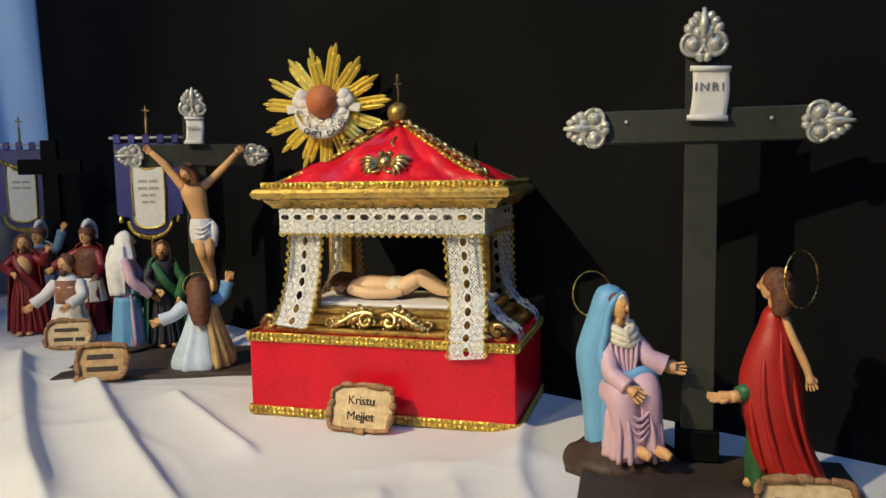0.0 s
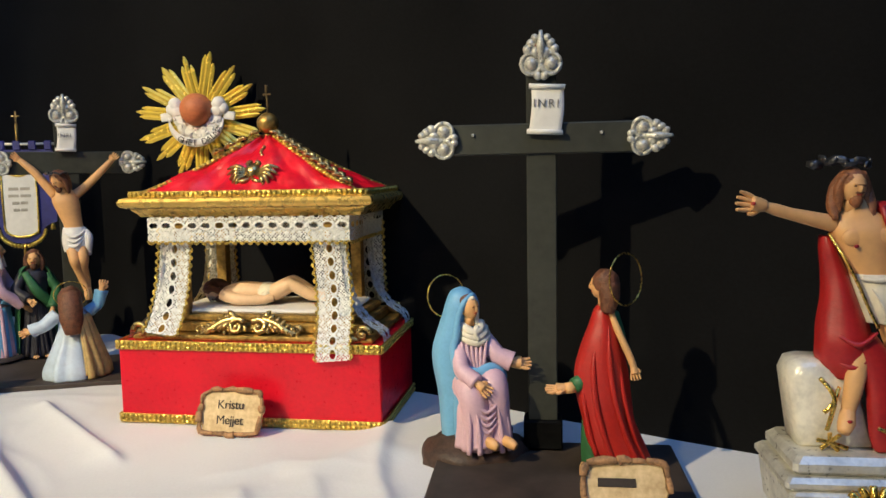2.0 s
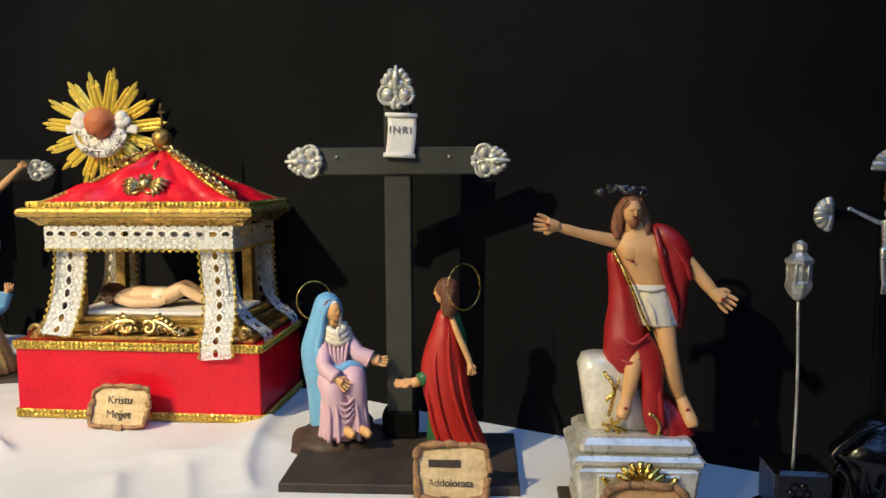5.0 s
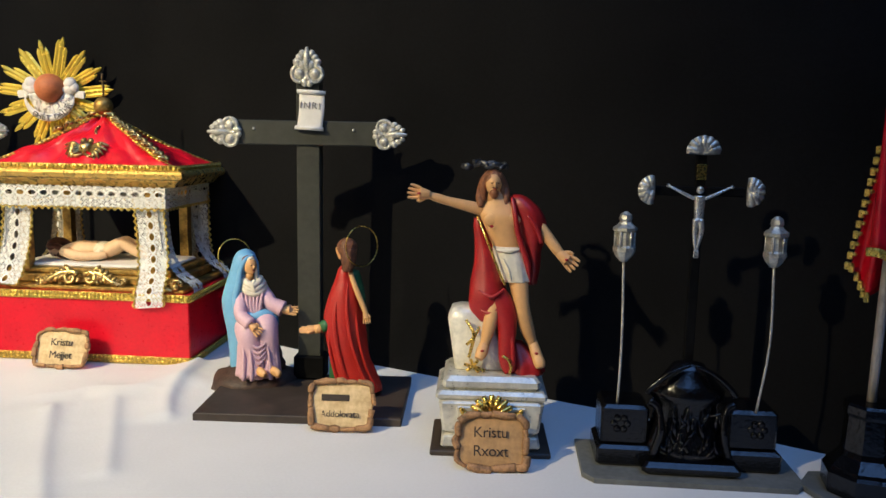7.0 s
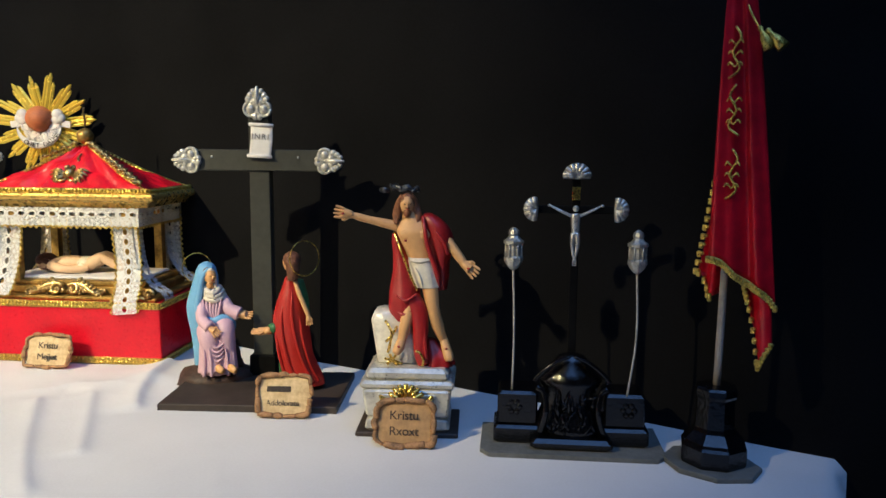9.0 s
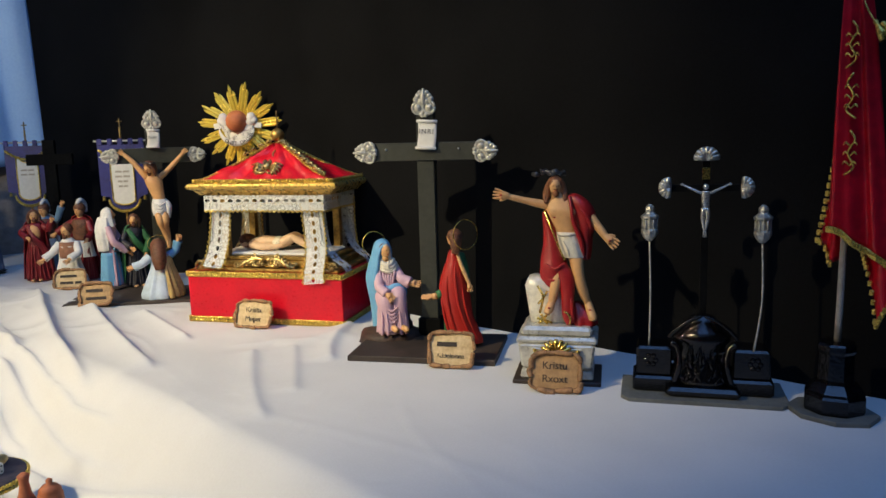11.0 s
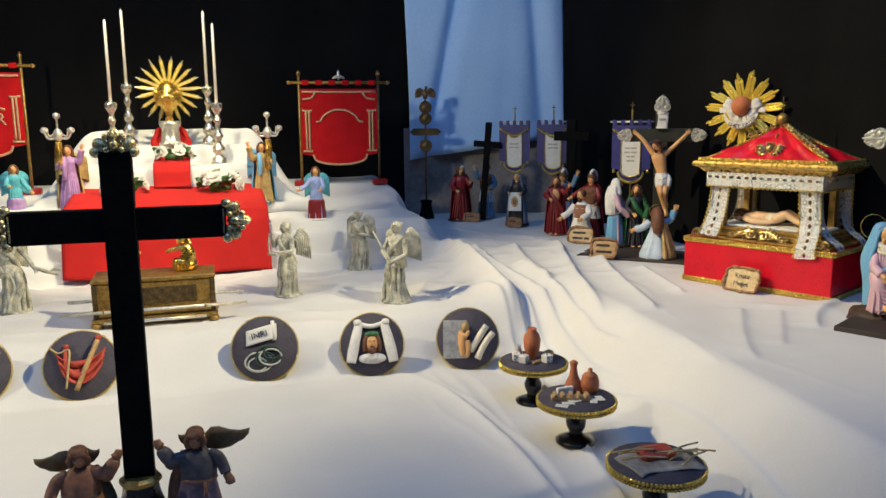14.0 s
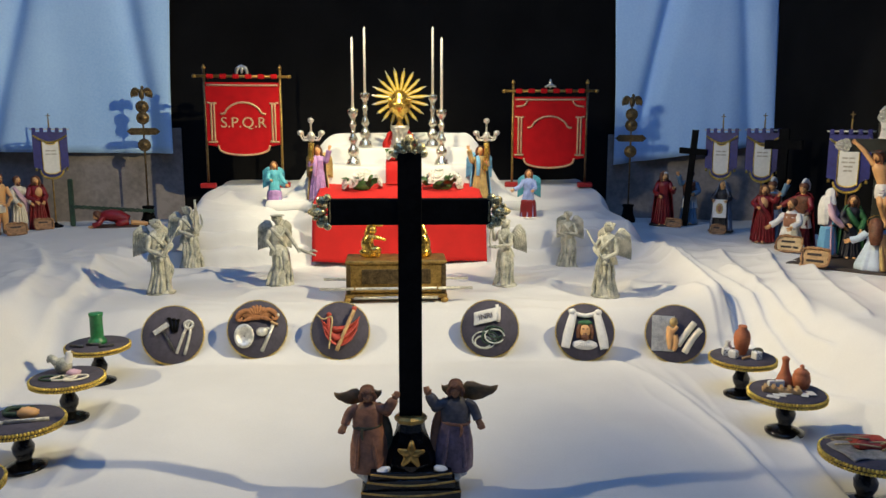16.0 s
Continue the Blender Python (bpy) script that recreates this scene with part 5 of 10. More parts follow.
def standing(m, h, label, robe, cloak=None, cloak_arc=(-35, 215), hair=HAIR, beard=None, veil=None, arms=(), yaw=0, pitch=0, halo=0, wings=None, sash=None, base=None, long=True, skin=None, category="statue", group="", folds=9, amp=0.07, name="figurine", extra=None, belt=None):
    """A robed standing figure of height h. arms: (side, elbow, wrist) with places in parts of the height."""
    f = Figure(h)
    f.robe(robe, ROBE, folds=folds, amp=amp, phase=h * 90)
    for q in (-1, 1):
        f.lump(skin or SKIN, (q * 0.05, -0.13, 0.012), (0.03, 0.055, 0.02), None, 0, 8)
    rnd = random.Random(round(h * 9999))
    for k in range(7):
        a = -2.7 + 2.25 * k / 6 + rnd.uniform(-0.12, 0.12)
        c, d = math.cos(a), math.sin(a)
        f.limb(robe, [(0.095 * c, 0.07 * d, 0.56), (0.125 * c + rnd.uniform(-0.015, 0.015), 0.098 * d, 0.34), (0.168 * c, 0.132 * d, 0.02)], [0.006, rnd.uniform(0.013, 0.021), 0.02], 7)
    if cloak:
        f.shell(cloak, CLOAK, *cloak_arc, folds=5, amp=0.08)
    if belt:
        f.robe(belt, [(0.106, 0.55), (0.112, 0.565), (0.106, 0.58)], folds=0)
    if sash:
        f.limb(sash, [(-0.09, -0.06, 0.8), (0.0, -0.125, 0.62), (0.11, -0.09, 0.48), (0.15, -0.02, 0.3), (0.15, 0, 0.1)], [0.03, 0.045, 0.05, 0.05, 0.03], 8, 0.5)
    f.head((0, -0.02, 0.915), 0.078, yaw, pitch, hair, beard, veil, skin, long)
    for side, e, w in arms:
        f.arm(cloak if side > 1 and cloak else robe, (0.1 * (1 if side > 0 else -1), 0, 0.765), e, w, 0.044, skin=skin)
    if halo:
        f.halo((0, 0.06, 0.93), halo, yaw, -12)
    if wings:
        for q in (-1, 1):
            f.wing(wings, (q * 0.045, 0.085, 0.72), q, 0.26, 0.42, 0.13, 0.1)
    if base:
        f.lump(base, (0, 0, 0.0), (0.24, 0.21, 0.035), None, 0.15, 16)
    if extra:
        extra(f)
    return f.done(name, m, label, category, group)


# seated woman in a blue mantle, on a brown rock
f = Figure(1.0)
f.lump(ROCK, (0.004, -0.004, 0.0), (0.05, 0.042, 0.02), None, 0.16, 22)
f.lump(ROCK, (0.012, 0.0, 0.018), (0.027, 0.024, 0.022), None, 0.2, 16)
f.loft(SKY_ROBE, [(-0.0145, 0.006, 0.008, 0.0115, 0.017), (-0.015, 0.007, 0.034, 0.0125, 0.018), (-0.015, 0.007, 0.056, 0.0145, 0.019), (-0.0145, 0.006, 0.075, 0.0185, 0.0195), (-0.0135, 0.005, 0.092, 0.0205, 0.019),
                  (-0.0115, 0.004, 0.106, 0.019, 0.017), (-0.009, 0.003, 0.118, 0.0175, 0.0155), (-0.0075, 0.002, 0.13, 0.015, 0.0142), (-0.0065, 0.002, 0.14, 0.0128, 0.013), (-0.0062, 0.003, 0.1465, 0.009, 0.01), (-0.006, 0.004, 0.1495, 0.002, 0.003)], 5, 0.022, 48, 0.6)
# mantle edges falling from the hood to the hem
f.limb(SKY_ROBE, [(0.0035, -0.0105, 0.1445), (-0.005, -0.0165, 0.139), (-0.0105, -0.0165, 0.126), (-0.0125, -0.0175, 0.112), (-0.0155, -0.0185, 0.098), (-0.013, -0.0235, 0.082), (-0.008, -0.0275, 0.068), (-0.0125, -0.024, 0.055), (-0.0125, -0.021, 0.035), (-0.0105, -0.021, 0.012)], [0.0022, 0.0028, 0.003, 0.0036, 0.0042, 0.005, 0.0048, 0.0042, 0.0046, 0.0052], 10)
f.limb(SKY_ROBE, [(0.0035, -0.0105, 0.1445), (0.0072, -0.007, 0.136), (0.0072, -0.004, 0.124), (0.006, 0.0, 0.112)], [0.002, 0.0022, 0.0024, 0.003], 8)
f.limb(CREAM_ROBE, [(-0.0035, -0.0165, 0.1385), (0.002, -0.0175, 0.1425), (0.0058, -0.0135, 0.137), (0.0066, -0.0115, 0.127), (0.0065, -0.011, 0.118)], [0.001, 0.0018, 0.0018, 0.0018, 0.0025], 8)
f.head((0.0, -0.0125, 0.1338), 0.0105, 34, 2, None, None, None, None, False)
f.lump(HAIR, (-0.0015, -0.0085, 0.139), (0.008, 0.0085, 0.0055), None, 0.1)
# scarf round the neck
for z, r, dx in ((0.1065, 0.0125, 0.0035), (0.1112, 0.0112, 0.003), (0.1158, 0.009, 0.002)):
    f.limb(CREAM_ROBE, [(dx - r, -0.008, z + 0.002), (dx - r * 0.55, -0.0185, z - 0.001), (dx + r * 0.2, -0.0205, z - 0.0035), (dx + r * 0.85, -0.015, z - 0.001), (dx + r, -0.004, z + 0.002)], 0.0038, 10)
f.limb(CREAM_ROBE, [(0.006, -0.0185, 0.1175), (0.0035, -0.0215, 0.112), (0.007, -0.0222, 0.1055)], [0.0022, 0.0034, 0.0022], 8)
# dress: bodice, lap, skirt
f.loft(PINK_ROBE, [(0.002, -0.008, 0.056, 0.017, 0.016), (0.0025, -0.007, 0.075, 0.0158, 0.0145), (0.003, -0.0065, 0.09, 0.0152, 0.014), (0.003, -0.006, 0.102, 0.0148, 0.0125), (0.003, -0.005, 0.111, 0.01, 0.009)], 9, 0.03, 44, 0.4)
for k in range(6):
    f.limb(PINK_ROBE, [(-0.009 + 0.0046 * k, -0.0195, 0.1045), (-0.0065 + 0.0037 * k, -0.0228, 0.092), (-0.001 + 0.0022 * k, -0.0235, 0.079)], [0.0012, 0.0021, 0.0011], 7)
f.limb(PINK_ROBE, [(-0.003, -0.008, 0.062), (-0.003, -0.025, 0.065), (0.0, -0.0335, 0.056), (0.003, -0.034, 0.036), (0.005, -0.035, 0.016)], [0.0145, 0.0142, 0.0135, 0.0125, 0.0145], 16)
f.limb(PINK_ROBE, [(0.01, -0.008, 0.064), (0.018, -0.024, 0.0695), (0.0205, -0.031, 0.061), (0.0225, -0.032, 0.04), (0.0235, -0.0335, 0.018)], [0.0135, 0.013, 0.0118, 0.0105, 0.012], 16)
f.loft(PINK_ROBE, [(0.007, -0.024, 0.0125, 0.0235, 0.022), (0.007, -0.024, 0.03, 0.0215, 0.0195), (0.007, -0.022, 0.055, 0.0205, 0.018), (0.007, -0.017, 0.068, 0.017, 0.015)], 8, 0.05, 52, 1.0)
for x0, x1, y in ((-0.006, -0.006, -0.0455), (0.0, 0.0035, -0.047), (0.009, 0.0105, -0.043), (0.014, 0.0125, -0.042), (0.0195, 0.024, -0.0435), (0.027, 0.031, -0.0385)):
    f.limb(PINK_ROBE, [(x0, y + 0.002, 0.055), ((x0 + x1) / 2 + 0.001, y, 0.036), (x1, y - 0.0012, 0.012)], [0.0008, 0.0021, 0.0026], 7)
for k in range(4):
    f.limb(PINK_ROBE, [(0.004, -0.0455, 0.052 - 0.005 * k), (0.011, -0.0455, 0.048 - 0.006 * k), (0.019, -0.043, 0.053 - 0.005 * k)], [0.001, 0.0019, 0.001], 7)
# blue sash end over the lap
f.limb(SKY_ROBE, [(-0.008, -0.021, 0.083), (0.004, -0.026, 0.078), (0.016, -0.024, 0.079), (0.0255, -0.02, 0.073), (0.028, -0.019, 0.064)], [0.003, 0.0042, 0.0072, 0.0082, 0.003], 12, 0.7)
f.arm(PINK_ROBE, (0.0135, -0.006, 0.1015), (0.0245, -0.017, 0.0905), (0.0385, -0.021, 0.0845), 0.0082, hand=False)
f.hand((0.0375, -0.021, 0.0845), (1, -0.1, -0.1), 0.0062, None, (0, -0.6, 0.8))
f.arm(PINK_ROBE, (-0.011, -0.014, 0.097), (-0.0095, -0.029, 0.081), (0.0035, -0.041, 0.0715), 0.0072, hand=False)
f.hand((0.003, -0.0405, 0.072), (1, -0.5, -0.75), 0.0052, None, (0.2, -1, 0.2))
for x, w in ((0.0125, 0.3), (0.0285, 0.2)):
    f.limb(SKIN, [(x - 0.003, -0.043, 0.022), (x + 0.002, -0.05, 0.0215), (x + 0.006, -0.054, 0.0195)], [0.005, 0.0052, 0.0035], 9, 0.8)
f.halo((-0.0195, 0.012, 0.1405), 0.0192, 22, -6, 0.0006)
f.done("seated_woman_figurine", wing_m(1.083, 0.145, -51, 0.006) @ Matrix.Diagonal((0.95, 0.95, 0.985, 1)), "clay seated woman in blue mantle and pink dress on rock", "statue")

# standing figure in a red cloak, seen from behind
f = Figure(1.05)
f.loft(GREEN_ROBE, [(-0.011, -0.001, 0.0, 0.0085, 0.012), (-0.0095, 0.0, 0.02, 0.011, 0.013), (-0.002, 0.001, 0.06, 0.016, 0.014), (0.001, 0.003, 0.1, 0.013, 0.011), (0.0, 0.004, 0.124, 0.008, 0.008)], 6, 0.04, 40)
f.loft(RED_ROBE, [(0.0135, -0.003, 0.004, 0.0195, 0.0145), (0.0105, -0.003, 0.011, 0.0215, 0.0165), (0.0048, -0.003, 0.023, 0.0222, 0.0175), (0.0, -0.003, 0.04, 0.0198, 0.0172), (-0.0035, -0.003, 0.058, 0.0208, 0.0175), (-0.0055, -0.003, 0.077, 0.0205, 0.0172), (-0.0055, -0.003, 0.0905, 0.0182, 0.016), (-0.005, -0.003, 0.105, 0.014, 0.0138), (-0.0045, -0.003, 0.116, 0.0102, 0.011), (-0.0045, -0.003, 0.1265, 0.0068, 0.0082), (-0.0035, -0.002, 0.131, 0.004, 0.005)], 5, 0.02, 56, 0.8, 1.2, 5)
for pts, w in ((((0.0, -0.0125, 0.116), (0.0005, -0.0185, 0.09), (0.0045, -0.0205, 0.062), (0.0125, -0.0195, 0.034), (0.0235, -0.0165, 0.009)), 0.0021), (((-0.0085, -0.0125, 0.108), (-0.0115, -0.0185, 0.084), (-0.009, -0.0205, 0.055), (-0.002, -0.0205, 0.028), (0.006, -0.018, 0.007)), 0.0023), (((0.003, -0.0095, 0.106), (0.0085, -0.0135, 0.08), (0.0125, -0.0155, 0.056), (0.0195, -0.0145, 0.03), (0.0285, -0.0105, 0.009)), 0.0019), (((-0.0165, -0.0115, 0.084), (-0.0185, -0.0145, 0.064), (-0.0155, -0.0165, 0.04), (-0.009, -0.0165, 0.016)), 0.0019)):
    f.limb(RED_ROBE, pts, [0.0006] + [w] * (len(pts) - 2) + [w * 1.1], 10)
f.limb(SKIN, [(0.0015, -0.0085, 0.126), (0.0065, -0.0115, 0.113), (0.0125, -0.013, 0.0995), (0.017, -0.0135, 0.089), (0.0185, -0.014, 0.084)], [0.0022, 0.0028, 0.0029, 0.0027, 0.0023], 10)
f.hand((0.0182, -0.014, 0.085), (0.2, -0.1, -1), 0.0036)
f.limb(GREEN_ROBE, [(-0.0175, -0.009, 0.073), (-0.0265, -0.0125, 0.0685)], [0.0062, 0.006], 12)
f.limb(SKIN, [(-0.0255, -0.0125, 0.068), (-0.0325, -0.0145, 0.0672)], [0.0046, 0.0044], 10)
f.hand((-0.0325, -0.0145, 0.0672), (-1, -0.1, -0.08), 0.0055, None, (0, -0.3, 1))
f.limb(SKIN, [(-0.0165, -0.003, 0.004), (-0.0195, -0.008, 0.0025)], [0.004, 0.003], 9)
f.head((-0.0045, -0.003, 0.1455), 0.0106, -112, 4, HAIR, None, None, None, False)
f.lump(HAIR, (-0.0015, -0.0045, 0.1485), (0.0098, 0.0098, 0.0098), None, 0.08, 14)
f.limb(HAIR, [(0.0, -0.0085, 0.148), (0.0005, -0.0105, 0.1365), (-0.001, -0.0105, 0.126)], [0.0085, 0.0076, 0.0048], 12)
f.halo((0.0128, -0.006, 0.1505), 0.0198, 50, -4, 0.00065)
f.done("standing_man_figurine", wing_m(1.1, 0.0215, WING, 0.009), "clay standing man with brown hair in red cloak over green", "statue")

# figure with outstretched arms on a rock, over a silver pedestal
ped = thing("silver_pedestal", wing_m(1.08, -0.1545, -62.5), "silver painted carved pedestal with gilt shell", "pedestal")
part("board", shape(box, (0.107, 0.078, 0.005), bevel=0.001), DARK_BOARD, ped, "dark wooden board")
for nm, size, z, bv, tp in (("foot", (0.09, 0.07, 0.014), 0.005, 0.003, 0.94), ("body", (0.085, 0.068, 0.034), 0.018, 0.004, 1.1), ("cornice", (0.098, 0.074, 0.009), 0.05, 0.003, 1.0), ("top_block", (0.086, 0.065, 0.013), 0.058, 0.004, 1.0)):
    part(nm, shape(box, size, (0, 0, z), None, 0, bv, tp), STONE_SILVER, ped)
part("front_panel", shape(box, (0.06, 0.004, 0.024), (0, -0.0365, 0.022), None, 0, 0.0016), STONE_SILVER, ped, "raised silver panel")
bm = bmesh.new()
for k in range(7):
    a = radians(-66 + 22 * k)
    tube(bm, [(0, -0.041, 0.04), (0.009 * math.sin(a), -0.046, 0.041 + 0.009 * math.cos(a)), (0.019 * math.sin(a), -0.043, 0.042 + 0.017 * math.cos(a))], [0.0015, 0.003, 0.0022])
for q in (-1, 1):
    tube(bm, [(0, -0.041, 0.04), (q * 0.012, -0.043, 0.037), (q * 0.023, -0.041, 0.041), (q * 0.027, -0.041, 0.046)], [0.003, 0.0035, 0.003, 0.0015])
part("shell_ornament", bm, GOLD, ped, "gilt shell")
f = Figure(1.0)
Z0 = 0.071
WHITE_ROCK = mat("gilded_white_rock", (0.76, 0.72, 0.6), 0.32, 0.15, scale=60, vary=0.12, bump=0.6)
plate(f.bm, [(-0.0405, 0.118), (-0.037, 0.1265), (-0.029, 0.1285), (-0.017, 0.128), (-0.006, 0.1225), (0.002, 0.114), (0.008, 0.095), (0.014, 0.07), (0.014, Z0 - 0.002), (-0.033, Z0 - 0.002), (-0.0355, 0.085)], 0.034, pose(0, -0.012, 0), f.i(WHITE_ROCK), 0.005, True)
f.lump(WHITE_ROCK, (-0.016, 0.0, 0.094), (0.018, 0.0115, 0.03), (0, -6, 0), 0.2, 20)
for pts in (((-0.024, 0.119), (-0.017, 0.108), (-0.019, 0.094), (-0.021, 0.0865)), ((-0.012, 0.113), (-0.0175, 0.104), (-0.023, 0.098)), ((-0.025, 0.0785), (-0.016, 0.0765), (-0.006, 0.073)), ((-0.013, 0.0835), (-0.0165, 0.0775), (-0.0225, 0.0725)), ((-0.019, 0.0845), (-0.0165, 0.077), (-0.0115, 0.0715))):
    f.limb(GOLD, [(x, -0.0175 - 0.006 * (z < 0.11) + 0.005 * (z < 0.08), z) for x, z in pts], 0.0015, 7, 0.7)
# red cloth gathered on the pedestal
f.loft(DARK_RED_ROBE, [(0.03, -0.006, Z0 - 0.001, 0.0185, 0.016), (0.029, -0.005, Z0 + 0.008, 0.0165, 0.0145), (0.0255, -0.003, Z0 + 0.018, 0.0105, 0.0105), (0.0225, -0.002, Z0 + 0.026, 0.005, 0.005)], 6, 0.07, 36)
# legs and feet
f.limb(SKIN, [(0.0195, -0.003, 0.168), (0.0225, -0.009, 0.15), (0.026, -0.0125, 0.1305), (0.0305, -0.0095, 0.112), (0.0365, -0.006, 0.0955)], [0.0092, 0.0084, 0.0064, 0.0066, 0.004], 14)
f.limb(SKIN, [(0.0362, -0.006, 0.0975), (0.0395, -0.011, 0.0885), (0.0425, -0.016, 0.0805), (0.0435, -0.018, 0.077)], [0.0046, 0.0052, 0.0056, 0.0038], 10)
f.limb(SKIN, [(0.002, -0.01, 0.14), (-0.003, -0.0175, 0.116), (-0.0055, -0.0185, 0.104), (-0.0075, -0.0195, 0.0965)], [0.0075, 0.006, 0.005, 0.004], 12)
f.limb(SKIN, [(-0.007, -0.019, 0.098), (-0.0095, -0.024, 0.0915), (-0.0125, -0.0275, 0.0865)], [0.0046, 0.0055, 0.0036], 10)
# trunk: chest and belly
f.loft(SKIN, [(0.0145, -0.001, 0.165, 0.0142, 0.011), (0.012, -0.001, 0.182, 0.0135, 0.0105), (0.0075, -0.0015, 0.198, 0.0158, 0.0115), (0.0045, -0.0015, 0.2105, 0.0185, 0.0122), (0.004, 0.0, 0.2185, 0.0185, 0.0105), (0.001, 0.0, 0.226, 0.009, 0.008), (-0.002, 0.0, 0.236, 0.0055, 0.006)], 0, 0, 36)
for q in (-1, 1):
    f.lump(SKIN, (0.0055 + q * 0.008, -0.0105, 0.2085), (0.0085, 0.0027, 0.006), None, 0, 12)
# loincloth
f.loft(CREAM_ROBE, [(0.0195, -0.004, 0.1535, 0.0142, 0.013), (0.0175, -0.004, 0.162, 0.0148, 0.0135), (0.0145, -0.003, 0.174, 0.0152, 0.0132), (0.0125, -0.002, 0.1845, 0.0145, 0.0118)], 9, 0.03, 44)
f.limb(CREAM_ROBE, [(0.001, -0.0125, 0.182), (0.0125, -0.0155, 0.1815), (0.0255, -0.0105, 0.184)], [0.0012, 0.0018, 0.0012], 8)
f.limb(CREAM_ROBE, [(0.006, -0.0165, 0.176), (0.012, -0.0175, 0.166), (0.0145, -0.0172, 0.156)], [0.0004, 0.0011, 0.0006], 7)
# cloak: the side that falls from the armpit over the thigh to the ground
f.loft(DARK_RED_ROBE, [(-0.004, -0.003, 0.117, 0.0105, 0.0125), (-0.0055, -0.003, 0.128, 0.0165, 0.0155), (-0.0055, -0.003, 0.14, 0.0168, 0.0165), (-0.0058, -0.001, 0.152, 0.0158, 0.0152), (-0.0075, 0.001, 0.168, 0.0112, 0.013), (-0.0105, 0.003, 0.185, 0.008, 0.01), (-0.0145, 0.004, 0.2, 0.0052, 0.008), (-0.0165, 0.004, 0.2085, 0.003, 0.005)], 5, 0.03, 44, 1.8)
f.limb(DARK_RED_ROBE, [(-0.013, -0.0165, 0.146), (-0.002, -0.0205, 0.141), (0.009, -0.0195, 0.149)], [0.0008, 0.002, 0.0008], 9)
f.limb(DARK_RED_ROBE, [(-0.017, -0.012, 0.132), (-0.004, -0.019, 0.126), (0.01, -0.016, 0.136)], [0.0008, 0.002, 0.0008], 9)
f.limb(DARK_RED_ROBE, [(0.002, -0.011, 0.142), (0.0095, -0.0135, 0.129), (0.0125, -0.016, 0.112), (0.0125, -0.0185, 0.097), (0.0135, -0.019, 0.083), (0.0165, -0.018, 0.0735)], [0.01, 0.0105, 0.0085, 0.0075, 0.0072, 0.006], 16, 0.75)
f.limb(DARK_RED_ROBE, [(0.017, -0.0165, 0.118), (0.0175, -0.022, 0.1), (0.019, -0.0235, 0.08)], [0.001, 0.0025, 0.0025], 8)
f.limb(GOLD, [(-0.0165, -0.0035, 0.2105), (-0.0095, -0.0125, 0.195), (-0.0025, -0.0172, 0.179), (0.004, -0.0185, 0.163), (0.0095, -0.019, 0.1515)], 0.0011, 7)
f.limb(GOLD, [(0.0085, -0.0262, 0.0895), (0.0135, -0.0275, 0.087), (0.0165, -0.0275, 0.08), (0.0155, -0.0262, 0.0735)], 0.0013, 7)
# cloak: the side over the shoulder and sleeve
f.loft(DARK_RED_ROBE, [(0.0335, 0.004, 0.1495, 0.0055, 0.008), (0.0345, 0.003, 0.165, 0.0068, 0.0105), (0.033, 0.002, 0.18, 0.0088, 0.0125), (0.0325, 0.001, 0.195, 0.0132, 0.0138), (0.0305, 0.001, 0.208, 0.0142, 0.0135), (0.026, 0.001, 0.219, 0.0125, 0.0122), (0.0205, 0.002, 0.2275, 0.008, 0.0088), (0.0185, 0.003, 0.2305, 0.003, 0.004)], 4, 0.035, 40, 0.5)
f.limb(DARK_RED_ROBE, [(0.014, -0.006, 0.2275), (0.0165, -0.0125, 0.215), (0.019, -0.0145, 0.2), (0.0235, -0.0135, 0.186), (0.029, -0.0125, 0.17), (0.0315, -0.009, 0.1525)], [0.0018, 0.0022, 0.0024, 0.0026, 0.0028, 0.002], 10)
f.limb(DARK_RED_ROBE, [(0.0275, -0.012, 0.213), (0.0365, -0.013, 0.201), (0.0405, -0.0105, 0.189)], [0.001, 0.0025, 0.002], 10)
f.arm(SKIN, (-0.0125, -0.001, 0.2165), (-0.042, -0.008, 0.2238), (-0.061, -0.013, 0.2295), 0.0058, True, False)
f.hand((-0.0605, -0.013, 0.2295), (-1, -0.2, 0.22), 0.0062, None, (-0.2, -1, 0.1))
f.limb(SKIN, [(0.037, -0.003, 0.205), (0.0465, -0.007, 0.1935), (0.0535, -0.0105, 0.1845), (0.058, -0.0125, 0.179)], [0.0058, 0.0052, 0.005, 0.0038], 11)
f.hand((0.0575, -0.0125, 0.1795), (0.8, -0.2, -0.62), 0.0065, None, (-0.1, -1, 0.0))
for p in ((-0.0675, -0.0195, 0.231), (0.0625, -0.0192, 0.1755), (-0.009, -0.0285, 0.094), (0.0395, -0.0168, 0.09), (-0.0035, -0.0145, 0.203)):
    f.lump(DARK_RED_ROBE, p, (0.0018, 0.0011, 0.0012), None, 0, 6)
f.head((-0.003, -0.004, 0.2405), 0.0104, 10, 5, RED_HAIR, RED_HAIR)
for q in (-1, 1):
    f.limb(RED_HAIR, [(-0.003 + q * 0.005, -0.003, 0.249), (-0.003 + q * 0.0095, 0.0, 0.24), (-0.003 + q * 0.0115, -0.003, 0.228), (-0.003 + q * 0.0105, -0.007, 0.2195)], [0.0025, 0.0034, 0.004, 0.0022], 9)
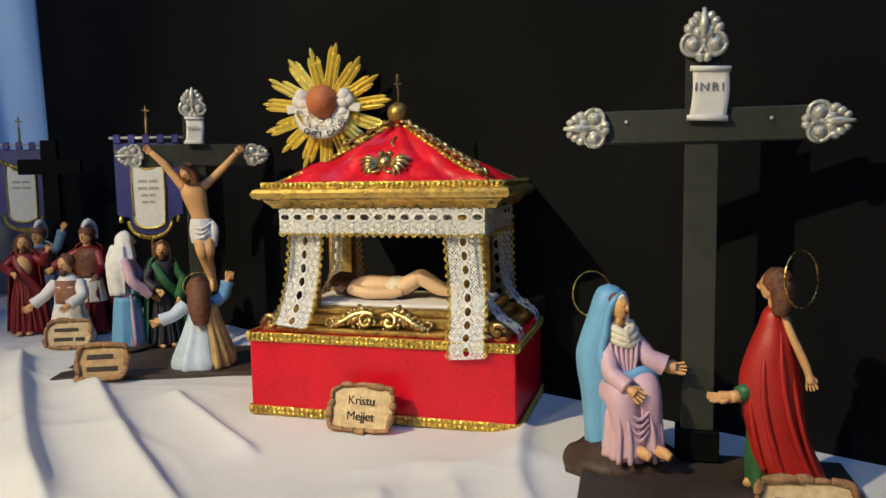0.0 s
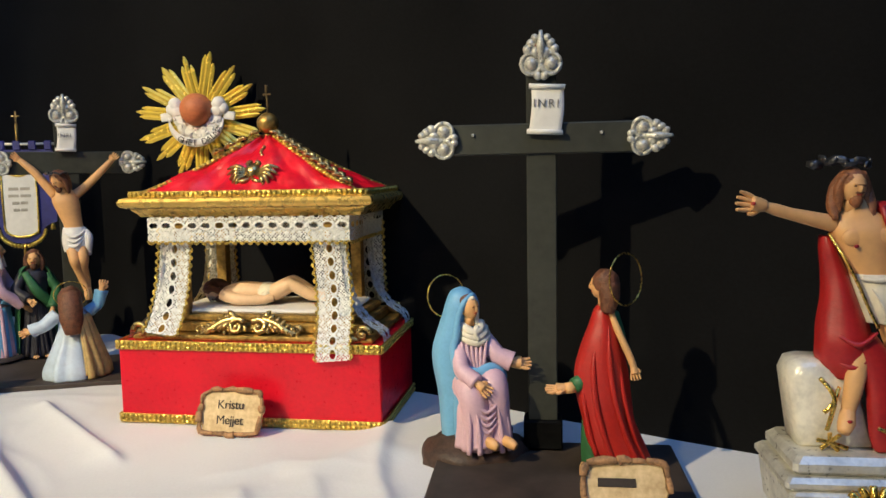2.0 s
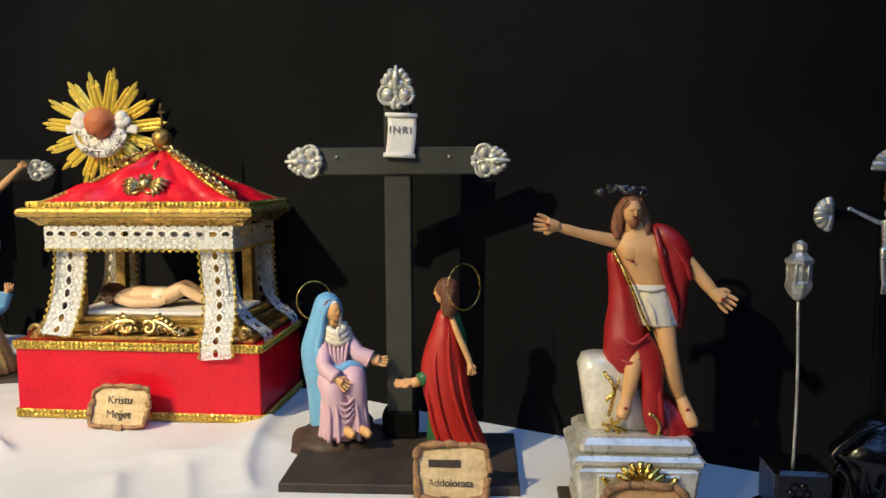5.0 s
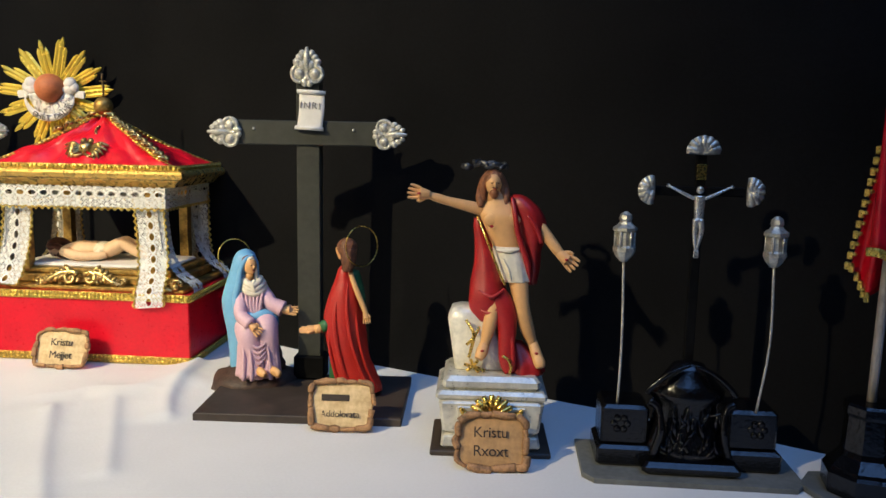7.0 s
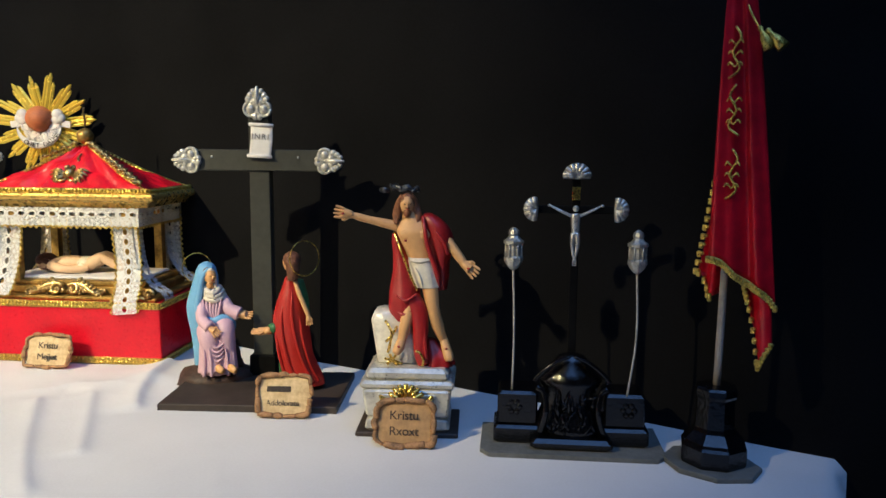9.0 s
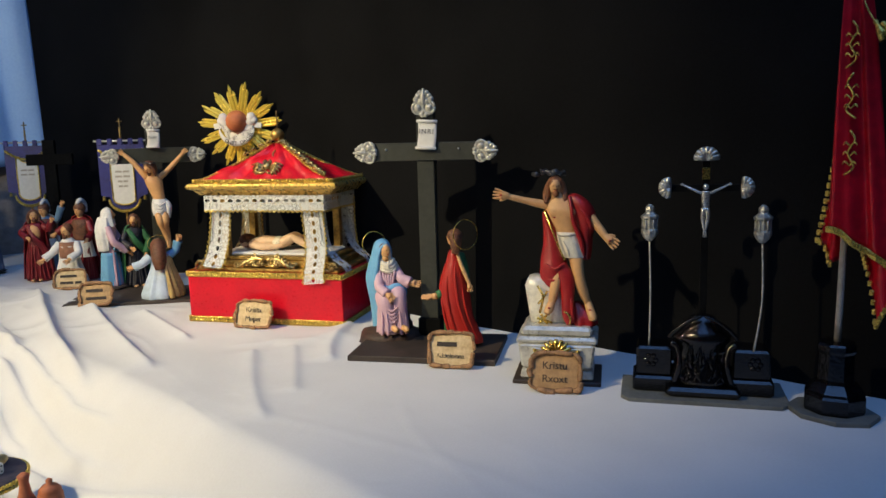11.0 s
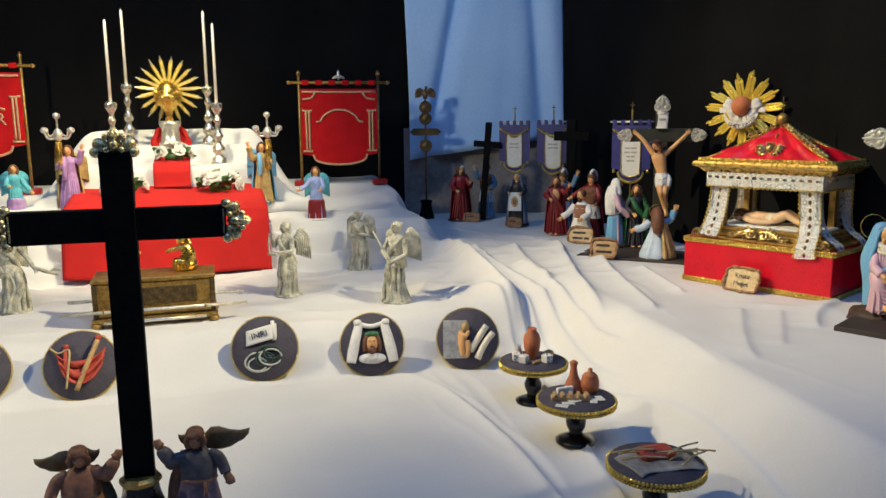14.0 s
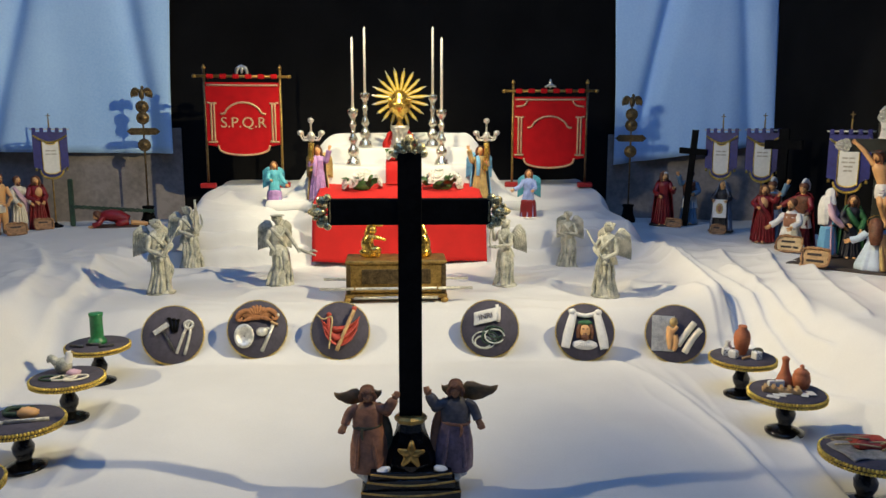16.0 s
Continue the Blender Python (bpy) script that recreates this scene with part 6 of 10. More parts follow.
for k in range(14):
    a = 360 * k / 14
    f.lump(IRON, (-0.006 + 0.0145 * math.sin(radians(a)), 0.003 - 0.011 * math.cos(radians(a)), 0.2555 + 0.0016 * (k % 2) - 0.0012 * math.sin(radians(a))), (0.0062, 0.0014, 0.0026), (12 * (k % 3 - 1), 14 * (k % 2 * 2 - 1), a), 0, 6)
f.lump(IRON, (-0.0265, -0.004, 0.2545), (0.0062, 0.002, 0.0034), (0, 8, 0), 0, 4)
f.done("figure_with_open_arms", wing_m(1.08, -0.1545, -62.5), "clay figure with open arms and red cloak on rock", "statue")

# reclining figure inside the shrine
f = Figure(1.0)
f.limb(PALE_SKIN, [(-0.038, 0, 0.008), (-0.02, 0, 0.011), (0, 0, 0.011), (0.012, 0, 0.0105)], [0.0075, 0.0105, 0.0095, 0.0098], 14, 1.2)
f.limb(PALE_SKIN, [(-0.036, -0.011, 0.010), (-0.02, -0.0165, 0.007), (-0.005, -0.0165, 0.006), (0.01, -0.014, 0.007), (0.016, -0.013, 0.008)], [0.0055, 0.0058, 0.005, 0.0045, 0.003], 9)
f.lump(CREAM_ROBE, (0.008, -0.001, 0.013), (0.0135, 0.013, 0.0075), None, 0.25)
f.lump(CREAM_ROBE, (0.006, -0.013, 0.007), (0.006, 0.005, 0.0065), (0, 30, 0), 0.2)
for q in (-1, 1):
    f.limb(PALE_SKIN, [(0.014, q * 0.0065, 0.011), (0.028, q * 0.007, 0.0185), (0.034, q * 0.007, 0.0185), (0.05, q * 0.0065, 0.0095), (0.06, q * 0.006, 0.0075)], [0.0082, 0.0075, 0.0062, 0.0055, 0.0038], 10)
    f.lump(PALE_SKIN, (0.064, q * 0.006, 0.009), (0.0055, 0.0038, 0.0065), None, 0, 8)
keep = f.m
f.m = pose(-0.05, 0, 0.0115, 0, -72, 0) @ pose(0, 0, 0, 0, 0, -60)
f.head((0, 0, 0), 0.0098, 0, 0, HAIR, HAIR, None, PALE_SKIN)
f.m = keep
solo("reclining_figurine", f.bm, f.mats, SHRINE.matrix_world @ pose(-0.012, -0.006, 0.1138, 0, 0, 3) @ Matrix.Diagonal((1.12, 1.15, 1.15, 1)), "pale clay reclining figure on white cloth in the shrine", "statue")


# ---- black crucifix stand with two lanterns ----
def shell_end(bm, s, m=None):
    for k in range(7):
        a = radians(-78 + 26 * k)
        tube(bm, [(0, -0.002, 0), (0.5 * s * math.sin(a), -0.004, 0.5 * s * math.cos(a)), (s * math.sin(a), -0.002, s * math.cos(a) * 0.95)], [0.0022, 0.0037, 0.0033], m, 0, 7)
    tube(bm, [(-s, -0.002, 0), (0, -0.003, -0.001), (s, -0.002, 0)], 0.0018, m, 0, 6)


def black_stand():
    t = thing("crucifix_stand", wing_m(1.131, -0.317, -65) @ Matrix.Scale(0.915, 4), "black glossy carved stand with small silver crucifix", "crucifix")
    out = [(-0.098, -0.05), (-0.088, -0.062), (0.09, -0.062), (0.1, -0.05), (0.1, 0.03), (-0.098, 0.03)]
    part("board", shape(plate, out, 0.005, pose(0, 0, 0.005, -90) @ pose(0, 0, 0, 0, 0, 0), 0, 0.0008), GREY_BOARD, t, "grey clipped-corner board")
    for sx in (-1, 1):
        bm = bmesh.new()
        box(bm, (0.052, 0.052, 0.02), (sx * 0.058, -0.008, 0.005), None, 0, 0.003)
        box(bm, (0.044, 0.044, 0.038), (sx * 0.058, -0.006, 0.024), None, 0, 0.003)
        for k in range(6):
            a = PI2 * k / 6
            ball(bm, (sx * 0.062 + 0.006 * math.cos(a), -0.029, 0.045 + 0.006 * math.sin(a)), (0.0034, 0.0009, 0.0034), None, 0, 7)
        part("side_block", bm, BLACK_GLOSS, t, "black gloss block with rosette")
    bm = bmesh.new()
    box(bm, (0.088, 0.062, 0.012), (0, -0.02, 0.005), None, 0, 0.004)
    lathe(bm, [(0.05, 0.016), (0.047, 0.024), (0.036, 0.045), (0.032, 0.062), (0.038, 0.07), (0.04, 0.076), (0.03, 0.084), (0.022, 0.094), (0.016, 0.101), (0.004, 0.104)], (0, -0.012, 0), None, 0, 28, 0.88, 0.66, 4, 0.03)
    for q in (-1, 1):
        tube(bm, [(q * 0.034, -0.04, 0.02), (q * 0.028, -0.042, 0.045), (q * 0.03, -0.036, 0.064), (q * 0.038, -0.034, 0.07)], [0.004, 0.0035, 0.003, 0.004])
        tube(bm, [(q * 0.002, -0.03, 0.104), (q * 0.02, -0.03, 0.096), (q * 0.036, -0.03, 0.082), (q * 0.04, -0.03, 0.076)], [0.0015, 0.0025, 0.0025, 0.003])
    # raised foliage: an uneven spray of small curling leaves over the front
    rnd = random.Random(31)
    for k in range(34):
        x, z = rnd.uniform(-0.024, 0.026), rnd.uniform(0.022, 0.06)
        y = -0.012 - 0.66 * (0.047 - 0.3 * (z - 0.02)) * math.sqrt(max(0.1, 1 - (x / 0.042) ** 2))
        a = rnd.uniform(-0.9, 0.9) + 18 * x
        ln = rnd.uniform(0.005, 0.011)
        dx, dz = ln * math.sin(a), ln * math.cos(a)
        tube(bm, [(x - dx, y + 0.001, z - dz), (x - 0.2 * dz, y - 0.0022, z), (x + dx, y - 0.0004, z + dz)], [0.0005, rnd.uniform(0.0013, 0.0024), 0.0004], None, 0, 6, 0.6)
    part("carved_body", bm, BLACK_GLOSS, t)
    bm = bmesh.new()
    box(bm, (0.0085, 0.006, 0.2), (0, -0.008, 0.1), None, 0, 0.001)
    box(bm, (0.08, 0.006, 0.0085), (0, -0.0085, 0.257), None, 0, 0.001)
    part("cross", bm, BLACK_WOOD, t, "thin black cross")
    part("silver_end", shape(shell_end, 0.0145, pose(0, -0.011, 0.297)), PEWTER, t, "dull silver shell end")
    part("silver_end", shape(shell_end, 0.0125, pose(-0.043, -0.011, 0.262, 0, -90)), PEWTER, t, "dull silver shell end")
    part("silver_end", shape(shell_end, 0.0125, pose(0.043, -0.011, 0.262, 0, 90)), PEWTER, t, "dull silver shell end")
    part("title_plate", shape(box, (0.0085, 0.0015, 0.014), (0, -0.013, 0.272), bevel=0.0003), GOLD, t, "small gilt title plate")
    bm = bmesh.new()
    for q in (-1, 1):
        tube(bm, [(q * 0.005, -0.014, 0.232), (q * 0.016, -0.015, 0.238), (q * 0.0285, -0.014, 0.2455)], [0.0022, 0.0019, 0.0013])
        ball(bm, (q * 0.03, -0.014, 0.246), 0.0022, n=8)
        tube(bm, [(q * 0.0022, -0.014, 0.208), (q * 0.003, -0.017, 0.194), (q * 0.0012, -0.014, 0.178), (0, -0.014, 0.172)], [0.0032, 0.0026, 0.0018, 0.0016])
    tube(bm, [(0, -0.014, 0.235), (0, -0.0155, 0.224), (0.0005, -0.014, 0.208)], [0.0055, 0.0052, 0.0042], flat=0.7)
    ball(bm, (0, -0.015, 0.242), (0.0036, 0.0038, 0.0046), n=10)
    ball(bm, (0, -0.014, 0.207), (0.0052, 0.0038, 0.004), n=10)
    box(bm, (0.005, 0.003, 0.009), (0, -0.014, 0.163), None, 0, 0.0008)
    part("small_corpus", bm, BRIGHT_SILVER, t, "small silver corpus", pose(0, 0, 0.0715) @ Matrix.Diagonal((0.94, 0.8, 0.79, 1)))
    return t


black_stand()


def lantern(x, y, lean):
    t = thing("lantern_staff", wing_m(x, y, -66, 0.0555), "small silver lantern on a thin wire staff", "lantern", "lantern staffs")
    part("staff", shape(tube, [(-0.006 * lean, 0, 0), (0.002, 0, 0.06), (0, 0, 0.125)], 0.0011), SILVER, t, "thin grey wire")
    bm = bmesh.new()
    lathe(bm, [(0.003, 0.116), (0.0065, 0.121), (0.009, 0.127), (0.009, 0.131), (0.0072, 0.133), (0.0074, 0.146), (0.0095, 0.148), (0.0095, 0.151), (0.0062, 0.154), (0.0045, 0.157), (0.0052, 0.16), (0.0045, 0.164), (0.0015, 0.167)], n=8, smooth=False, sx=1.05, sy=1.05)
    for k in range(6):
        a = PI2 * k / 6
        tube(bm, [(0.008 * math.cos(a), 0.008 * math.sin(a), 0.131), (0.008 * math.cos(a), 0.008 * math.sin(a), 0.148)], 0.0009)
    part("lantern_head", bm, PEWTER, t, "silver lantern head", pose(0, 0, 0.029) @ Matrix.Diagonal((1, 1, 0.82, 1)))


lantern(1.0905, -0.2695, -0.2)
lantern(1.1345, -0.381, 0.8)


# ---- red processional flag ----
def flag():
    t = thing("flag_stand", wing_m(1.14, -0.4595, -98) @ Matrix.Scale(1.06, 4), "furled red satin flag with gold fringe on black base", "flag")
    out = [(0.044 * math.cos(PI2 * (k + 0.5) / 8), 0.036 * math.sin(PI2 * (k + 0.5) / 8)) for k in range(8)]
    part("board", shape(plate, out, 0.005, pose(0, -0.004, 0.005, -90), 0, 0.0008), GREY_BOARD, t, "grey octagonal board")
    part("base", shape(lathe, [(0.0285, 0.005), (0.0298, 0.008), (0.0298, 0.021), (0.028, 0.0235), (0.0268, 0.026), (0.0195, 0.034), (0.0178, 0.038), (0.017, 0.064), (0.0185, 0.067), (0.0185, 0.0725), (0.017, 0.0745), (0.006, 0.0752)], n=8, smooth=False), BLACK_GLOSS, t, "flared black gloss base")
    part("pole", shape(tube, [(0, 0, 0.075), (0.002, 0, 0.24), (0.006, 0, 0.415)], 0.0034), mat("bare_wood_pole", (0.42, 0.37, 0.3), 0.5, scale=50, vary=0.15), t, "pale wooden pole")
    part("finial", shape(ball, (0.0062, 0, 0.424), 0.0078, n=16), BRIGHT_SILVER, t, "silver ball")

    def front(u, v):
        # u across, v from the slanting hem up to the top
        k = (1 - v) ** 0.85
        x = -0.006 + 0.024 * u + k * (-0.006 + 0.04 * u)
        low = 0.189 - 0.014 * u - 0.028 * u * u
        f = (0.005 * math.sin(8.5 * u + 0.8 * v) + 0.0022 * math.sin(19 * u + 2 * v)) * (0.35 + 0.65 * k)
        return (x * 0.8, -0.012 + 0.03 * u * u * (0.4 + 0.6 * k) - f, low + (0.412 - low) * v + 0.003 * math.sin(9 * u) * (1 - v))

    def back(u, v):
        k = 1 - v
        x = -0.004 + 0.006 * u - k * (0.024 - 0.018 * u)
        low = 0.1745 - 0.02 * math.sin(u * 2.2)
        return (x * 0.8, 0.004 + 0.006 * math.sin(7 * u + v) * k, low + (0.3 - low) * v)

    def tail(u, v):
        # a corner hanging to a point
        k = 1 - v
        x = 0.012 + 0.036 * u + 0.012 * k - 0.008 * k * u
        return (x * 0.8, 0.012 + 0.004 * math.sin(6 * u), 0.185 - 0.03 * u - k * (0.026 + 0.05 * (1 - abs(u - 0.55) * 1.6)))
    part("front_fold", shape(sheet, front, 44, 30, None, 0, 0.0012), RED_SATIN, t, "furled red satin cloth")
    part("back_fold", shape(sheet, back, 14, 24, None, 0, 0.0012), RED_SATIN, t, "turned-back red satin fold")
    part("hanging_corner", shape(sheet, tail, 16, 14, None, 0, 0.0012), RED_SATIN, t, "pointed red satin corner")

    def fringe(rows, down):
        bm = bmesh.new()
        for p in rows:
            p = Vector(p)
            box(bm, (0.0036, 0.003, 0.0058), (p.x + down[0], p.y - 0.0015, p.z + down[1]), None, 0, 0.0006)
            ball(bm, (p.x, p.y - 0.002, p.z + 0.001), (0.0021, 0.0022, 0.0017), None, 0, 6)
        return bm
    part("fringe", fringe([front(k / 30, 0.0) for k in range(31)], (0, -0.004)), GOLD_BRAID, t, "gold bobble fringe")
    part("fringe", fringe([back(0.0, k / 16) for k in range(12)], (-0.003, -0.003)), GOLD_BRAID, t, "gold bobble fringe")
    part("fringe", fringe([back(k / 6, 0.0) for k in range(5)], (0, -0.005)), GOLD_BRAID, t, "gold bobble fringe")
    part("fringe", fringe([tail(0.02, k / 8) for k in range(9)] + [tail(k / 12, 0.0) for k in range(1, 13)], (-0.001, -0.003)), GOLD_BRAID, t, "gold bobble fringe")
    for k, (z, s) in enumerate(((0.262, 1), (0.315, -1), (0.362, 1))):
        p = Vector(front(0.36, (z - 0.18) / 0.232))
        bm = bmesh.new()
        tube(bm, [(p.x - 0.005 * s, p.y - 0.0025, z - 0.021), (p.x + 0.004 * s, p.y - 0.003, z - 0.013), (p.x - 0.002 * s, p.y - 0.003, z), (p.x + 0.004 * s, p.y - 0.003, z + 0.012), (p.x - 0.001 * s, p.y - 0.0025, z + 0.021)], 0.0011)
        for q in (-1, 1):
            for j in range(3):
                tube(bm, [(p.x, p.y - 0.003, z - 0.012 + 0.009 * j), (p.x + q * 0.004, p.y - 0.0035, z - 0.008 + 0.009 * j), (p.x + q * 0.0062, p.y - 0.003, z - 0.011 + 0.009 * j)], [0.0006, 0.0011, 0.0005], None, 0, 6)
        part("embroidery", bm, GOLD_BRAID, t, "gold thread flourish")
    bm = bmesh.new()
    tube(bm, [(0.006, -0.003, 0.408), (0.014, -0.008, 0.392), (0.022, -0.007, 0.378)], 0.0009)
    for q in (0, 1):
        lathe(bm, [(0.0055, -0.016), (0.004, -0.006), (0.0018, 0), (0.0025, 0.003), (0.001, 0.005)], (0, 0, 0), pose(0.022 + 0.007 * q, -0.007, 0.378 - 0.002 * q, 0, -28 - 14 * q), 0, 10)
    part("tassel", bm, GOLD_BRAID, t, "gold tassel")


flag()


# ---- altar ----
def altar_level(x, y):
    k = ss(1.25, 1.285, y)
    z = 0.205 + 0.05 * ss(1.385, 1.405, y) + 0.04 * ss(1.485, 1.505, y)
    side = abs(x + 0.014)
    low = 0.11
    z = low + (z - low) * k
    return low + (z - low) * (1 - ss(0.2, 0.36, side)) if side > 0.2 else z


def altar_cloth(u, v):
    x = -0.39 + 0.76 * u
    y = 1.22 + 0.36 * v
    z = altar_level(x, y) + 0.003 * noise.noise(Vector((x * 20, y * 9, 3))) + 0.004 * noise.noise(Vector((x * 7, y * 14, 8)))
    return (x, y, z - 0.03 * (1 if u in (0, 1) or v in (0, 1) else 0))


solo("altar_cloth", shape(sheet, altar_cloth, 90, 70, None, 0, 0.003), WHITE_CLOTH, Matrix(), "white cloth draped over the stepped altar", "altar cloth")


def red_cloth(u, v):
    pts = [(1.275, 0.155), (1.18, 0.138), (1.08, 0.122), (1.062, 0.115), (1.052, 0.09), (1.045, 0.03), (1.035, -0.028)]
    k = v * 6
    j = min(int(k), 5)
    y = pts[j][0] + (pts[j + 1][0] - pts[j][0]) * (k - j)
    z = pts[j][1] + (pts[j + 1][1] - pts[j][1]) * (k - j)
    x = -0.235 + 0.445 * u + 0.006 * (v - 0.5) * (1 if u > 0.5 else -1)
    return (x, y - 0.003 * math.sin(9 * u + 4 * v) * v, z + 0.002 * math.sin(14 * u + 2))


solo("red_altar_cloth", shape(sheet, red_cloth, 40, 36, None, 0, 0.002), RED_FELT, Matrix(), "plain red felt cloth hanging before the altar", "altar cloth")


def red_strip(u, v):
    pts = [(1.345, 0.226), (1.3, 0.213), (1.26, 0.207), (1.246, 0.19), (1.243, 0.16), (1.24, 0.152)]
    k = v * 5
    j = min(int(k), 4)
    return (-0.052 + 0.088 * u, pts[j][0] + (pts[j + 1][0] - pts[j][0]) * (k - j), pts[j][1] + (pts[j + 1][1] - pts[j][1]) * (k - j) + 0.004)


solo("red_runner", shape(sheet, red_strip, 10, 24, None, 0, 0.002), RED_FELT, Matrix(), "narrow red felt runner down the altar front", "altar cloth")


def candlestick(x, y, base, top, tip, group="candlesticks on the altar"):
    h = top - base
    t = thing("candlestick", pose(x, y, altar_level(x, y) + 0.001), "turned silver candlestick with tall white candle on altar", "candlestick", group)
    rows = [(0.0195, 0), (0.02, 0.03), (0.017, 0.05), (0.0175, 0.09), (0.011, 0.12), (0.0095, 0.16), (0.0145, 0.2), (0.0155, 0.24), (0.0145, 0.28), (0.008, 0.33), (0.0065, 0.38), (0.0115, 0.43), (0.0125, 0.47), (0.008, 0.52), (0.0058, 0.58), (0.0058, 0.66), (0.0095, 0.7), (0.0095, 0.73), (0.0062, 0.77), (0.0068, 0.84), (0.0105, 0.87), (0.0142, 0.91), (0.0145, 0.97), (0.0125, 1.0), (0.006, 1.0)]
    part("stem", shape(lathe, [(r * 1.06, z * h) for r, z in rows], n=24), CANDLE_SILVER, t, "turned silver stem")
    part("candle", shape(lathe, [(0.0038, h - 0.002), (0.0035, tip - base - 0.006), (0.002, tip - base - 0.001), (0.0005, tip - base)], n=12), WAX, t, "tall white candle")
    part("wick", shape(tube, [(0, 0, tip - base - 0.002), (0.0004, 0, tip - base + 0.004)], 0.0006), INK, t)


candlestick(-0.147, 1.33, 0.205, 0.366, 0.566)
candlestick(-0.117, 1.43, 0.26, 0.420, 0.610)
candlestick(0.086, 1.43, 0.26, 0.416, 0.612)
candlestick(0.108, 1.33, 0.205, 0.364, 0.565)

# monstrance-like sunburst on a silver drum
t = thing("altar_sunburst", pose(-0.013, 1.40, altar_level(-0.013, 1.4)), "gilt sunburst throne on a round silver pedestal", "sunburst")
part("pedestal", shape(lathe, [(0.03, 0), (0.031, 0.012), (0.024, 0.022), (0.022, 0.05), (0.026, 0.058), (0.029, 0.066), (0.024, 0.072)], n=28), BRIGHT_SILVER, t, "round silver drum")
ZC = 0.152
sunburst(t, 0.016, 0.089, 19, pose(0, 0.004, ZC), RAY_GILT, 8, 0.0033, 1.0, BRIGHT_SILVER)
bm = bmesh.new()
lathe(bm, [(0.012, 0.07), (0.007, 0.085), (0.012, 0.1), (0.03, 0.118), (0.034, 0.13), (0.034, 0.138), (0.028, 0.142), (0.026, 0.155), (0.018, 0.168), (0.006, 0.175)], (0, -0.012, 0), n=28)
part("throne", bm, GOLD, t, "domed gilt cup")
for k in range(9):
    a = PI2 * k / 9
    part("boss", shape(ball, (0.031 * math.cos(a), -0.012 + 0.031 * math.sin(a), 0.146), 0.0055, n=10), GOLD, t)
for q in (-1, 1):
    part("drapery", shape(sheet, lambda u, v: (q * (0.02 + 0.026 * u + 0.006 * math.sin(5 * v)), 0.012 + 0.004 * math.sin(8 * u), 0.0 + 0.07 * v * (1 - 0.35 * u)), 8, 10, None, 0, 0.002), RED_FELT, t, "red cloth behind the pedestal")


# ---- flowers ----
def flower(bm, at, r, way, seed):
    rnd = random.Random(seed)
    m = Matrix.Translation(at) @ Vector(way).to_track_quat("Z", "Y").to_matrix().to_4x4()
    for row, (n, tilt, ln) in enumerate(((6, 62, 1.0), (5, 34, 0.8), (3, 12, 0.6))):
        for k in range(n):
            a = 360 / n * k + rnd.uniform(-12, 12) + 25 * row
            mm = m @ pose(0, 0, 0, 0, 0, a) @ pose(0, 0, 0, 0, tilt + rnd.uniform(-8, 8), 0)
            ball(bm, (0, 0, r * 0.5 * ln), (r * 0.09, r * 0.44 * ln, r * 0.52 * ln), mm, 0, 8)


def leaf(bm, at, ln, way, roll):
    m = Matrix.Translation(at) @ Vector(way).to_track_quat("Z", "Y").to_matrix().to_4x4() @ pose(0, 0, 0, 0, 0, roll)
    v = []
    for k in range(6):
        f = k / 5
        w = ln * 0.28 * math.sin(math.pi * min(0.98, f * 0.92 + 0.06))
        v += [(-w, 0.12 * ln * f * f, ln * f), (0, -0.05 * ln + 0.12 * ln * f * f, ln * f), (w, 0.12 * ln * f * f, ln * f)]
    fs = [(i * 3 + j, i * 3 + j + 1, i * 3 + j + 4, i * 3 + j + 3) for i in range(5) for j in range(2)]
    put(bm, v, fs, m)


def bouquet(x, y, z, wide, deep, high, n, seed, label):
    rnd = random.Random(seed)
    t = thing("flower_arrangement", pose(x, y, z), label, "flowers", "altar flowers")
    bm = bmesh.new()
    ball(bm, (0, 0, high * 0.25), (wide * 0.5, deep * 0.5, high * 0.26), n=12)
    part("foam", bm, LEAF, t, "green florist foam")
    for k in range(n):
        a = rnd.uniform(0, PI2)
        e = rnd.uniform(0.05, 1.0)
        d = Vector((math.cos(a) * math.sqrt(e), math.sin(a) * math.sqrt(e) - 0.35, 0.12 + (1 - e) * 1.0)).normalized()
        part("blossom", shape(flower, (d.x * wide * 0.85, d.y * deep * 0.85, high * 0.25 + d.z * high * 0.6), rnd.uniform(0.017, 0.022), d, k), PETAL, t)
    for k in range(n + 3):
        a = rnd.uniform(0, PI2)
        d = Vector((math.cos(a), math.sin(a) - 0.2, rnd.uniform(0.1, 0.8))).normalized()
        part("leaf", shape(leaf, (d.x * wide * 0.55, d.y * deep * 0.5, high * 0.25 + d.z * high * 0.35), rnd.uniform(0.026, 0.036), d, rnd.uniform(0, 360)), LEAF, t)


bouquet(-0.118, 1.215, 0.139, 0.055, 0.034, 0.06, 11, 1, "white silk flowers with green leaves on red cloth")
bouquet(0.105, 1.215, 0.139, 0.055, 0.034, 0.06, 11, 2, "white silk flowers with green leaves on red cloth")
bouquet(-0.004, 1.312, 0.213, 0.046, 0.028, 0.05, 9, 3, "white silk flowers before the silver pedestal on altar")


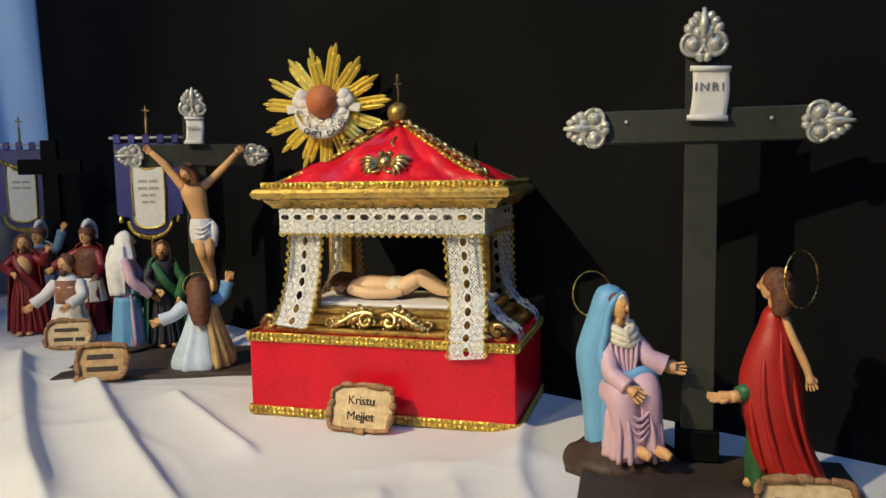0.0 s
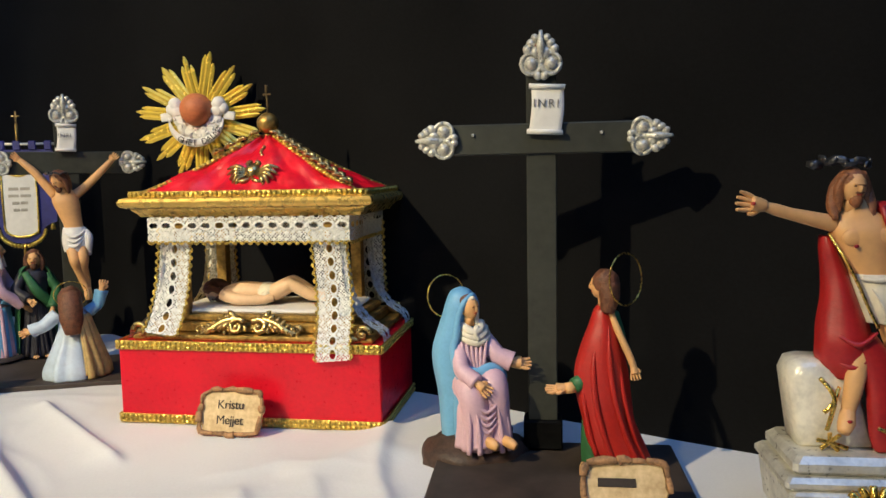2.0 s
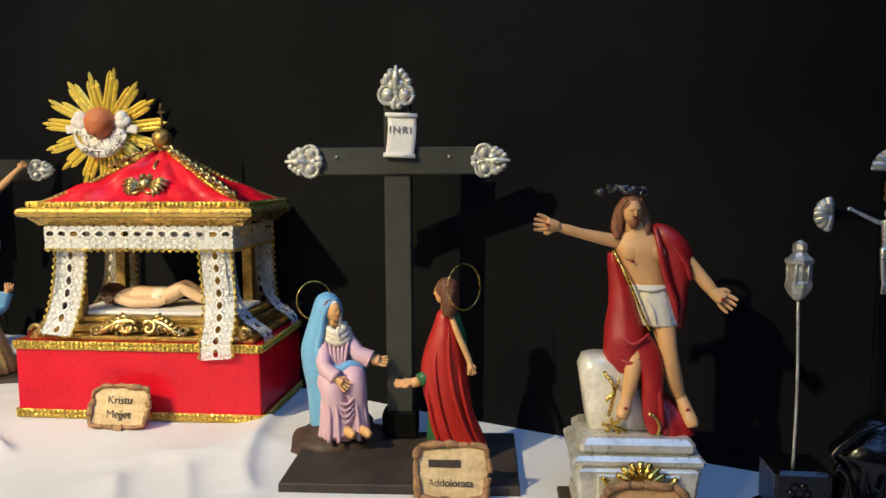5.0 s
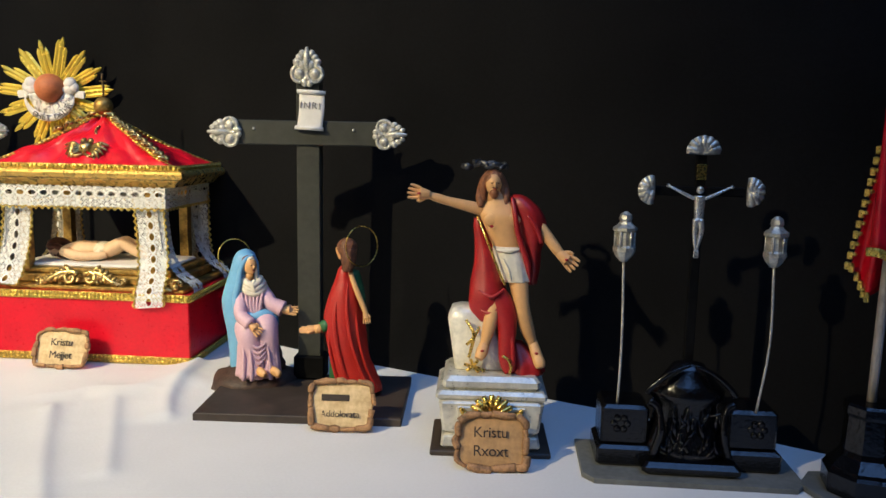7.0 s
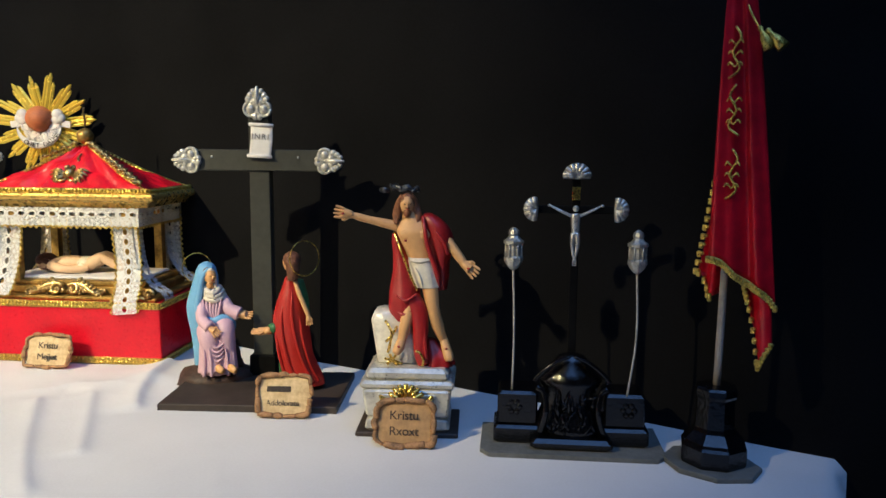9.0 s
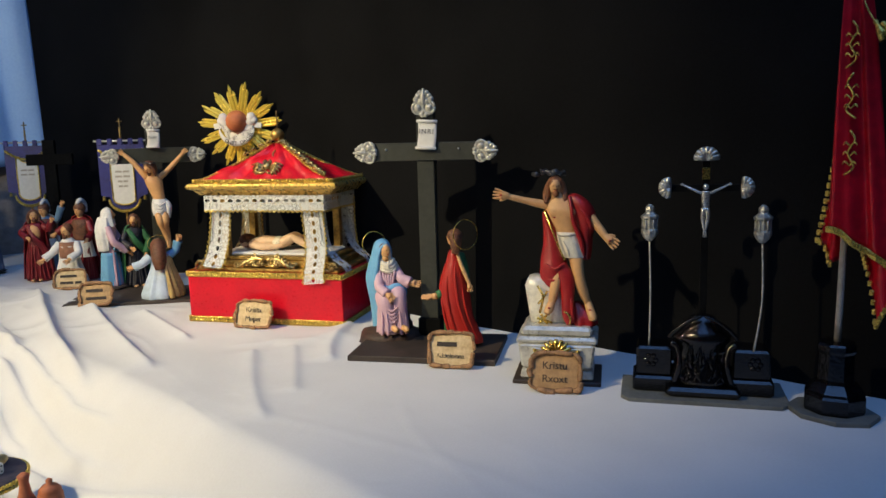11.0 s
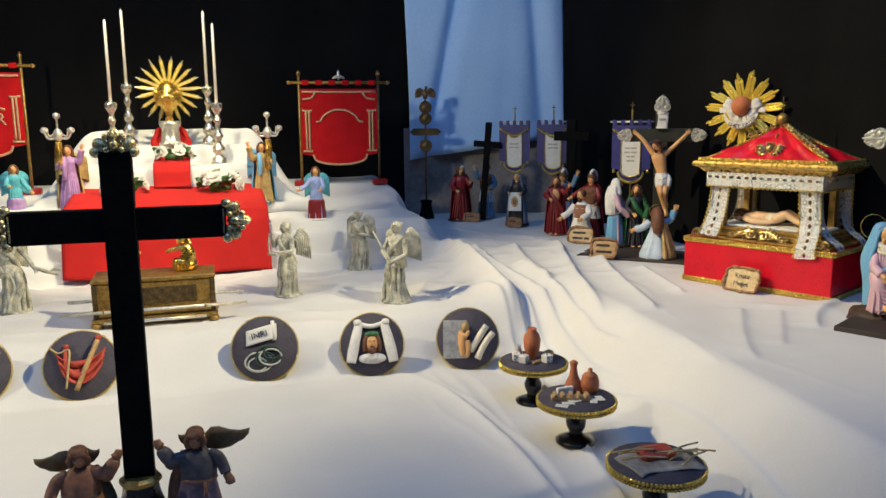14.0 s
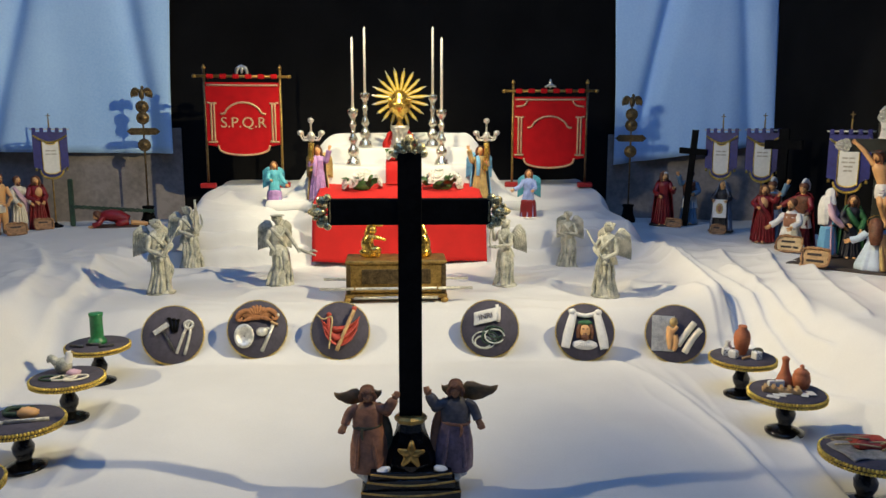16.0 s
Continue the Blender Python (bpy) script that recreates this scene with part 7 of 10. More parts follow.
# ---- grey resin angels ----
def grey_angel(x, y, h, rz, kind, yaw=0, pitch=0, flip=1):
    """A slim robed angel on a rocky foot; kind says what it holds; flip mirrors its stance."""
    f = Figure(h)
    f.m = Matrix.Diagonal((h * flip, h, h, 1))
    s = GREY_STATUE
    f.lump(s, (0.01, 0, 0.02), (0.185, 0.165, 0.05), None, 0.22, 18)
    f.loft(s, [(-0.01, 0.0, 0.03, 0.155, 0.135), (0.008, -0.004, 0.16, 0.128, 0.115), (0.028, -0.012, 0.3, 0.118, 0.108), (0.026, -0.012, 0.42, 0.112, 0.1), (0.002, 0, 0.52, 0.085, 0.074), (-0.004, 0, 0.58, 0.076, 0.066)], 8, 0.1, 56, x * 20, 1.1)
    f.loft(s, [(0.01, 0, 0.43, 0.132, 0.115), (0.005, 0, 0.5, 0.118, 0.1), (0.0, 0, 0.57, 0.084, 0.072)], 7, 0.08, 44, y * 20)
    f.loft(s, [(-0.004, 0, 0.56, 0.08, 0.066), (-0.012, 0, 0.65, 0.094, 0.074), (-0.014, 0, 0.74, 0.106, 0.075), (-0.01, 0.005, 0.79, 0.085, 0.06), (-0.006, 0.005, 0.83, 0.036, 0.036)], 6, 0.02, 36)
    rnd = random.Random(round(x * 999))
    for k in range(6):
        a = -2.8 + 2.5 * k / 5 + rnd.uniform(-0.15, 0.15)
        c, d = math.cos(a), math.sin(a)
        w = rnd.uniform(-0.03, 0.03)
        f.limb(s, [(0.09 * c + w, 0.085 * d, 0.53), (0.118 * c + 0.026 - w, 0.112 * d - 0.012, 0.33), (0.134 * c + 0.016 + w, 0.122 * d, 0.17), (0.162 * c + w, 0.145 * d, 0.035)], [0.006, rnd.uniform(0.016, 0.026), rnd.uniform(0.02, 0.03), 0.024], 8)
    f.limb(s, [(0.05, -0.08, 0.5), (0.065, -0.115, 0.36), (0.05, -0.1, 0.22)], [0.03, 0.048, 0.03], 10)
    f.limb(s, [(-0.1, -0.02, 0.8), (-0.03, -0.085, 0.72), (0.05, -0.085, 0.62), (0.1, -0.03, 0.54)], [0.02, 0.024, 0.026, 0.02], 8, 0.6)
    f.limb(s, [(0.09, -0.01, 0.79), (0.04, -0.08, 0.71), (-0.04, -0.08, 0.62)], [0.018, 0.02, 0.014], 8, 0.6)
    f.head((-0.006, -0.01, 0.9), 0.066, yaw * flip, pitch, s, None, None, s, False)
    for k in range(14):
        a = k / 14 * PI2
        f.lump(s, (-0.006 + 0.058 * math.cos(a), 0.008 + 0.055 * math.sin(a), 0.925 + 0.02 * math.sin(3 * a)), 0.02, None, 0.2, 7)
    reach = {
        "trumpet": ((0.16, -0.05, 0.62), (0.04, -0.17, 0.56), (-0.15, -0.07, 0.6), (-0.03, -0.18, 0.52)),
        "book": ((0.15, -0.06, 0.62), (0.03, -0.18, 0.6), (-0.15, -0.06, 0.66), (-0.1, -0.15, 0.8)),
        "harp": ((0.16, -0.05, 0.64), (0.06, -0.17, 0.62), (-0.15, -0.06, 0.62), (-0.02, -0.18, 0.56)),
        "crossed": ((0.15, -0.05, 0.6), (0.02, -0.15, 0.62), (-0.15, -0.05, 0.6), (-0.02, -0.16, 0.58)),
        "crown": ((0.17, -0.05, 0.64), (0.22, -0.17, 0.52), (-0.16, -0.03, 0.64), (-0.1, -0.15, 0.52)),
    }[kind]
    f.arm(s, (0.095, 0, 0.765), reach[0], reach[1], 0.038, True, skin=s)
    f.arm(s, (-0.105, 0, 0.765), reach[2], reach[3], 0.038, True, skin=s)
    if kind == "trumpet":
        f.limb(s, [(-0.04, -0.19, 0.5), (0.09, -0.2, 0.7), (0.2, -0.21, 0.88)], [0.016, 0.013, 0.01], 8)
        f.limb(s, [(-0.04, -0.19, 0.5), (-0.07, -0.19, 0.46)], [0.018, 0.032], 10)
    elif kind == "book":
        box(f.bm, (0.15, 0.06, 0.03), (-0.04, -0.2, 0.57), f.m, f.i(s), 0.008)
        f.limb(s, [(-0.12, -0.17, 0.84), (-0.13, -0.18, 0.7), (-0.1, -0.2, 0.6)], [0.012, 0.014, 0.012], 8)
    elif kind == "harp":
        box(f.bm, (0.05, 0.03, 0.34), (0.06, -0.19, 0.58), f.m, f.i(s), 0.008)
        f.limb(s, [(0.06, -0.19, 0.9), (0.05, -0.19, 1.08)], [0.02, 0.016], 8)
        f.limb(s, [(0.08, -0.19, 0.6), (0.15, -0.18, 0.72), (0.13, -0.17, 0.86)], [0.014, 0.016, 0.012], 8)
    elif kind == "crown":
        f.lump(s, (-0.006, -0.01, 0.965), (0.1, 0.08, 0.012), None, 0, 14)
        f.limb(s, [(0.2, -0.17, 0.54), (0.32, -0.2, 0.48), (0.46, -0.2, 0.42)], [0.016, 0.024, 0.01], 8)
        f.limb(s, [(0.36, -0.2, 0.46), (0.42, -0.2, 0.49), (0.48, -0.19, 0.47)], [0.012, 0.02, 0.008], 8)
    for q in (-1, 1):
        f.wing(s, (q * 0.05, 0.085, 0.72), q, 0.3, 0.36, 0.1, 0.085)
    if flip < 0:
        bmesh.ops.reverse_faces(f.bm, faces=f.bm.faces[:])
    f.done("angel_statue", on(x, y, rz, -0.002), "pale grey resin angel with folded wings on white cloth", "statue", "grey angels")


grey_angel(0.427, 0.655, 0.164, -40, "trumpet", -40, -4, -1)
grey_angel(0.414, 0.995, 0.15, -22, "crossed", 10, -10)
grey_angel(0.227, 0.785, 0.158, -48, "book", -30, 4)
grey_angel(-0.281, 0.792, 0.166, 22, "crown", -12, 4)
grey_angel(-0.513, 0.688, 0.163, 42, "trumpet", 30, -14)
grey_angel(-0.532, 0.985, 0.166, 34, "harp", 20, -6)


# ---- painted angels by the altar ----
PERIWINKLE_ROBE = mat("periwinkle_paint", (0.3, 0.38, 0.66), 0.5, scale=35, vary=0.15, bump=0.25)


def two_tone(material):
    """The lower skirt of a painted robe, in its own colour."""
    def extra(f):
        f.loft(material, [(0, 0, 0.0, 0.176, 0.15), (0, 0, 0.16, 0.166, 0.14), (0, 0, 0.34, 0.15, 0.128), (0, 0, 0.38, 0.12, 0.1)], 9, 0.04, 44)
    return extra


standing(on(-0.366, 1.265, 12), 0.128, "small painted angel with turquoise wings and lilac skirt", TEAL_ROBE, None, arms=[(1, (0.17, -0.05, 0.62), (0.26, -0.12, 0.5)), (-1, (-0.14, -0.08, 0.62), (-0.08, -0.18, 0.6))], wings=TEAL_ROBE, group="small painted angels", name="angel_statue", base=WHITE_ROBE, extra=two_tone(LILAC_ROBE))
standing(on(0.334, 1.135, -12), 0.13, "small painted angel with green wings and pale blue tunic", PERIWINKLE_ROBE, None, arms=[(-1, (-0.18, -0.05, 0.64), (-0.3, -0.1, 0.58)), (1, (0.14, -0.08, 0.62), (0.1, -0.16, 0.58))], wings=TEAL_ROBE, group="small painted angels", name="angel_statue", base=WHITE_ROBE, extra=two_tone(SHADED_MAROON_ROBE))


def candelabra_angel(x, y, z, robe, cloak, foot, scarf, q, label):
    def more(f):
        f.lump(foot, (0, 0, 0.02), (0.16, 0.14, 0.09), None, 0.3)
        f.limb(scarf, [(-0.06, -0.08, 0.82), (-0.045, -0.135, 0.7), (-0.05, -0.14, 0.56), (-0.055, -0.13, 0.46)], [0.03, 0.04, 0.038, 0.03], 8, 0.5)
        f.limb(GOLD, [(-0.09 * q, -0.1, 0.55), (-0.11 * q, -0.12, 0.85), (-0.1 * q, -0.1, 1.05)], [0.04, 0.055, 0.05], 10)
        c = (-0.1 * q, -0.1, 1.12)
        f.lump(BRIGHT_SILVER, (c[0], c[1], c[2] + 0.04), (0.07, 0.06, 0.1), None, 0.1)
        for dx, dz in ((-0.19, 0.08), (0.19, 0.08), (0.0, 0.3)):
            f.limb(BRIGHT_SILVER, [c, (c[0] + dx * 0.7, c[1], c[2] + dz * 0.3 - 0.04), (c[0] + dx, c[1], c[2] + dz)], [0.02, 0.018, 0.015], 7)
            f.lump(BRIGHT_SILVER, (c[0] + dx, c[1], c[2] + dz + 0.03), (0.055, 0.055, 0.05))
        for dx in (-0.12, 0.12):
            f.limb(BRIGHT_SILVER, [(c[0], c[1], c[2] + 0.1), (c[0] + dx, c[1], c[2] + 0.02), (c[0] + dx * 1.2, c[1], c[2] + 0.14)], [0.014, 0.014, 0.01], 6)
    standing(pose(x, y, z, 0, 0, 0), 0.152, label, robe, cloak, (-20, 200), arms=[(q, (0.16 * q, -0.06, 0.72), (0.22 * q, -0.1, 0.94)), (-q, (-0.13 * q, -0.1, 0.66), (-0.1 * q, -0.16, 0.7))], wings=cloak, group="candelabra angels", name="angel_statue", extra=more)


candelabra_angel(-0.2385, 1.232, 0.112, LILAC_ROBE, OCHRE_ROBE, WHITE_ROBE, LILAC_ROBE, 1, "painted angel in lilac robe holding a silver candelabrum")
candelabra_angel(0.212, 1.232, 0.112, OCHRE_ROBE, SKY_ROBE, SKY_ROBE, SKY_ROBE, -1, "painted angel in ochre and blue robe holding a silver candelabrum")


# ---- gilded chest with carrying poles ----
def chest():
    t = thing("gilt_chest", on(-0.017, 0.662, 1), "bronze gilt chest with carrying poles and two gold figures", "chest")
    w, d, h = 0.2, 0.085, 0.09
    zb = 0.018
    part("body", shape(box, (w, d, h - 0.03), (0, 0, zb), bevel=0.002), OLD_GOLD, t, "dull bronze gilt box")
    part("lid", shape(box, (w + 0.006, d + 0.006, 0.008), (0, 0, zb + h - 0.03), bevel=0.002), OLD_GOLD, t)
    part("sill", shape(box, (w + 0.008, d + 0.008, 0.009), (0, 0, zb - 0.009), bevel=0.002), OLD_GOLD, t)
    part("front_panel", shape(box, (w * 0.7, 0.003, 0.03), (0, -d / 2 - 0.001, zb + 0.02), bevel=0.001), DARK_BRONZE, t, "raised dark panel")
    for sx in (-1, 1):
        for sy in (-1, 1):
            part("foot", shape(lathe, [(0.008, 0), (0.0095, 0.004), (0.006, 0.01)], (sx * w * 0.49, sy * d * 0.46, 0), n=10), OLD_GOLD, t)
            part("corner_post", shape(box, (0.009, 0.009, h - 0.03), (sx * w * 0.485, sy * d * 0.48, zb), bevel=0.002), DARK_BRONZE, t)
    for y, z, ln in ((-d / 2 - 0.008, 0.030, 0.31), (d / 2 + 0.008, 0.030, 0.31), (-d / 2 - 0.008, 0.011, 0.17)):
        part("carrying_pole", shape(tube, [(-ln / 2, y, z), (ln / 2, y, z)], 0.003), BRIGHT_SILVER if ln < 0.3 else SILVER, t, "silver rod")
    for q in (-1, 1):
        for y in (-d / 2 - 0.006, d / 2 + 0.006):
            part("ring", shape(ring, 0.0055, 0.0014, pose(q * w * 0.42, y, 0.030, 0, 0, 90)), OLD_GOLD, t)
        f = Figure(1.0)
        z0 = zb + h - 0.022
        f.lump(GOLD, (0, 0, z0 + 0.008), (0.016, 0.011, 0.009), None, 0.2)
        f.limb(GOLD, [(0, 0, z0 + 0.01), (q * 0.003, 0, z0 + 0.024), (-q * 0.002, 0, z0 + 0.036)], [0.011, 0.01, 0.007], 10)
        f.lump(GOLD, (-q * 0.006, 0, z0 + 0.044), (0.006, 0.006, 0.0075))
        f.limb(GOLD, [(0, -0.004, z0 + 0.034), (-q * 0.014, -0.003, z0 + 0.032), (-q * 0.026, 0, z0 + 0.028)], [0.004, 0.0035, 0.002], 7)
        f.limb(GOLD, [(q * 0.004, 0, z0 + 0.036), (-q * 0.004, 0.004, z0 + 0.052), (-q * 0.022, 0.004, z0 + 0.05)], [0.005, 0.005, 0.001], 8, 0.4)
        f.limb(GOLD, [(-q * 0.004, -0.006, z0 + 0.012), (-q * 0.014, -0.006, z0 + 0.014), (-q * 0.012, -0.006, z0 + 0.002)], [0.006, 0.005, 0.004], 8)
        part("gold_figure", f.bm, f.mats, t, "kneeling gold figure", pose(q * 0.055, 0, -0.0258) @ Matrix.Diagonal((1.3, 1.3, 1.3, 1)))


chest()


# ---- the black cross with two angels ----
def leaf_end(bm, s, m):
    """A cast end of three fat lobes with bosses between them, over a small collar."""
    box(bm, (0.86 * s, 0.3 * s, 0.12 * s), (0, 0, -0.04 * s), m, 0, 0.04 * s)
    ball(bm, (0, 0, 0.52 * s), (0.2 * s, 0.17 * s, 0.4 * s), m, 0, 14)
    ball(bm, (0, -0.12 * s, 0.36 * s), (0.13 * s, 0.12 * s, 0.16 * s), m, 0, 10)
    tube(bm, [(0, -0.14 * s, 0.42 * s), (0, -0.19 * s, 0.62 * s), (0, -0.08 * s, 0.88 * s)], [0.05 * s, 0.06 * s, 0.02 * s], m, 0, 7)
    for q in (-1, 1):
        ball(bm, (q * 0.38 * s, 0, 0.3 * s), (0.23 * s, 0.17 * s, 0.3 * s), m, 0, 14, (0, q * 38, 0))
        ball(bm, (q * 0.56 * s, -0.05 * s, 0.12 * s), (0.17 * s, 0.15 * s, 0.17 * s), m, 0, 12)
        ball(bm, (q * 0.22 * s, -0.12 * s, 0.2 * s), (0.1 * s, 0.1 * s, 0.1 * s), m, 0, 10)
        ball(bm, (q * 0.24 * s, -0.08 * s, 0.6 * s), (0.1 * s, 0.1 * s, 0.12 * s), m, 0, 10)


def black_cross():
    t = thing("black_cross", pose(0.009, 0, cloth_level(0.009, 0)), "matt black cross with chrome ends on gilt-edged base", "cross")
    z = -cloth_level(0.009, 0)
    part("upright", shape(box, (0.0285, 0.014, 0.325), (0, 0, z - 0.037), bevel=0.001), BLACK_WOOD, t)
    part("crossbar", shape(box, (0.194, 0.0135, 0.031), (0, 0.0005, z + 0.2025), bevel=0.001), BLACK_WOOD, t)
    for a, x, zz in ((-90, -0.094, 0.218), (90, 0.094, 0.218), (0, 0, 0.283)):
        part("chrome_end", shape(leaf_end, 0.03, pose(x, -0.002, z + zz, 0, a)), GLINT_CHROME, t, "chrome trefoil end tinted for gold glints")
    part("collar", shape(lathe, [(0.016, 0), (0.0205, 0.003), (0.0205, 0.007), (0.017, 0.01)], (0, 0, z - 0.046), n=8, smooth=False), OLD_GOLD, t, "gilt collar")
    part("pedestal", shape(lathe, [(0.034, -0.098), (0.0355, -0.091), (0.032, -0.084), (0.023, -0.068), (0.0185, -0.055), (0.017, -0.045)], (0, 0, z), n=8, smooth=False), BLACK_GLOSS, t, "flared black pedestal")
    bm = bmesh.new()
    for k in range(5):
        a = PI2 * k / 5 + 0.06
        tube(bm, [(0, -0.0345, z - 0.074), (0.008 * math.sin(a), -0.0365, z - 0.074 + 0.0075 * math.cos(a)), (0.0172 * math.sin(a), -0.036 + 0.004 * math.cos(a), z - 0.074 + 0.0165 * math.cos(a))], [0.0055, 0.0052, 0.0016], None, 0, 8, 0.55)
    part("star_ornament", bm, OLD_GOLD, t, "worn gilt star")
    for k, (w, zz, h) in enumerate(((0.1, -0.108, 0.01), (0.108, -0.121, 0.013), (0.122, -0.137, 0.016))):
        pts = [(-w / 2, -0.034), (-w * 0.3, -0.04), (-w * 0.1, -0.034 - 0.01), (w * 0.1, -0.034 - 0.01), (w * 0.3, -0.04), (w / 2, -0.034), (w / 2, 0.034), (-w / 2, 0.034)]
        part("plinth_step", shape(plate, [(p[0], -p[1]) for p in pts], h, pose(0, 0, z + zz + h, -90), 0, 0.0015), BLACK_GLOSS, t, "shaped black step")
        part("gilt_edge", shape(tube, [(p[0], p[1] - 0.0006, z + zz + h * 0.85) for p in pts[:6]], 0.0013, steps=3), OLD_GOLD, t, "gilt edge line")


black_cross()


OLIVE_ROBE = mat("dark_olive_paint", (0.06, 0.055, 0.03), 0.55, scale=45, vary=0.25, bump=0.3)
SLATE_ROBE = mat("dark_slate_paint", (0.085, 0.078, 0.085), 0.55, scale=45, vary=0.3, bump=0.3)
WING_PAINT = mat("dark_ochre_paint", (0.17, 0.1, 0.035), 0.5, scale=60, vary=0.25, bump=0.3)


def bracket_angel(x, q, h, span, robe, robe2, top, label):
    """An angel that leans to the shaft, one hand on it, the other hanging out and down, over white foam."""
    f = Figure(1.0)
    o = -q
    f.robe(robe, [(0.019, 0.001), (0.0215, 0.004), (0.0222, 0.018), (0.021, 0.04), (0.0168, 0.062), (0.0158, 0.066)], (0, 0, 0), 1.0, 0.8, 4, 0.04, lean=(q * 0.002, 0))
    f.robe(top, [(0.0165, 0.064), (0.0172, 0.072), (0.0172, 0.082), (0.0142, 0.091), (0.009, 0.097), (0.0055, 0.102)], (q * 0.001, 0, 0), 1.0, 0.8, 4, 0.03, lean=(q * 0.003, 0))
    # belt with a short hanging end
    f.robe(robe2, [(0.0162, 0.0625), (0.0175, 0.065), (0.0162, 0.0675)], (q * 0.001, 0, 0), 1, 0.82, 0, 0)
    f.limb(robe2, [(o * 0.004, -0.0145, 0.065), (o * 0.005, -0.0165, 0.058), (o * 0.004, -0.017, 0.051)], [0.0016, 0.0018, 0.001], 7)
    # cloak hanging behind on the side of the shaft
    f.limb(robe2, [(q * 0.012, 0.006, 0.092), (q * 0.02, 0.006, 0.06), (q * 0.0205, 0.006, 0.03), (q * 0.018, 0.004, 0.006)], [0.006, 0.0085, 0.0095, 0.008], 9, 0.6)
    # a few soft folds of the skirt
    for x0, x1, z1, w in ((-0.009, -0.014, 0.012, 0.0024), (0.006, 0.0105, 0.01, 0.0028)):
        f.limb(robe, [(x0, -0.0118, 0.058), ((x0 + x1) / 2, -0.0156, 0.034), (x1, -0.0155, z1)], [0.0008, w, w], 8)
    # sleeves and hands
    f.limb(top, [(q * 0.008, -0.001, 0.0925), (q * 0.0165, -0.003, 0.089), (q * 0.0255, -0.005, 0.0885), (q * 0.0315, -0.006, 0.097), (q * 0.0342, -0.006, 0.1015)], [0.005, 0.0066, 0.0072, 0.0066, 0.0046], 10)
    f.limb(top, [(q * 0.018, -0.003, 0.086), (q * 0.0255, -0.005, 0.0815), (q * 0.031, -0.006, 0.0885)], [0.003, 0.0042, 0.002], 8)
    f.limb(BROWN_SKIN, [(q * 0.033, -0.006, 0.099), (q * 0.0362, -0.006, 0.1055), (q * 0.038, -0.005, 0.111)], [0.0036, 0.0042, 0.003], 8, 0.8)
    f.limb(BROWN_SKIN, [(q * 0.0345, -0.008, 0.104), (q * 0.0325, -0.0095, 0.109)], [0.0018, 0.0014], 6)
    f.limb(top, [(o * 0.008, -0.001, 0.0925), (o * 0.0155, -0.002, 0.0875), (o * 0.0205, -0.005, 0.079), (o * 0.0235, -0.009, 0.071)], [0.0048, 0.0062, 0.0058, 0.0052], 10)
    f.limb(BROWN_SKIN, [(o * 0.0235, -0.009, 0.071), (o * 0.027, -0.011, 0.065), (o * 0.029, -0.012, 0.0605)], [0.0036, 0.0044, 0.0036], 8)
    f.limb(BROWN_SKIN, [(o * 0.0265, -0.013, 0.066), (o * 0.0235, -0.0145, 0.062)], [0.0018, 0.0014], 6)
    # bowed head, face half turned to the shaft
    hx = q * 0.004
    f.lump(BROWN_SKIN, (hx, -0.004, 0.1035), (0.0048, 0.0048, 0.006), None, 0, 10)
    f.lump(BROWN_SKIN, (hx + q * 0.001, -0.0078, 0.1085), (0.0066, 0.0066, 0.0085), (26, 0, 0), 0, 14)
    f.lump(BROWN_SKIN, (hx + q * 0.0018, -0.0145, 0.1062), (0.0012, 0.0014, 0.002), (26, 0, 0), 0, 7)
    f.lump(HAIR, (hx, -0.0055, 0.1145), (0.0088, 0.0102, 0.0072), (34, 0, 0), 0.1, 14)
    f.lump(HAIR, (hx, -0.001, 0.1095), (0.0085, 0.0072, 0.0095), (14, 0, 0), 0.12, 12)
    for e in (-1, 1):
        f.limb(HAIR, [(hx + e * 0.0042, -0.0125, 0.1155), (hx + e * 0.0074, -0.0092, 0.1085), (hx + e * 0.0068, -0.0065, 0.101)], [0.0026, 0.0032, 0.0022], 8)
    # wings: the outer one broad with an upturned tip, the inner one seen nearly edge on
    blade = [(0.0, -0.007), (0.0, 0.008), (0.005, 0.0135), (0.012, 0.0135), (0.02, 0.0095), (0.029, 0.0075), (0.037, 0.009), (0.0355, 0.003), (0.031, -0.002), (0.027, -0.0035), (0.021, -0.0075), (0.012, -0.0095)]
    for side, k, dz in ((o, span, 0.0), (q, 0.42, 0.002)):
        m = pose(side * 0.0045, 0.009, 0.1 + dz, -8, side * -6, side * -10)
        plate(f.bm, [(side * px * k, pz * (0.55 + 0.45 * k)) for px, pz in (blade[::-1] if side > 0 else blade)], 0.0042, m, f.i(WING_PAINT), 0.0014, True)
    # modelled clouds under the hem
    f.lump(WHITE_ROBE, (q * 0.014, -0.0205, 0.0055), (0.0125, 0.008, 0.006), (0, -q * 32, 0), 0.15, 14)
    f.lump(WHITE_ROBE, (q * 0.002, -0.002, -0.007), (0.0115, 0.012, 0.0115), None, 0.2, 14)
    f.lump(WHITE_ROBE, (o * 0.007, 0.004, -0.004), (0.009, 0.01, 0.008), None, 0.2, 12)
    f.done("bracket_angel", pose(x, -0.006, -0.1075, 0, -q * 3) @ Matrix.Diagonal((1.08, 0.95, h, 1)), label, "statue", "angels at the black cross")


bracket_angel(-0.043, 1, 0.925, 0.85, BROWN_ROBE, OLIVE_ROBE, BROWN_ROBE, "brown robed clay angel leaning on the black cross")
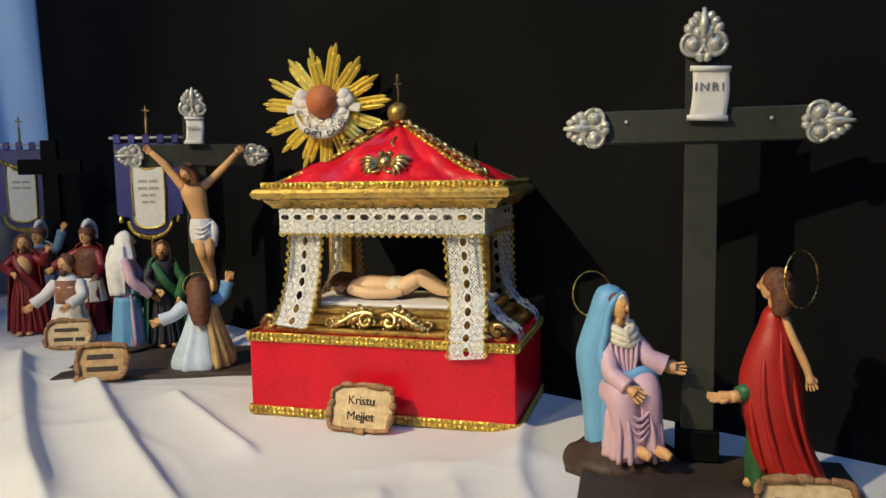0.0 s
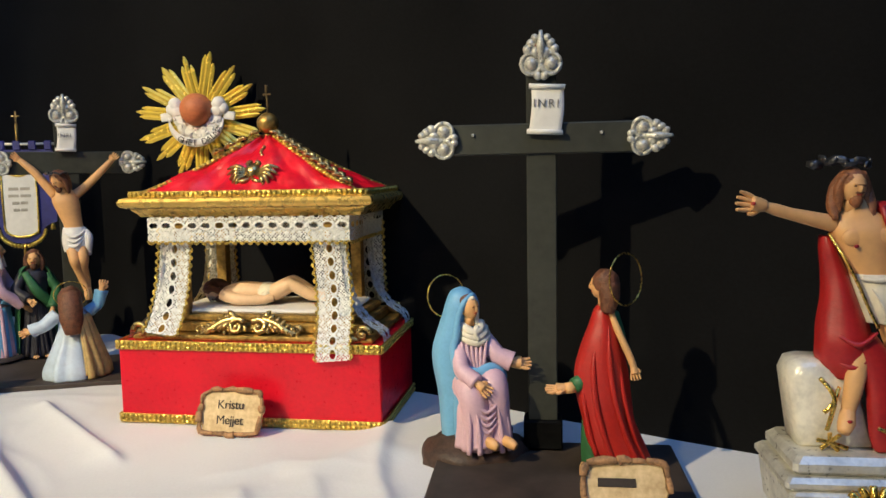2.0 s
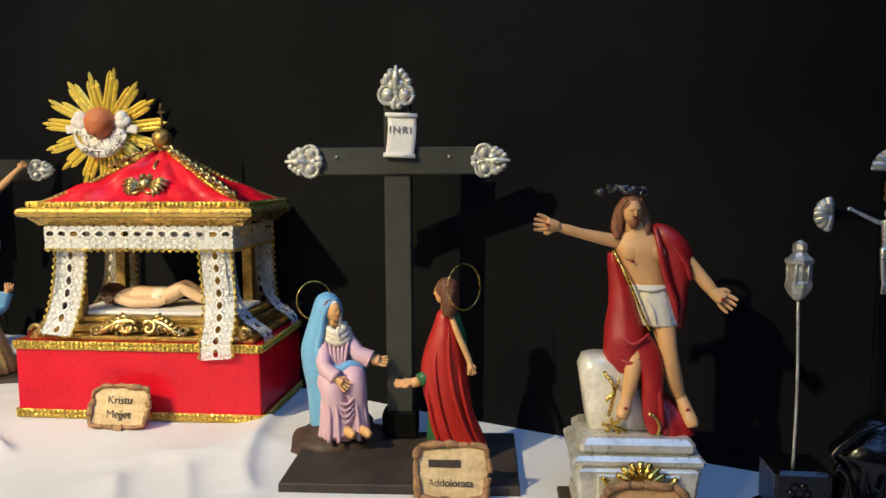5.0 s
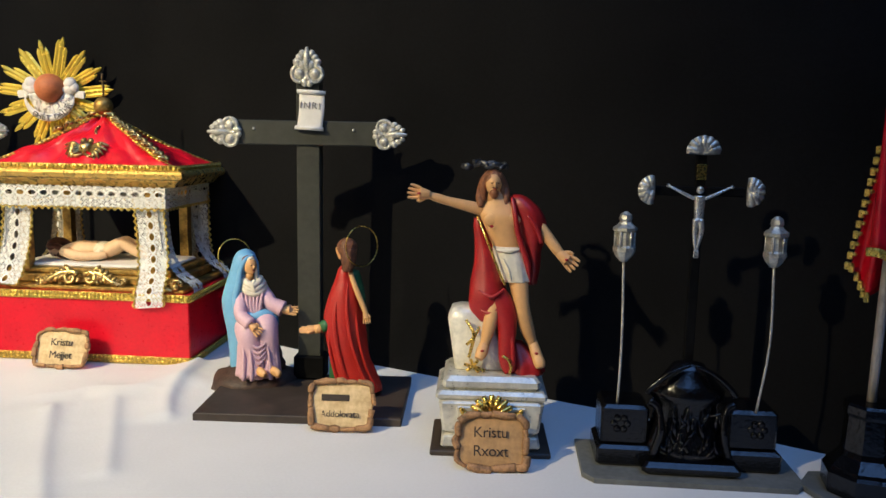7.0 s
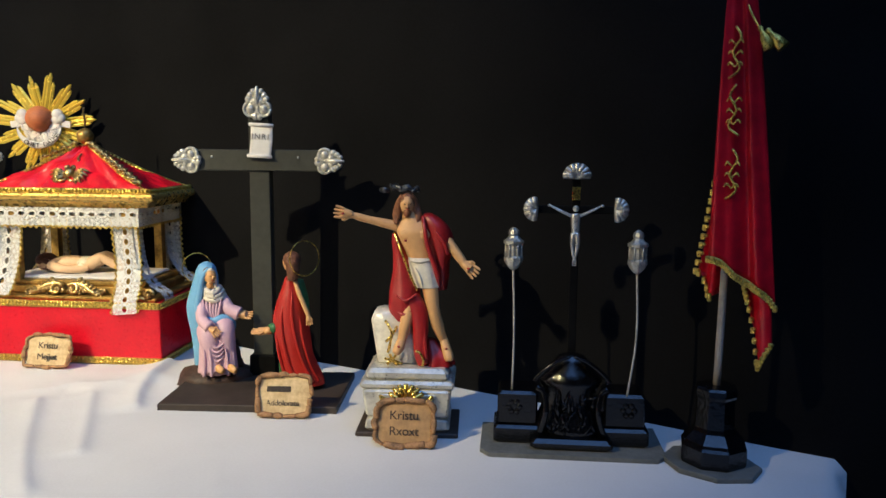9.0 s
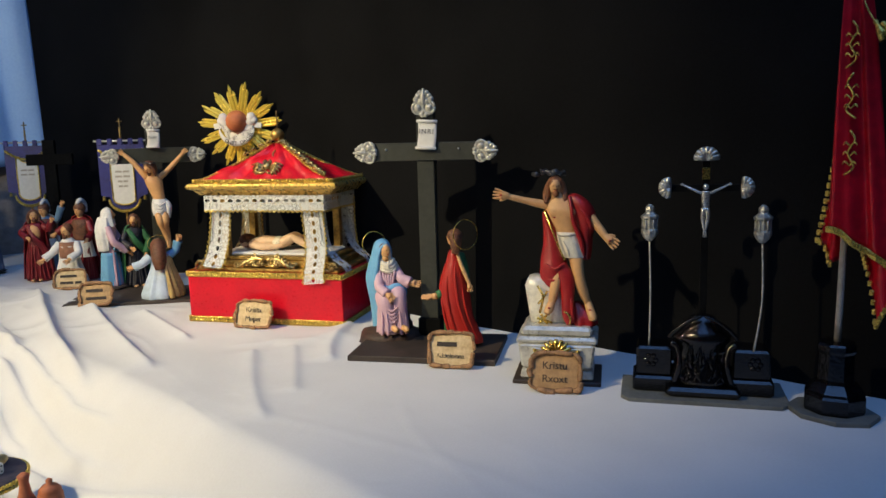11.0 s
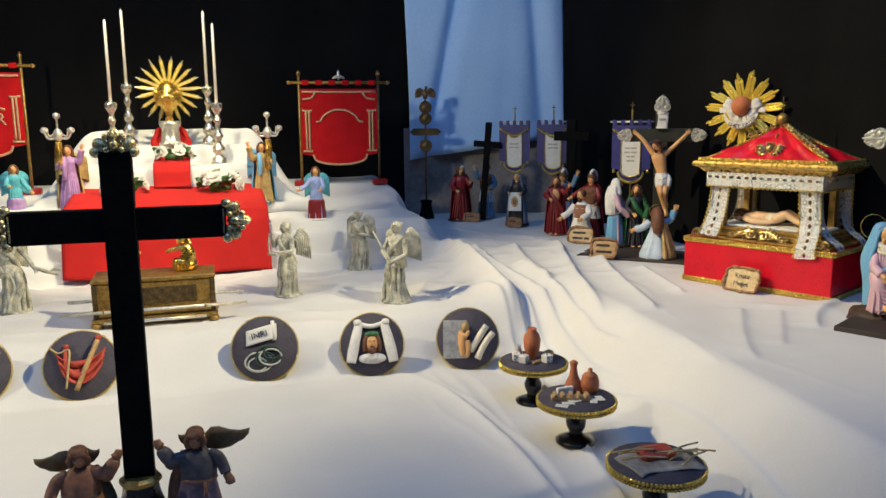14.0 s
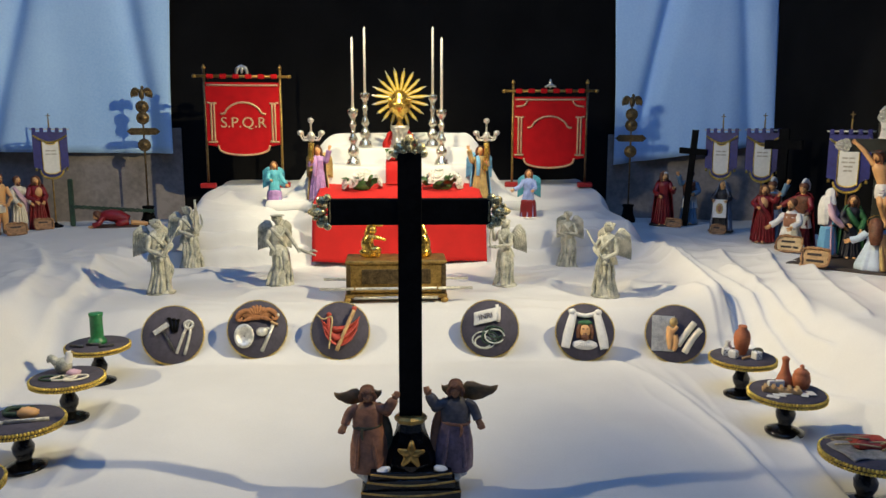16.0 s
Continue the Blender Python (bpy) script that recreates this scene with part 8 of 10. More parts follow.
bracket_angel(0.063, -1, 0.975, 1.15, MAUVE_ROBE, BROWN_ROBE, SLATE_ROBE, "mauve robed clay angel leaning on the black cross")


# ---- round discs with symbols, leaning on the step ----
def disc(x, y, rz, build, label, edge=GOLD_BRAID):
    t = thing("symbol_disc", pose(x, y, cloth_level(x, y) - 0.001, -22, 0, rz), label, "disc", "symbol discs")
    r = 0.054
    m = pose(0, 0, r) @ pose(0, 0, 0, 90)
    part("face", shape(lathe, [(r - 0.001, 0), (r - 0.001, 0.003), (r - 0.002, 0.0045)], (0, 0, -0.0015), m, n=48), SLATE, t, "slate purple felt face")
    bm = bmesh.new()
    for k in range(88):
        a = PI2 * k / 88
        ball(bm, (r * math.cos(a), 0.0005, r + r * math.sin(a)), (0.0019, 0.0027, 0.0019), None, 0, 6)
    part("braid_edge", bm, edge, t, "thin gold braid edge")
    build(t, r)
    return t


FACE = -0.0032


def stick(t, name, pts, rad, material, label="", flat=1.0, n=8):
    part(name, shape(tube, [(p[0], FACE - rad * 0.6 - (p[2] if len(p) > 2 else 0), p[1]) for p in pts], rad, None, 0, n, flat), material, t, label)


def d_tools(t, r):
    stick(t, "hammer_handle", [(-0.017, r + 0.008), (0.001, r - 0.03)], 0.0026, IRON, "dark hammer handle")
    part("hammer_head", shape(box, (0.03, 0.007, 0.009), (0, 0, -0.0045), pose(-0.02, FACE - 0.004, r + 0.012, 0, -32)), SILVER, t, "grey hammer head")
    for k in range(3):
        stick(t, "nail", [(-0.006 + 0.008 * k, r + 0.03 - 0.002 * k), (0.0 + 0.003 * k, r + 0.004)], 0.0022, BLACK_WOOD, "black nail")
        part("nail_head", shape(ball, (-0.006 + 0.008 * k, FACE - 0.003, r + 0.03 - 0.002 * k), (0.0042, 0.003, 0.0025), n=8), BLACK_WOOD, t)
    stick(t, "pincer_arm", [(0.031, r + 0.022), (0.021, r + 0.006), (0.005, r - 0.035)], 0.0028, SILVER, "grey pincers")
    stick(t, "pincer_arm", [(0.026, r + 0.01), (0.03, r + 0.002), (0.019, r - 0.038)], 0.0028, SILVER)
    part("pincer_jaw", shape(ring, 0.007, 0.0028, pose(0.028, FACE - 0.003, r + 0.016)), SILVER, t, "grey pincer jaws")


CARVED_CLAY = mat("brown_carved_clay", (0.36, 0.15, 0.05), 0.6, scale=60, vary=0.25, bump=0.4)


def d_basin(t, r):
    # carved scrollwork: a central shell between two curling leaves
    bm = bmesh.new()
    ball(bm, (0, FACE - 0.003, r + 0.028), (0.031, 0.0045, 0.012), None, 0, 14, None, 0.1)
    for k in range(5):
        a = radians(-44 + 22 * k)
        tube(bm, [(0.006 * math.sin(a), FACE - 0.006, r + 0.026), (0.014 * math.sin(a), FACE - 0.0075, r + 0.026 + 0.012 * math.cos(a)), (0.019 * math.sin(a), FACE - 0.005, r + 0.026 + 0.018 * math.cos(a))], [0.0018, 0.0034, 0.0018], None, 0, 7)
    part("carved_shell", bm, CARVED_CLAY, t, "reddish brown carved shell")
    for q in (-1, 1):
        bm = bmesh.new()
        tube(bm, [(q * 0.004, FACE - 0.005, r + 0.022), (q * 0.017, FACE - 0.007, r + 0.034), (q * 0.03, FACE - 0.006, r + 0.03), (q * 0.036, FACE - 0.005, r + 0.02), (q * 0.03, FACE - 0.006, r + 0.0165), (q * 0.0275, FACE - 0.006, r + 0.022)], [0.002, 0.0045, 0.0048, 0.0035, 0.0028, 0.0018], None, 0, 8, 0.7)
        tube(bm, [(q * 0.006, FACE - 0.005, r + 0.021), (q * 0.016, FACE - 0.006, r + 0.0185), (q * 0.027, FACE - 0.005, r + 0.0145)], [0.003, 0.0038, 0.0012], None, 0, 7, 0.7)
        part("carved_leaf", bm, CARVED_CLAY, t, "reddish brown carved leaf")
    part("basin", shape(lathe, [(0.018, 0.006), (0.0175, 0.007), (0.012, 0.003), (0.004, 0.0015), (0.001, 0.0015)], (0, 0, 0), pose(-0.024, FACE, r - 0.012) @ pose(0, 0, 0, 90), n=24, sy=1.25, cap=False), SILVER, t, "shallow silver basin")
    part("jug", shape(ball, (0.008, FACE - 0.005, r - 0.006), (0.011, 0.007, 0.0085), rough=0.1), SILVER, t, "small silver jug")
    part("jug_spout", shape(ball, (0.018, FACE - 0.005, r - 0.001), (0.005, 0.003, 0.003)), SILVER, t)
    stick(t, "dagger_blade", [(0.03, r + 0.01), (0.007, r - 0.042)], 0.0034, SILVER, "grey dagger blade", 0.5)
    stick(t, "dagger_grip", [(0.03, r + 0.01), (0.035, r + 0.02)], 0.0028, HAIR, "brown grip")
    part("dagger_guard", shape(box, (0.015, 0.005, 0.0045), (0, 0, 0), pose(0.03, FACE - 0.004, r + 0.007, 0, 24)), TAN_WOOD, t)
    part("pommel", shape(ball, (0.037, FACE - 0.004, r + 0.024), 0.004, n=8), SILVER, t)


def d_drape(t, r):
    def swag(u, v):
        # hung from two pins: sagging between them, deeper in the middle, with slack folds across
        a, hang = math.sin(u * math.pi), 0.036 * (0.72 + 0.28 * math.sin(u * math.pi))
        top = r + 0.004 + 0.017 * abs(2 * u - 1) ** 2.6 + 0.004 * u
        fold = 0.0032 * math.sin(13 * v + 5 * abs(u - 0.45)) * (0.4 + a) + 0.0014 * math.sin(27 * v + 9 * u)
        return (-0.034 + 0.07 * u - 0.006 * v * (1 - 2 * u) * -1, FACE - 0.0055 - 0.003 * a - fold, top - hang * v)
    part("red_cloth", shape(sheet, swag, 26, 22, None, 0, 0.0015), RED_CORD, t, "folded red cloth")
    stick(t, "post", [(0.026, r + 0.036, 0.009), (0.008, r - 0.004, 0.0105), (-0.007, r - 0.038, 0.006)], 0.0038, TAN_WOOD, "pale wooden rod")
    stick(t, "post", [(-0.02, r + 0.026, 0.004), (-0.02, r + 0.005, 0.006), (-0.018, r - 0.012, 0.004)], 0.0042, RED_CORD, "red rod")
    for x, z in ((0.0265, 0.04), (-0.02, 0.03)):
        part("knob", shape(ball, (x, FACE - 0.004, r + z), 0.0048, n=8), RED_CORD, t)
    stick(t, "cord", [(-0.042, r + 0.03, 0.002), (-0.03, r + 0.021, 0.006), (-0.015, r + 0.024, 0.01), (-0.017, r - 0.005, 0.012), (-0.021, r - 0.034, 0.008)], 0.0016, STRAW, "pale cord")


PALE_CORD = mat("pale_cord", (0.5, 0.52, 0.46), 0.8, scale=120, vary=0.15, bump=0.4)


def d_title(t, r):
    c = part("scroll_card", shape(sheet, lambda u, v: (-0.03 + 0.05 * u, FACE - 0.003 - 0.003 * math.sin(u * 3.1), r + 0.004 + 0.025 * v + 0.012 * u), 12, 6, None, 0, 0.0015), PAPER, t, "white title card")
    stick(t, "card_roll", [(0.016, r + 0.012), (0.013, r + 0.045)], 0.0032, PAPER)
    lettering("lettering", "INRI", 0.0145, INK, t, pose(-0.008, FACE - 0.0072, r + 0.0215, 90, 0, 0) @ pose(0, 0, 0, 0, 0, 13), 0.0004)
    for k, (cx, cz, rr, ml) in enumerate(((-0.01, -0.022, 0.022, PALE_CORD), (-0.012, -0.026, 0.015, PALE_CORD), (0.006, -0.01, 0.019, DRAB_GREEN), (0.0, -0.018, 0.015, DRAB_GREEN), (0.009, -0.015, 0.018, PALE_CORD), (0.012, -0.008, 0.014, DRAB_GREEN))):
        stick(t, "cord", [(cx + rr * math.cos(a), r + cz + rr * 0.72 * math.sin(a), 0.0009 * k) for a in [j / 14 * PI2 for j in range(14)]], 0.0015, ml, "coiled cord")


def d_veil(t, r):
    for q in (-1, 1):
        part("white_cloth", shape(tube, [(q * 0.021, FACE - 0.004, r + 0.036), (q * 0.0265, FACE - 0.006, r + 0.014), (q * 0.032, FACE - 0.006, r - 0.01), (q * 0.036, FACE - 0.005, r - 0.031)], [0.0065, 0.0085, 0.0092, 0.008], None, 0, 10, 0.5), WHITE_ROBE, t, "white cloth strip")
        part("knot", shape(ball, (q * 0.024, FACE - 0.005, r + 0.037), (0.007, 0.006, 0.006), rough=0.2), WHITE_ROBE, t)
    stick(t, "white_fold", [(-0.022, r + 0.035), (0.0, r + 0.03), (0.022, r + 0.036)], 0.0042, WHITE_ROBE)
    f = Figure(1.0)
    f.lump(HAIR, (0, FACE - 0.002, r + 0.002), (0.0165, 0.004, 0.021), None, 0.1)
    for q in (-1, 1):
        f.limb(HAIR, [(q * 0.008, FACE - 0.005, r + 0.015), (q * 0.0125, FACE - 0.006, r + 0.003), (q * 0.0125, FACE - 0.005, r - 0.013)], [0.003, 0.004, 0.003], 8)
        f.lump(HAIR, (q * 0.0036, FACE - 0.0115, r + 0.0045), (0.0022, 0.0008, 0.0009), None, 0, 6)
    f.lump(SKIN, (0, FACE - 0.006, r + 0.001), (0.0095, 0.0055, 0.0135), None, 0, 14)
    f.lump(SKIN, (0, FACE - 0.0115, r + 0.0005), (0.0014, 0.002, 0.004), None, 0, 7)
    f.lump(HAIR, (0, FACE - 0.0078, r - 0.0105), (0.0078, 0.0042, 0.0065), None, 0.2)
    f.lump(HAIR, (0, FACE - 0.0112, r - 0.0045), (0.0042, 0.0012, 0.0011), None, 0, 7)
    f.lump(GREEN_ROBE, (0, FACE - 0.005, r + 0.0165), (0.0135, 0.0058, 0.0055), None, 0.15)
    f.lump(WHITE_ROBE, (0, FACE - 0.003, r - 0.024), (0.024, 0.0045, 0.0095), None, 0.06, 16)
    for k in range(7):
        f.limb(WHITE_ROBE, [(-0.006 + 0.002 * k, FACE - 0.007, r - 0.018), (-0.015 + 0.005 * k, FACE - 0.0075, r - 0.03)], 0.0012, 6)
    part("painted_face", f.bm, f.mats, t, "small moulded bearded face")


def d_scourge(t, r):
    bm = bmesh.new()
    box(bm, (0.041, 0.002, 0.066), (-0.022, FACE - 0.0012, r - 0.034), None, 0, 0.0005)
    for i in range(6):
        for j in range(10):
            box(bm, (0.0045, 0.0012, 0.0042), (-0.0385 + 0.0066 * i, FACE - 0.0026, r - 0.031 + 0.0063 * j), None, 0, 0.0005)
    part("embossed_panel", bm, SILVER, t, "embossed silver panel")
    f = Figure(1.0)
    f.limb(SKIN, [(-0.008, FACE - 0.006, r + 0.008), (-0.01, FACE - 0.006, r - 0.006), (-0.009, FACE - 0.005, r - 0.03)], [0.0085, 0.0075, 0.004], 9)
    f.limb(SKIN, [(-0.002, FACE - 0.006, r - 0.004), (0.001, FACE - 0.006, r - 0.018), (-0.003, FACE - 0.005, r - 0.032)], [0.006, 0.0055, 0.0035], 8)
    f.limb(SKIN, [(-0.015, FACE - 0.007, r + 0.01), (-0.004, FACE - 0.012, r + 0.004), (0.002, FACE - 0.01, r + 0.012)], [0.004, 0.0038, 0.003], 8)
    f.lump(OCHRE_ROBE, (-0.004, FACE - 0.007, r + 0.02), (0.0075, 0.0065, 0.009), None, 0.15)
    part("small_figure", f.bm, f.mats, t, "small bare clay figure")
    for k in range(2):
        stick(t, "rolled_scroll", [(0.004 + 0.012 * k, r - 0.022 - 0.013 * k), (0.018 + 0.012 * k, r + 0.0 - 0.008 * k), (0.033 + 0.011 * k, r + 0.022 - 0.012 * k)], 0.0058, CREAM_ROBE, "rolled cream scroll")


disc(-0.419, 0.452, 14, d_tools, "round slate disc with clay hammer, nails and pincers")
disc(-0.269, 0.461, 9, d_basin, "round slate disc with silver basin, jug and dagger")
disc(-0.118, 0.459, 4, d_drape, "round slate disc with red cloth and wooden rods")
disc(0.158, 0.457, -6, d_title, "round slate disc with white title card and cords")
disc(0.334, 0.444, -10, d_veil, "round slate disc with white cloth and moulded face")
disc(0.497, 0.424, -16, d_scourge, "round slate disc with silver panel and cream scrolls")


# ---- small pedestal trays ----
def tray(x, y, label):
    z = cloth_level(x, y)
    t = thing("pedestal_tray", pose(x, y, z), label, "tray", "pedestal trays")
    top = -0.045 - z
    part("foot", shape(lathe, [(0.026, 0), (0.0265, 0.003), (0.02, 0.006), (0.01, 0.01)], n=28), BLACK_GLOSS, t, "round black foot")
    part("stem", shape(lathe, [(0.0105, 0.009), (0.0085, 0.014), (0.0125, 0.022), (0.0135, 0.03), (0.0085, 0.04), (0.0075, 0.047), (0.012, top - 0.012), (0.014, top - 0.01)], n=20), BLACK_GLOSS, t, "turned black stem")
    part("tray_top", shape(lathe, [(0.0485, top - 0.011), (0.05, top - 0.009), (0.05, top - 0.002), (0.0488, top)], n=56), SLATE, t, "slate felt top")
    bm = bmesh.new()
    for k in range(76):
        a = PI2 * k / 76
        ball(bm, (0.0506 * math.cos(a), 0.0506 * math.sin(a), top - 0.0085), (0.0022, 0.0022, 0.0019), None, 0, 6)
        ball(bm, (0.051 * math.cos(a + 0.03), 0.051 * math.sin(a + 0.03), top - 0.0035), (0.0023, 0.0023, 0.0026), None, 0, 6)
    part("braid_edge", bm, GOLD_BRAID, t, "looped gold braid")
    return Vector((x, y, z + top))


def small(name, bm, material, at, dx, dy, label, category, rz=0, rx=0, ry=0, dz=0.0, group=""):
    ob = solo(name, bm, material, pose(at.x + dx * 0.8, at.y + dy * 0.8, at.z + dz + 0.0003, rx, ry, rz), label, category, group)
    ob.scale = (0.85, 0.85, 0.9)
    return ob


def pot(rows, n=24):
    return shape(lathe, rows, n=n)


p = tray(0.543, 0.249, "black pedestal tray with gold braid holding jar and dice")
small("clay_jar", pot([(0.008, 0), (0.0095, 0.003), (0.0145, 0.02), (0.0155, 0.032), (0.013, 0.042), (0.0075, 0.047), (0.0085, 0.051), (0.0075, 0.053), (0.006, 0.05)]), TERRACOTTA, p, 0.002, 0.012, "smooth terracotta jar on the tray", "jar")


def die(at, dx, dy, rz, tilt=0):
    t = thing("die", pose(at.x + dx * 0.8, at.y + dy * 0.8, at.z + 0.0005, tilt, 0, rz), "small white die with dark pips on the tray", "die", "dice")
    part("cube", shape(box, (0.0125, 0.0125, 0.0125), bevel=0.0014), WHITE_ROBE, t)
    for k, (dx2, dz2) in enumerate(((-0.003, 0.0095), (0.003, 0.0095), (-0.003, 0.0035), (0.003, 0.0035), (0, 0.0065))):
        part("pip", shape(ball, (dx2, -0.0063, dz2), (0.0011, 0.0005, 0.0011), n=6), INK, t)
    for dx2, dy2 in ((-0.003, -0.003), (0.003, 0.003), (0, 0)):
        part("pip", shape(ball, (dx2, dy2, 0.0125), (0.0011, 0.0011, 0.0005), n=6), INK, t)


die(p, 0.018, -0.022, 20)
die(p, -0.032, 0.005, -15)
die(p, -0.024, -0.012, 40)
small("lantern", pot([(0.006, 0), (0.0085, 0.004), (0.0075, 0.012), (0.004, 0.016), (0.0055, 0.02), (0.001, 0.022)], 8), SILVER, p, -0.02, 0.026, "tiny silver lantern on the tray", "lantern")
small("clay_lamp", shape(ball, (0, 0, 0.006), (0.014, 0.009, 0.0065), rough=0.1), OCHRE_ROBE, p, 0.034, 0.008, "small brown clay oil lamp on the tray", "lamp", 35)
small("wooden_rod", shape(tube, [(-0.013, 0, 0.003), (0.013, 0, 0.003)], 0.0026), TAN_WOOD, p, 0.0, -0.02, "short pale wooden rod on the tray", "rod", 30)

p = tray(0.535, 0.087, "black pedestal tray with gold braid holding jars and cards")
small("clay_bottle", pot([(0.013, 0), (0.015, 0.004), (0.0115, 0.014), (0.007, 0.024), (0.005, 0.036), (0.0055, 0.04), (0.0068, 0.044), (0.003, 0.047)]), TERRACOTTA, p, 0.008, 0.028, "tall necked terracotta bottle on the tray", "bottle")
small("lidded_jar", pot([(0.01, 0), (0.0125, 0.003), (0.0145, 0.012), (0.0135, 0.021), (0.0115, 0.023), (0.0125, 0.025), (0.008, 0.03), (0.003, 0.032), (0.0038, 0.036), (0.001, 0.038)]), TERRACOTTA, p, 0.03, 0.012, "round lidded terracotta jar on the tray", "jar")
bm = bmesh.new()
box(bm, (0.06, 0.016, 0.006), (0, 0, 0), None, 0, 0.001)
for k in range(5):
    box(bm, (0.0055, 0.018, 0.005), (-0.024 + 0.012 * k, 0, 0.005), None, 0, 0.001)
small("toothed_bar", bm, TAN_WOOD, p, -0.014, -0.008, "notched brown wooden block on the tray", "block", -18)
for k in range(6):
    small("paper_card", shape(box, (0.019, 0.011, 0.0006), bevel=0.0001), PAPER, p, -0.04 + 0.014 * k, -0.03 + 0.006 * ((k * 5) % 4), "small printed white card lying on the tray", "card", 25 * k - 40, 0, 0, 0.0004 * k, "cards")
for k in range(2):
    bm = bmesh.new()
    box(bm, (0.013, 0.007, 0.012), (0, 0, 0), None, 0, 0.001)
    small("white_block", bm, WHITE_ROBE, p, -0.022 + 0.016 * k, 0.014 + 0.002 * k, "small patterned white block on the tray", "block", 10 - 20 * k)

p = tray(0.53, -0.112, "black pedestal tray with gold braid holding red cushion")
small("red_cushion", shape(box, (0.046, 0.03, 0.014), bevel=0.005), RED_CORD, p, 0.004, 0.008, "thick folded red clay cloth on the tray", "cloth", -6)
small("grey_cloth", shape(sheet, lambda u, v: (-0.045 + 0.09 * u, -0.035 + 0.06 * v + 0.006 * math.sin(5 * u), 0.002 + 0.0015 * math.sin(11 * u + 5 * v)), 20, 12, None, 0, 0.0015), mat("grey_linen", (0.3, 0.28, 0.25), 0.85, scale=70, vary=0.2), p, 0, 0, "crumpled grey linen on the tray", "cloth", 4)
for k in range(9):
    rnd = random.Random(k)
    a = rnd.uniform(-0.5, 0.5)
    small("twig", shape(tube, [(-0.028, 0, 0.0), (0, 0.002, 0.002), (0.028, 0, 0.001)], 0.0012), STRAW, p, 0.03 - 0.055 * (k % 2) + rnd.uniform(-0.01, 0.01), rnd.uniform(-0.03, 0.02), "thin straw twig on the tray", "twig", math.degrees(a), 0, 0, 0.006 + 0.001 * k, "twigs")

p = tray(0.52, -0.30, "black pedestal tray with gold braid holding clay pieces")
small("grey_stone", shape(ball, (0, 0, 0.01), (0.02, 0.016, 0.012), rough=0.25), GREY_STATUE, p, -0.03, 0.022, "grey clay stone on the tray", "stone")
small("brown_bowl", pot([(0.008, 0), (0.014, 0.006), (0.017, 0.012), (0.015, 0.012), (0.009, 0.006)]), SCROLL_EDGE, p, 0.02, 0.022, "small brown clay bowl on the tray", "bowl")

p = tray(-0.518, 0.367, "black pedestal tray with gold braid holding green tower")
small("green_column", pot([(0.0175, 0), (0.018, 0.006), (0.0145, 0.009), (0.0125, 0.012), (0.012, 0.05), (0.0135, 0.054), (0.0135, 0.058), (0.009, 0.059)]), GREEN_CLAY, p, 0.0, 0.0, "green glazed clay column stump on the tray", "column")
for k in range(3):
    small("clay_tool", shape(tube, [(-0.014, 0, 0.003), (0.014, 0, 0.003)], 0.0026), IRON, p, -0.03 + 0.03 * k, -0.032 + 0.012 * (k % 2), "small dark clay tool on the tray", "tool", 20 * k - 15)
p = tray(-0.495, 0.195, "black pedestal tray with gold braid holding rooster")
f = Figure(1.0)
f.lump(GREY_STATUE, (0, 0, 0.016), (0.019, 0.013, 0.015), None, 0.1)
f.limb(WHITE_ROBE, [(0.008, 0, 0.02), (0.013, 0, 0.034), (0.012, 0, 0.042)], [0.01, 0.007, 0.006], 9)
f.limb(GREY_STATUE, [(-0.012, 0, 0.02), (-0.024, 0, 0.03), (-0.03, 0, 0.022)], [0.009, 0.007, 0.003], 8)
f.lump(OCHRE_ROBE, (0.019, 0, 0.041), (0.004, 0.002, 0.002))
f.done("rooster_figurine", pose(p.x - 0.010, p.y + 0.012, p.z) @ Matrix.Diagonal((0.72, 0.72, 0.8, 1)), "small pale grey clay rooster on the tray", "figurine")
for k in range(3):
    small("rope_coil", shape(tube, [(0.02 * math.cos(a), 0.012 * math.sin(a), 0.002) for a in [j / 10 * PI2 for j in range(11)]], 0.0018), CREAM_ROBE if k else DRAB_GREEN, p, -0.02 + 0.022 * k, -0.02, "loose coil of cord on the tray", "cord", 20 * k)
small("pink_cloth", shape(ball, (0, 0, 0.005), (0.012, 0.009, 0.006), rough=0.3), PINK_ROBE, p, 0.012, 0.0, "crumpled pink clay cloth on the tray", "cloth")
p = tray(-0.481, 0.028, "black pedestal tray with gold braid holding crown and dagger")
small("thorn_crown", shape(tube, [(0.02 * math.cos(a), 0.016 * math.sin(a), 0.004 + 0.001 * math.sin(3 * a)) for a in [j / 12 * PI2 for j in range(13)]], 0.0035), DRAB_GREEN, p, -0.012, 0.02, "dark twisted clay wreath on the tray", "wreath")
small("pink_fist", shape(ball, (0, 0, 0.007), (0.016, 0.009, 0.008), rough=0.3), SKIN, p, 0.01, 0.004, "pink clay hand on the tray", "figurine")
small("small_sword", shape(tube, [(-0.03, 0, 0.003), (0.03, 0, 0.003)], 0.003, flat=0.5), SILVER, p, 0.018, -0.018, "small silver clay sword on the tray", "sword", 12)
small("silver_cross", shape(box, (0.03, 0.006, 0.004), bevel=0.001), SILVER, p, -0.03, -0.02, "small silver clay bar on the tray", "bar", -20)
p = tray(-0.47, -0.145, "black pedestal tray with gold braid holding books")
small("clay_book", shape(box, (0.04, 0.028, 0.012), bevel=0.002), SCROLL_EDGE, p, 0.012, 0.012, "small brown clay book on the tray", "book", 12)


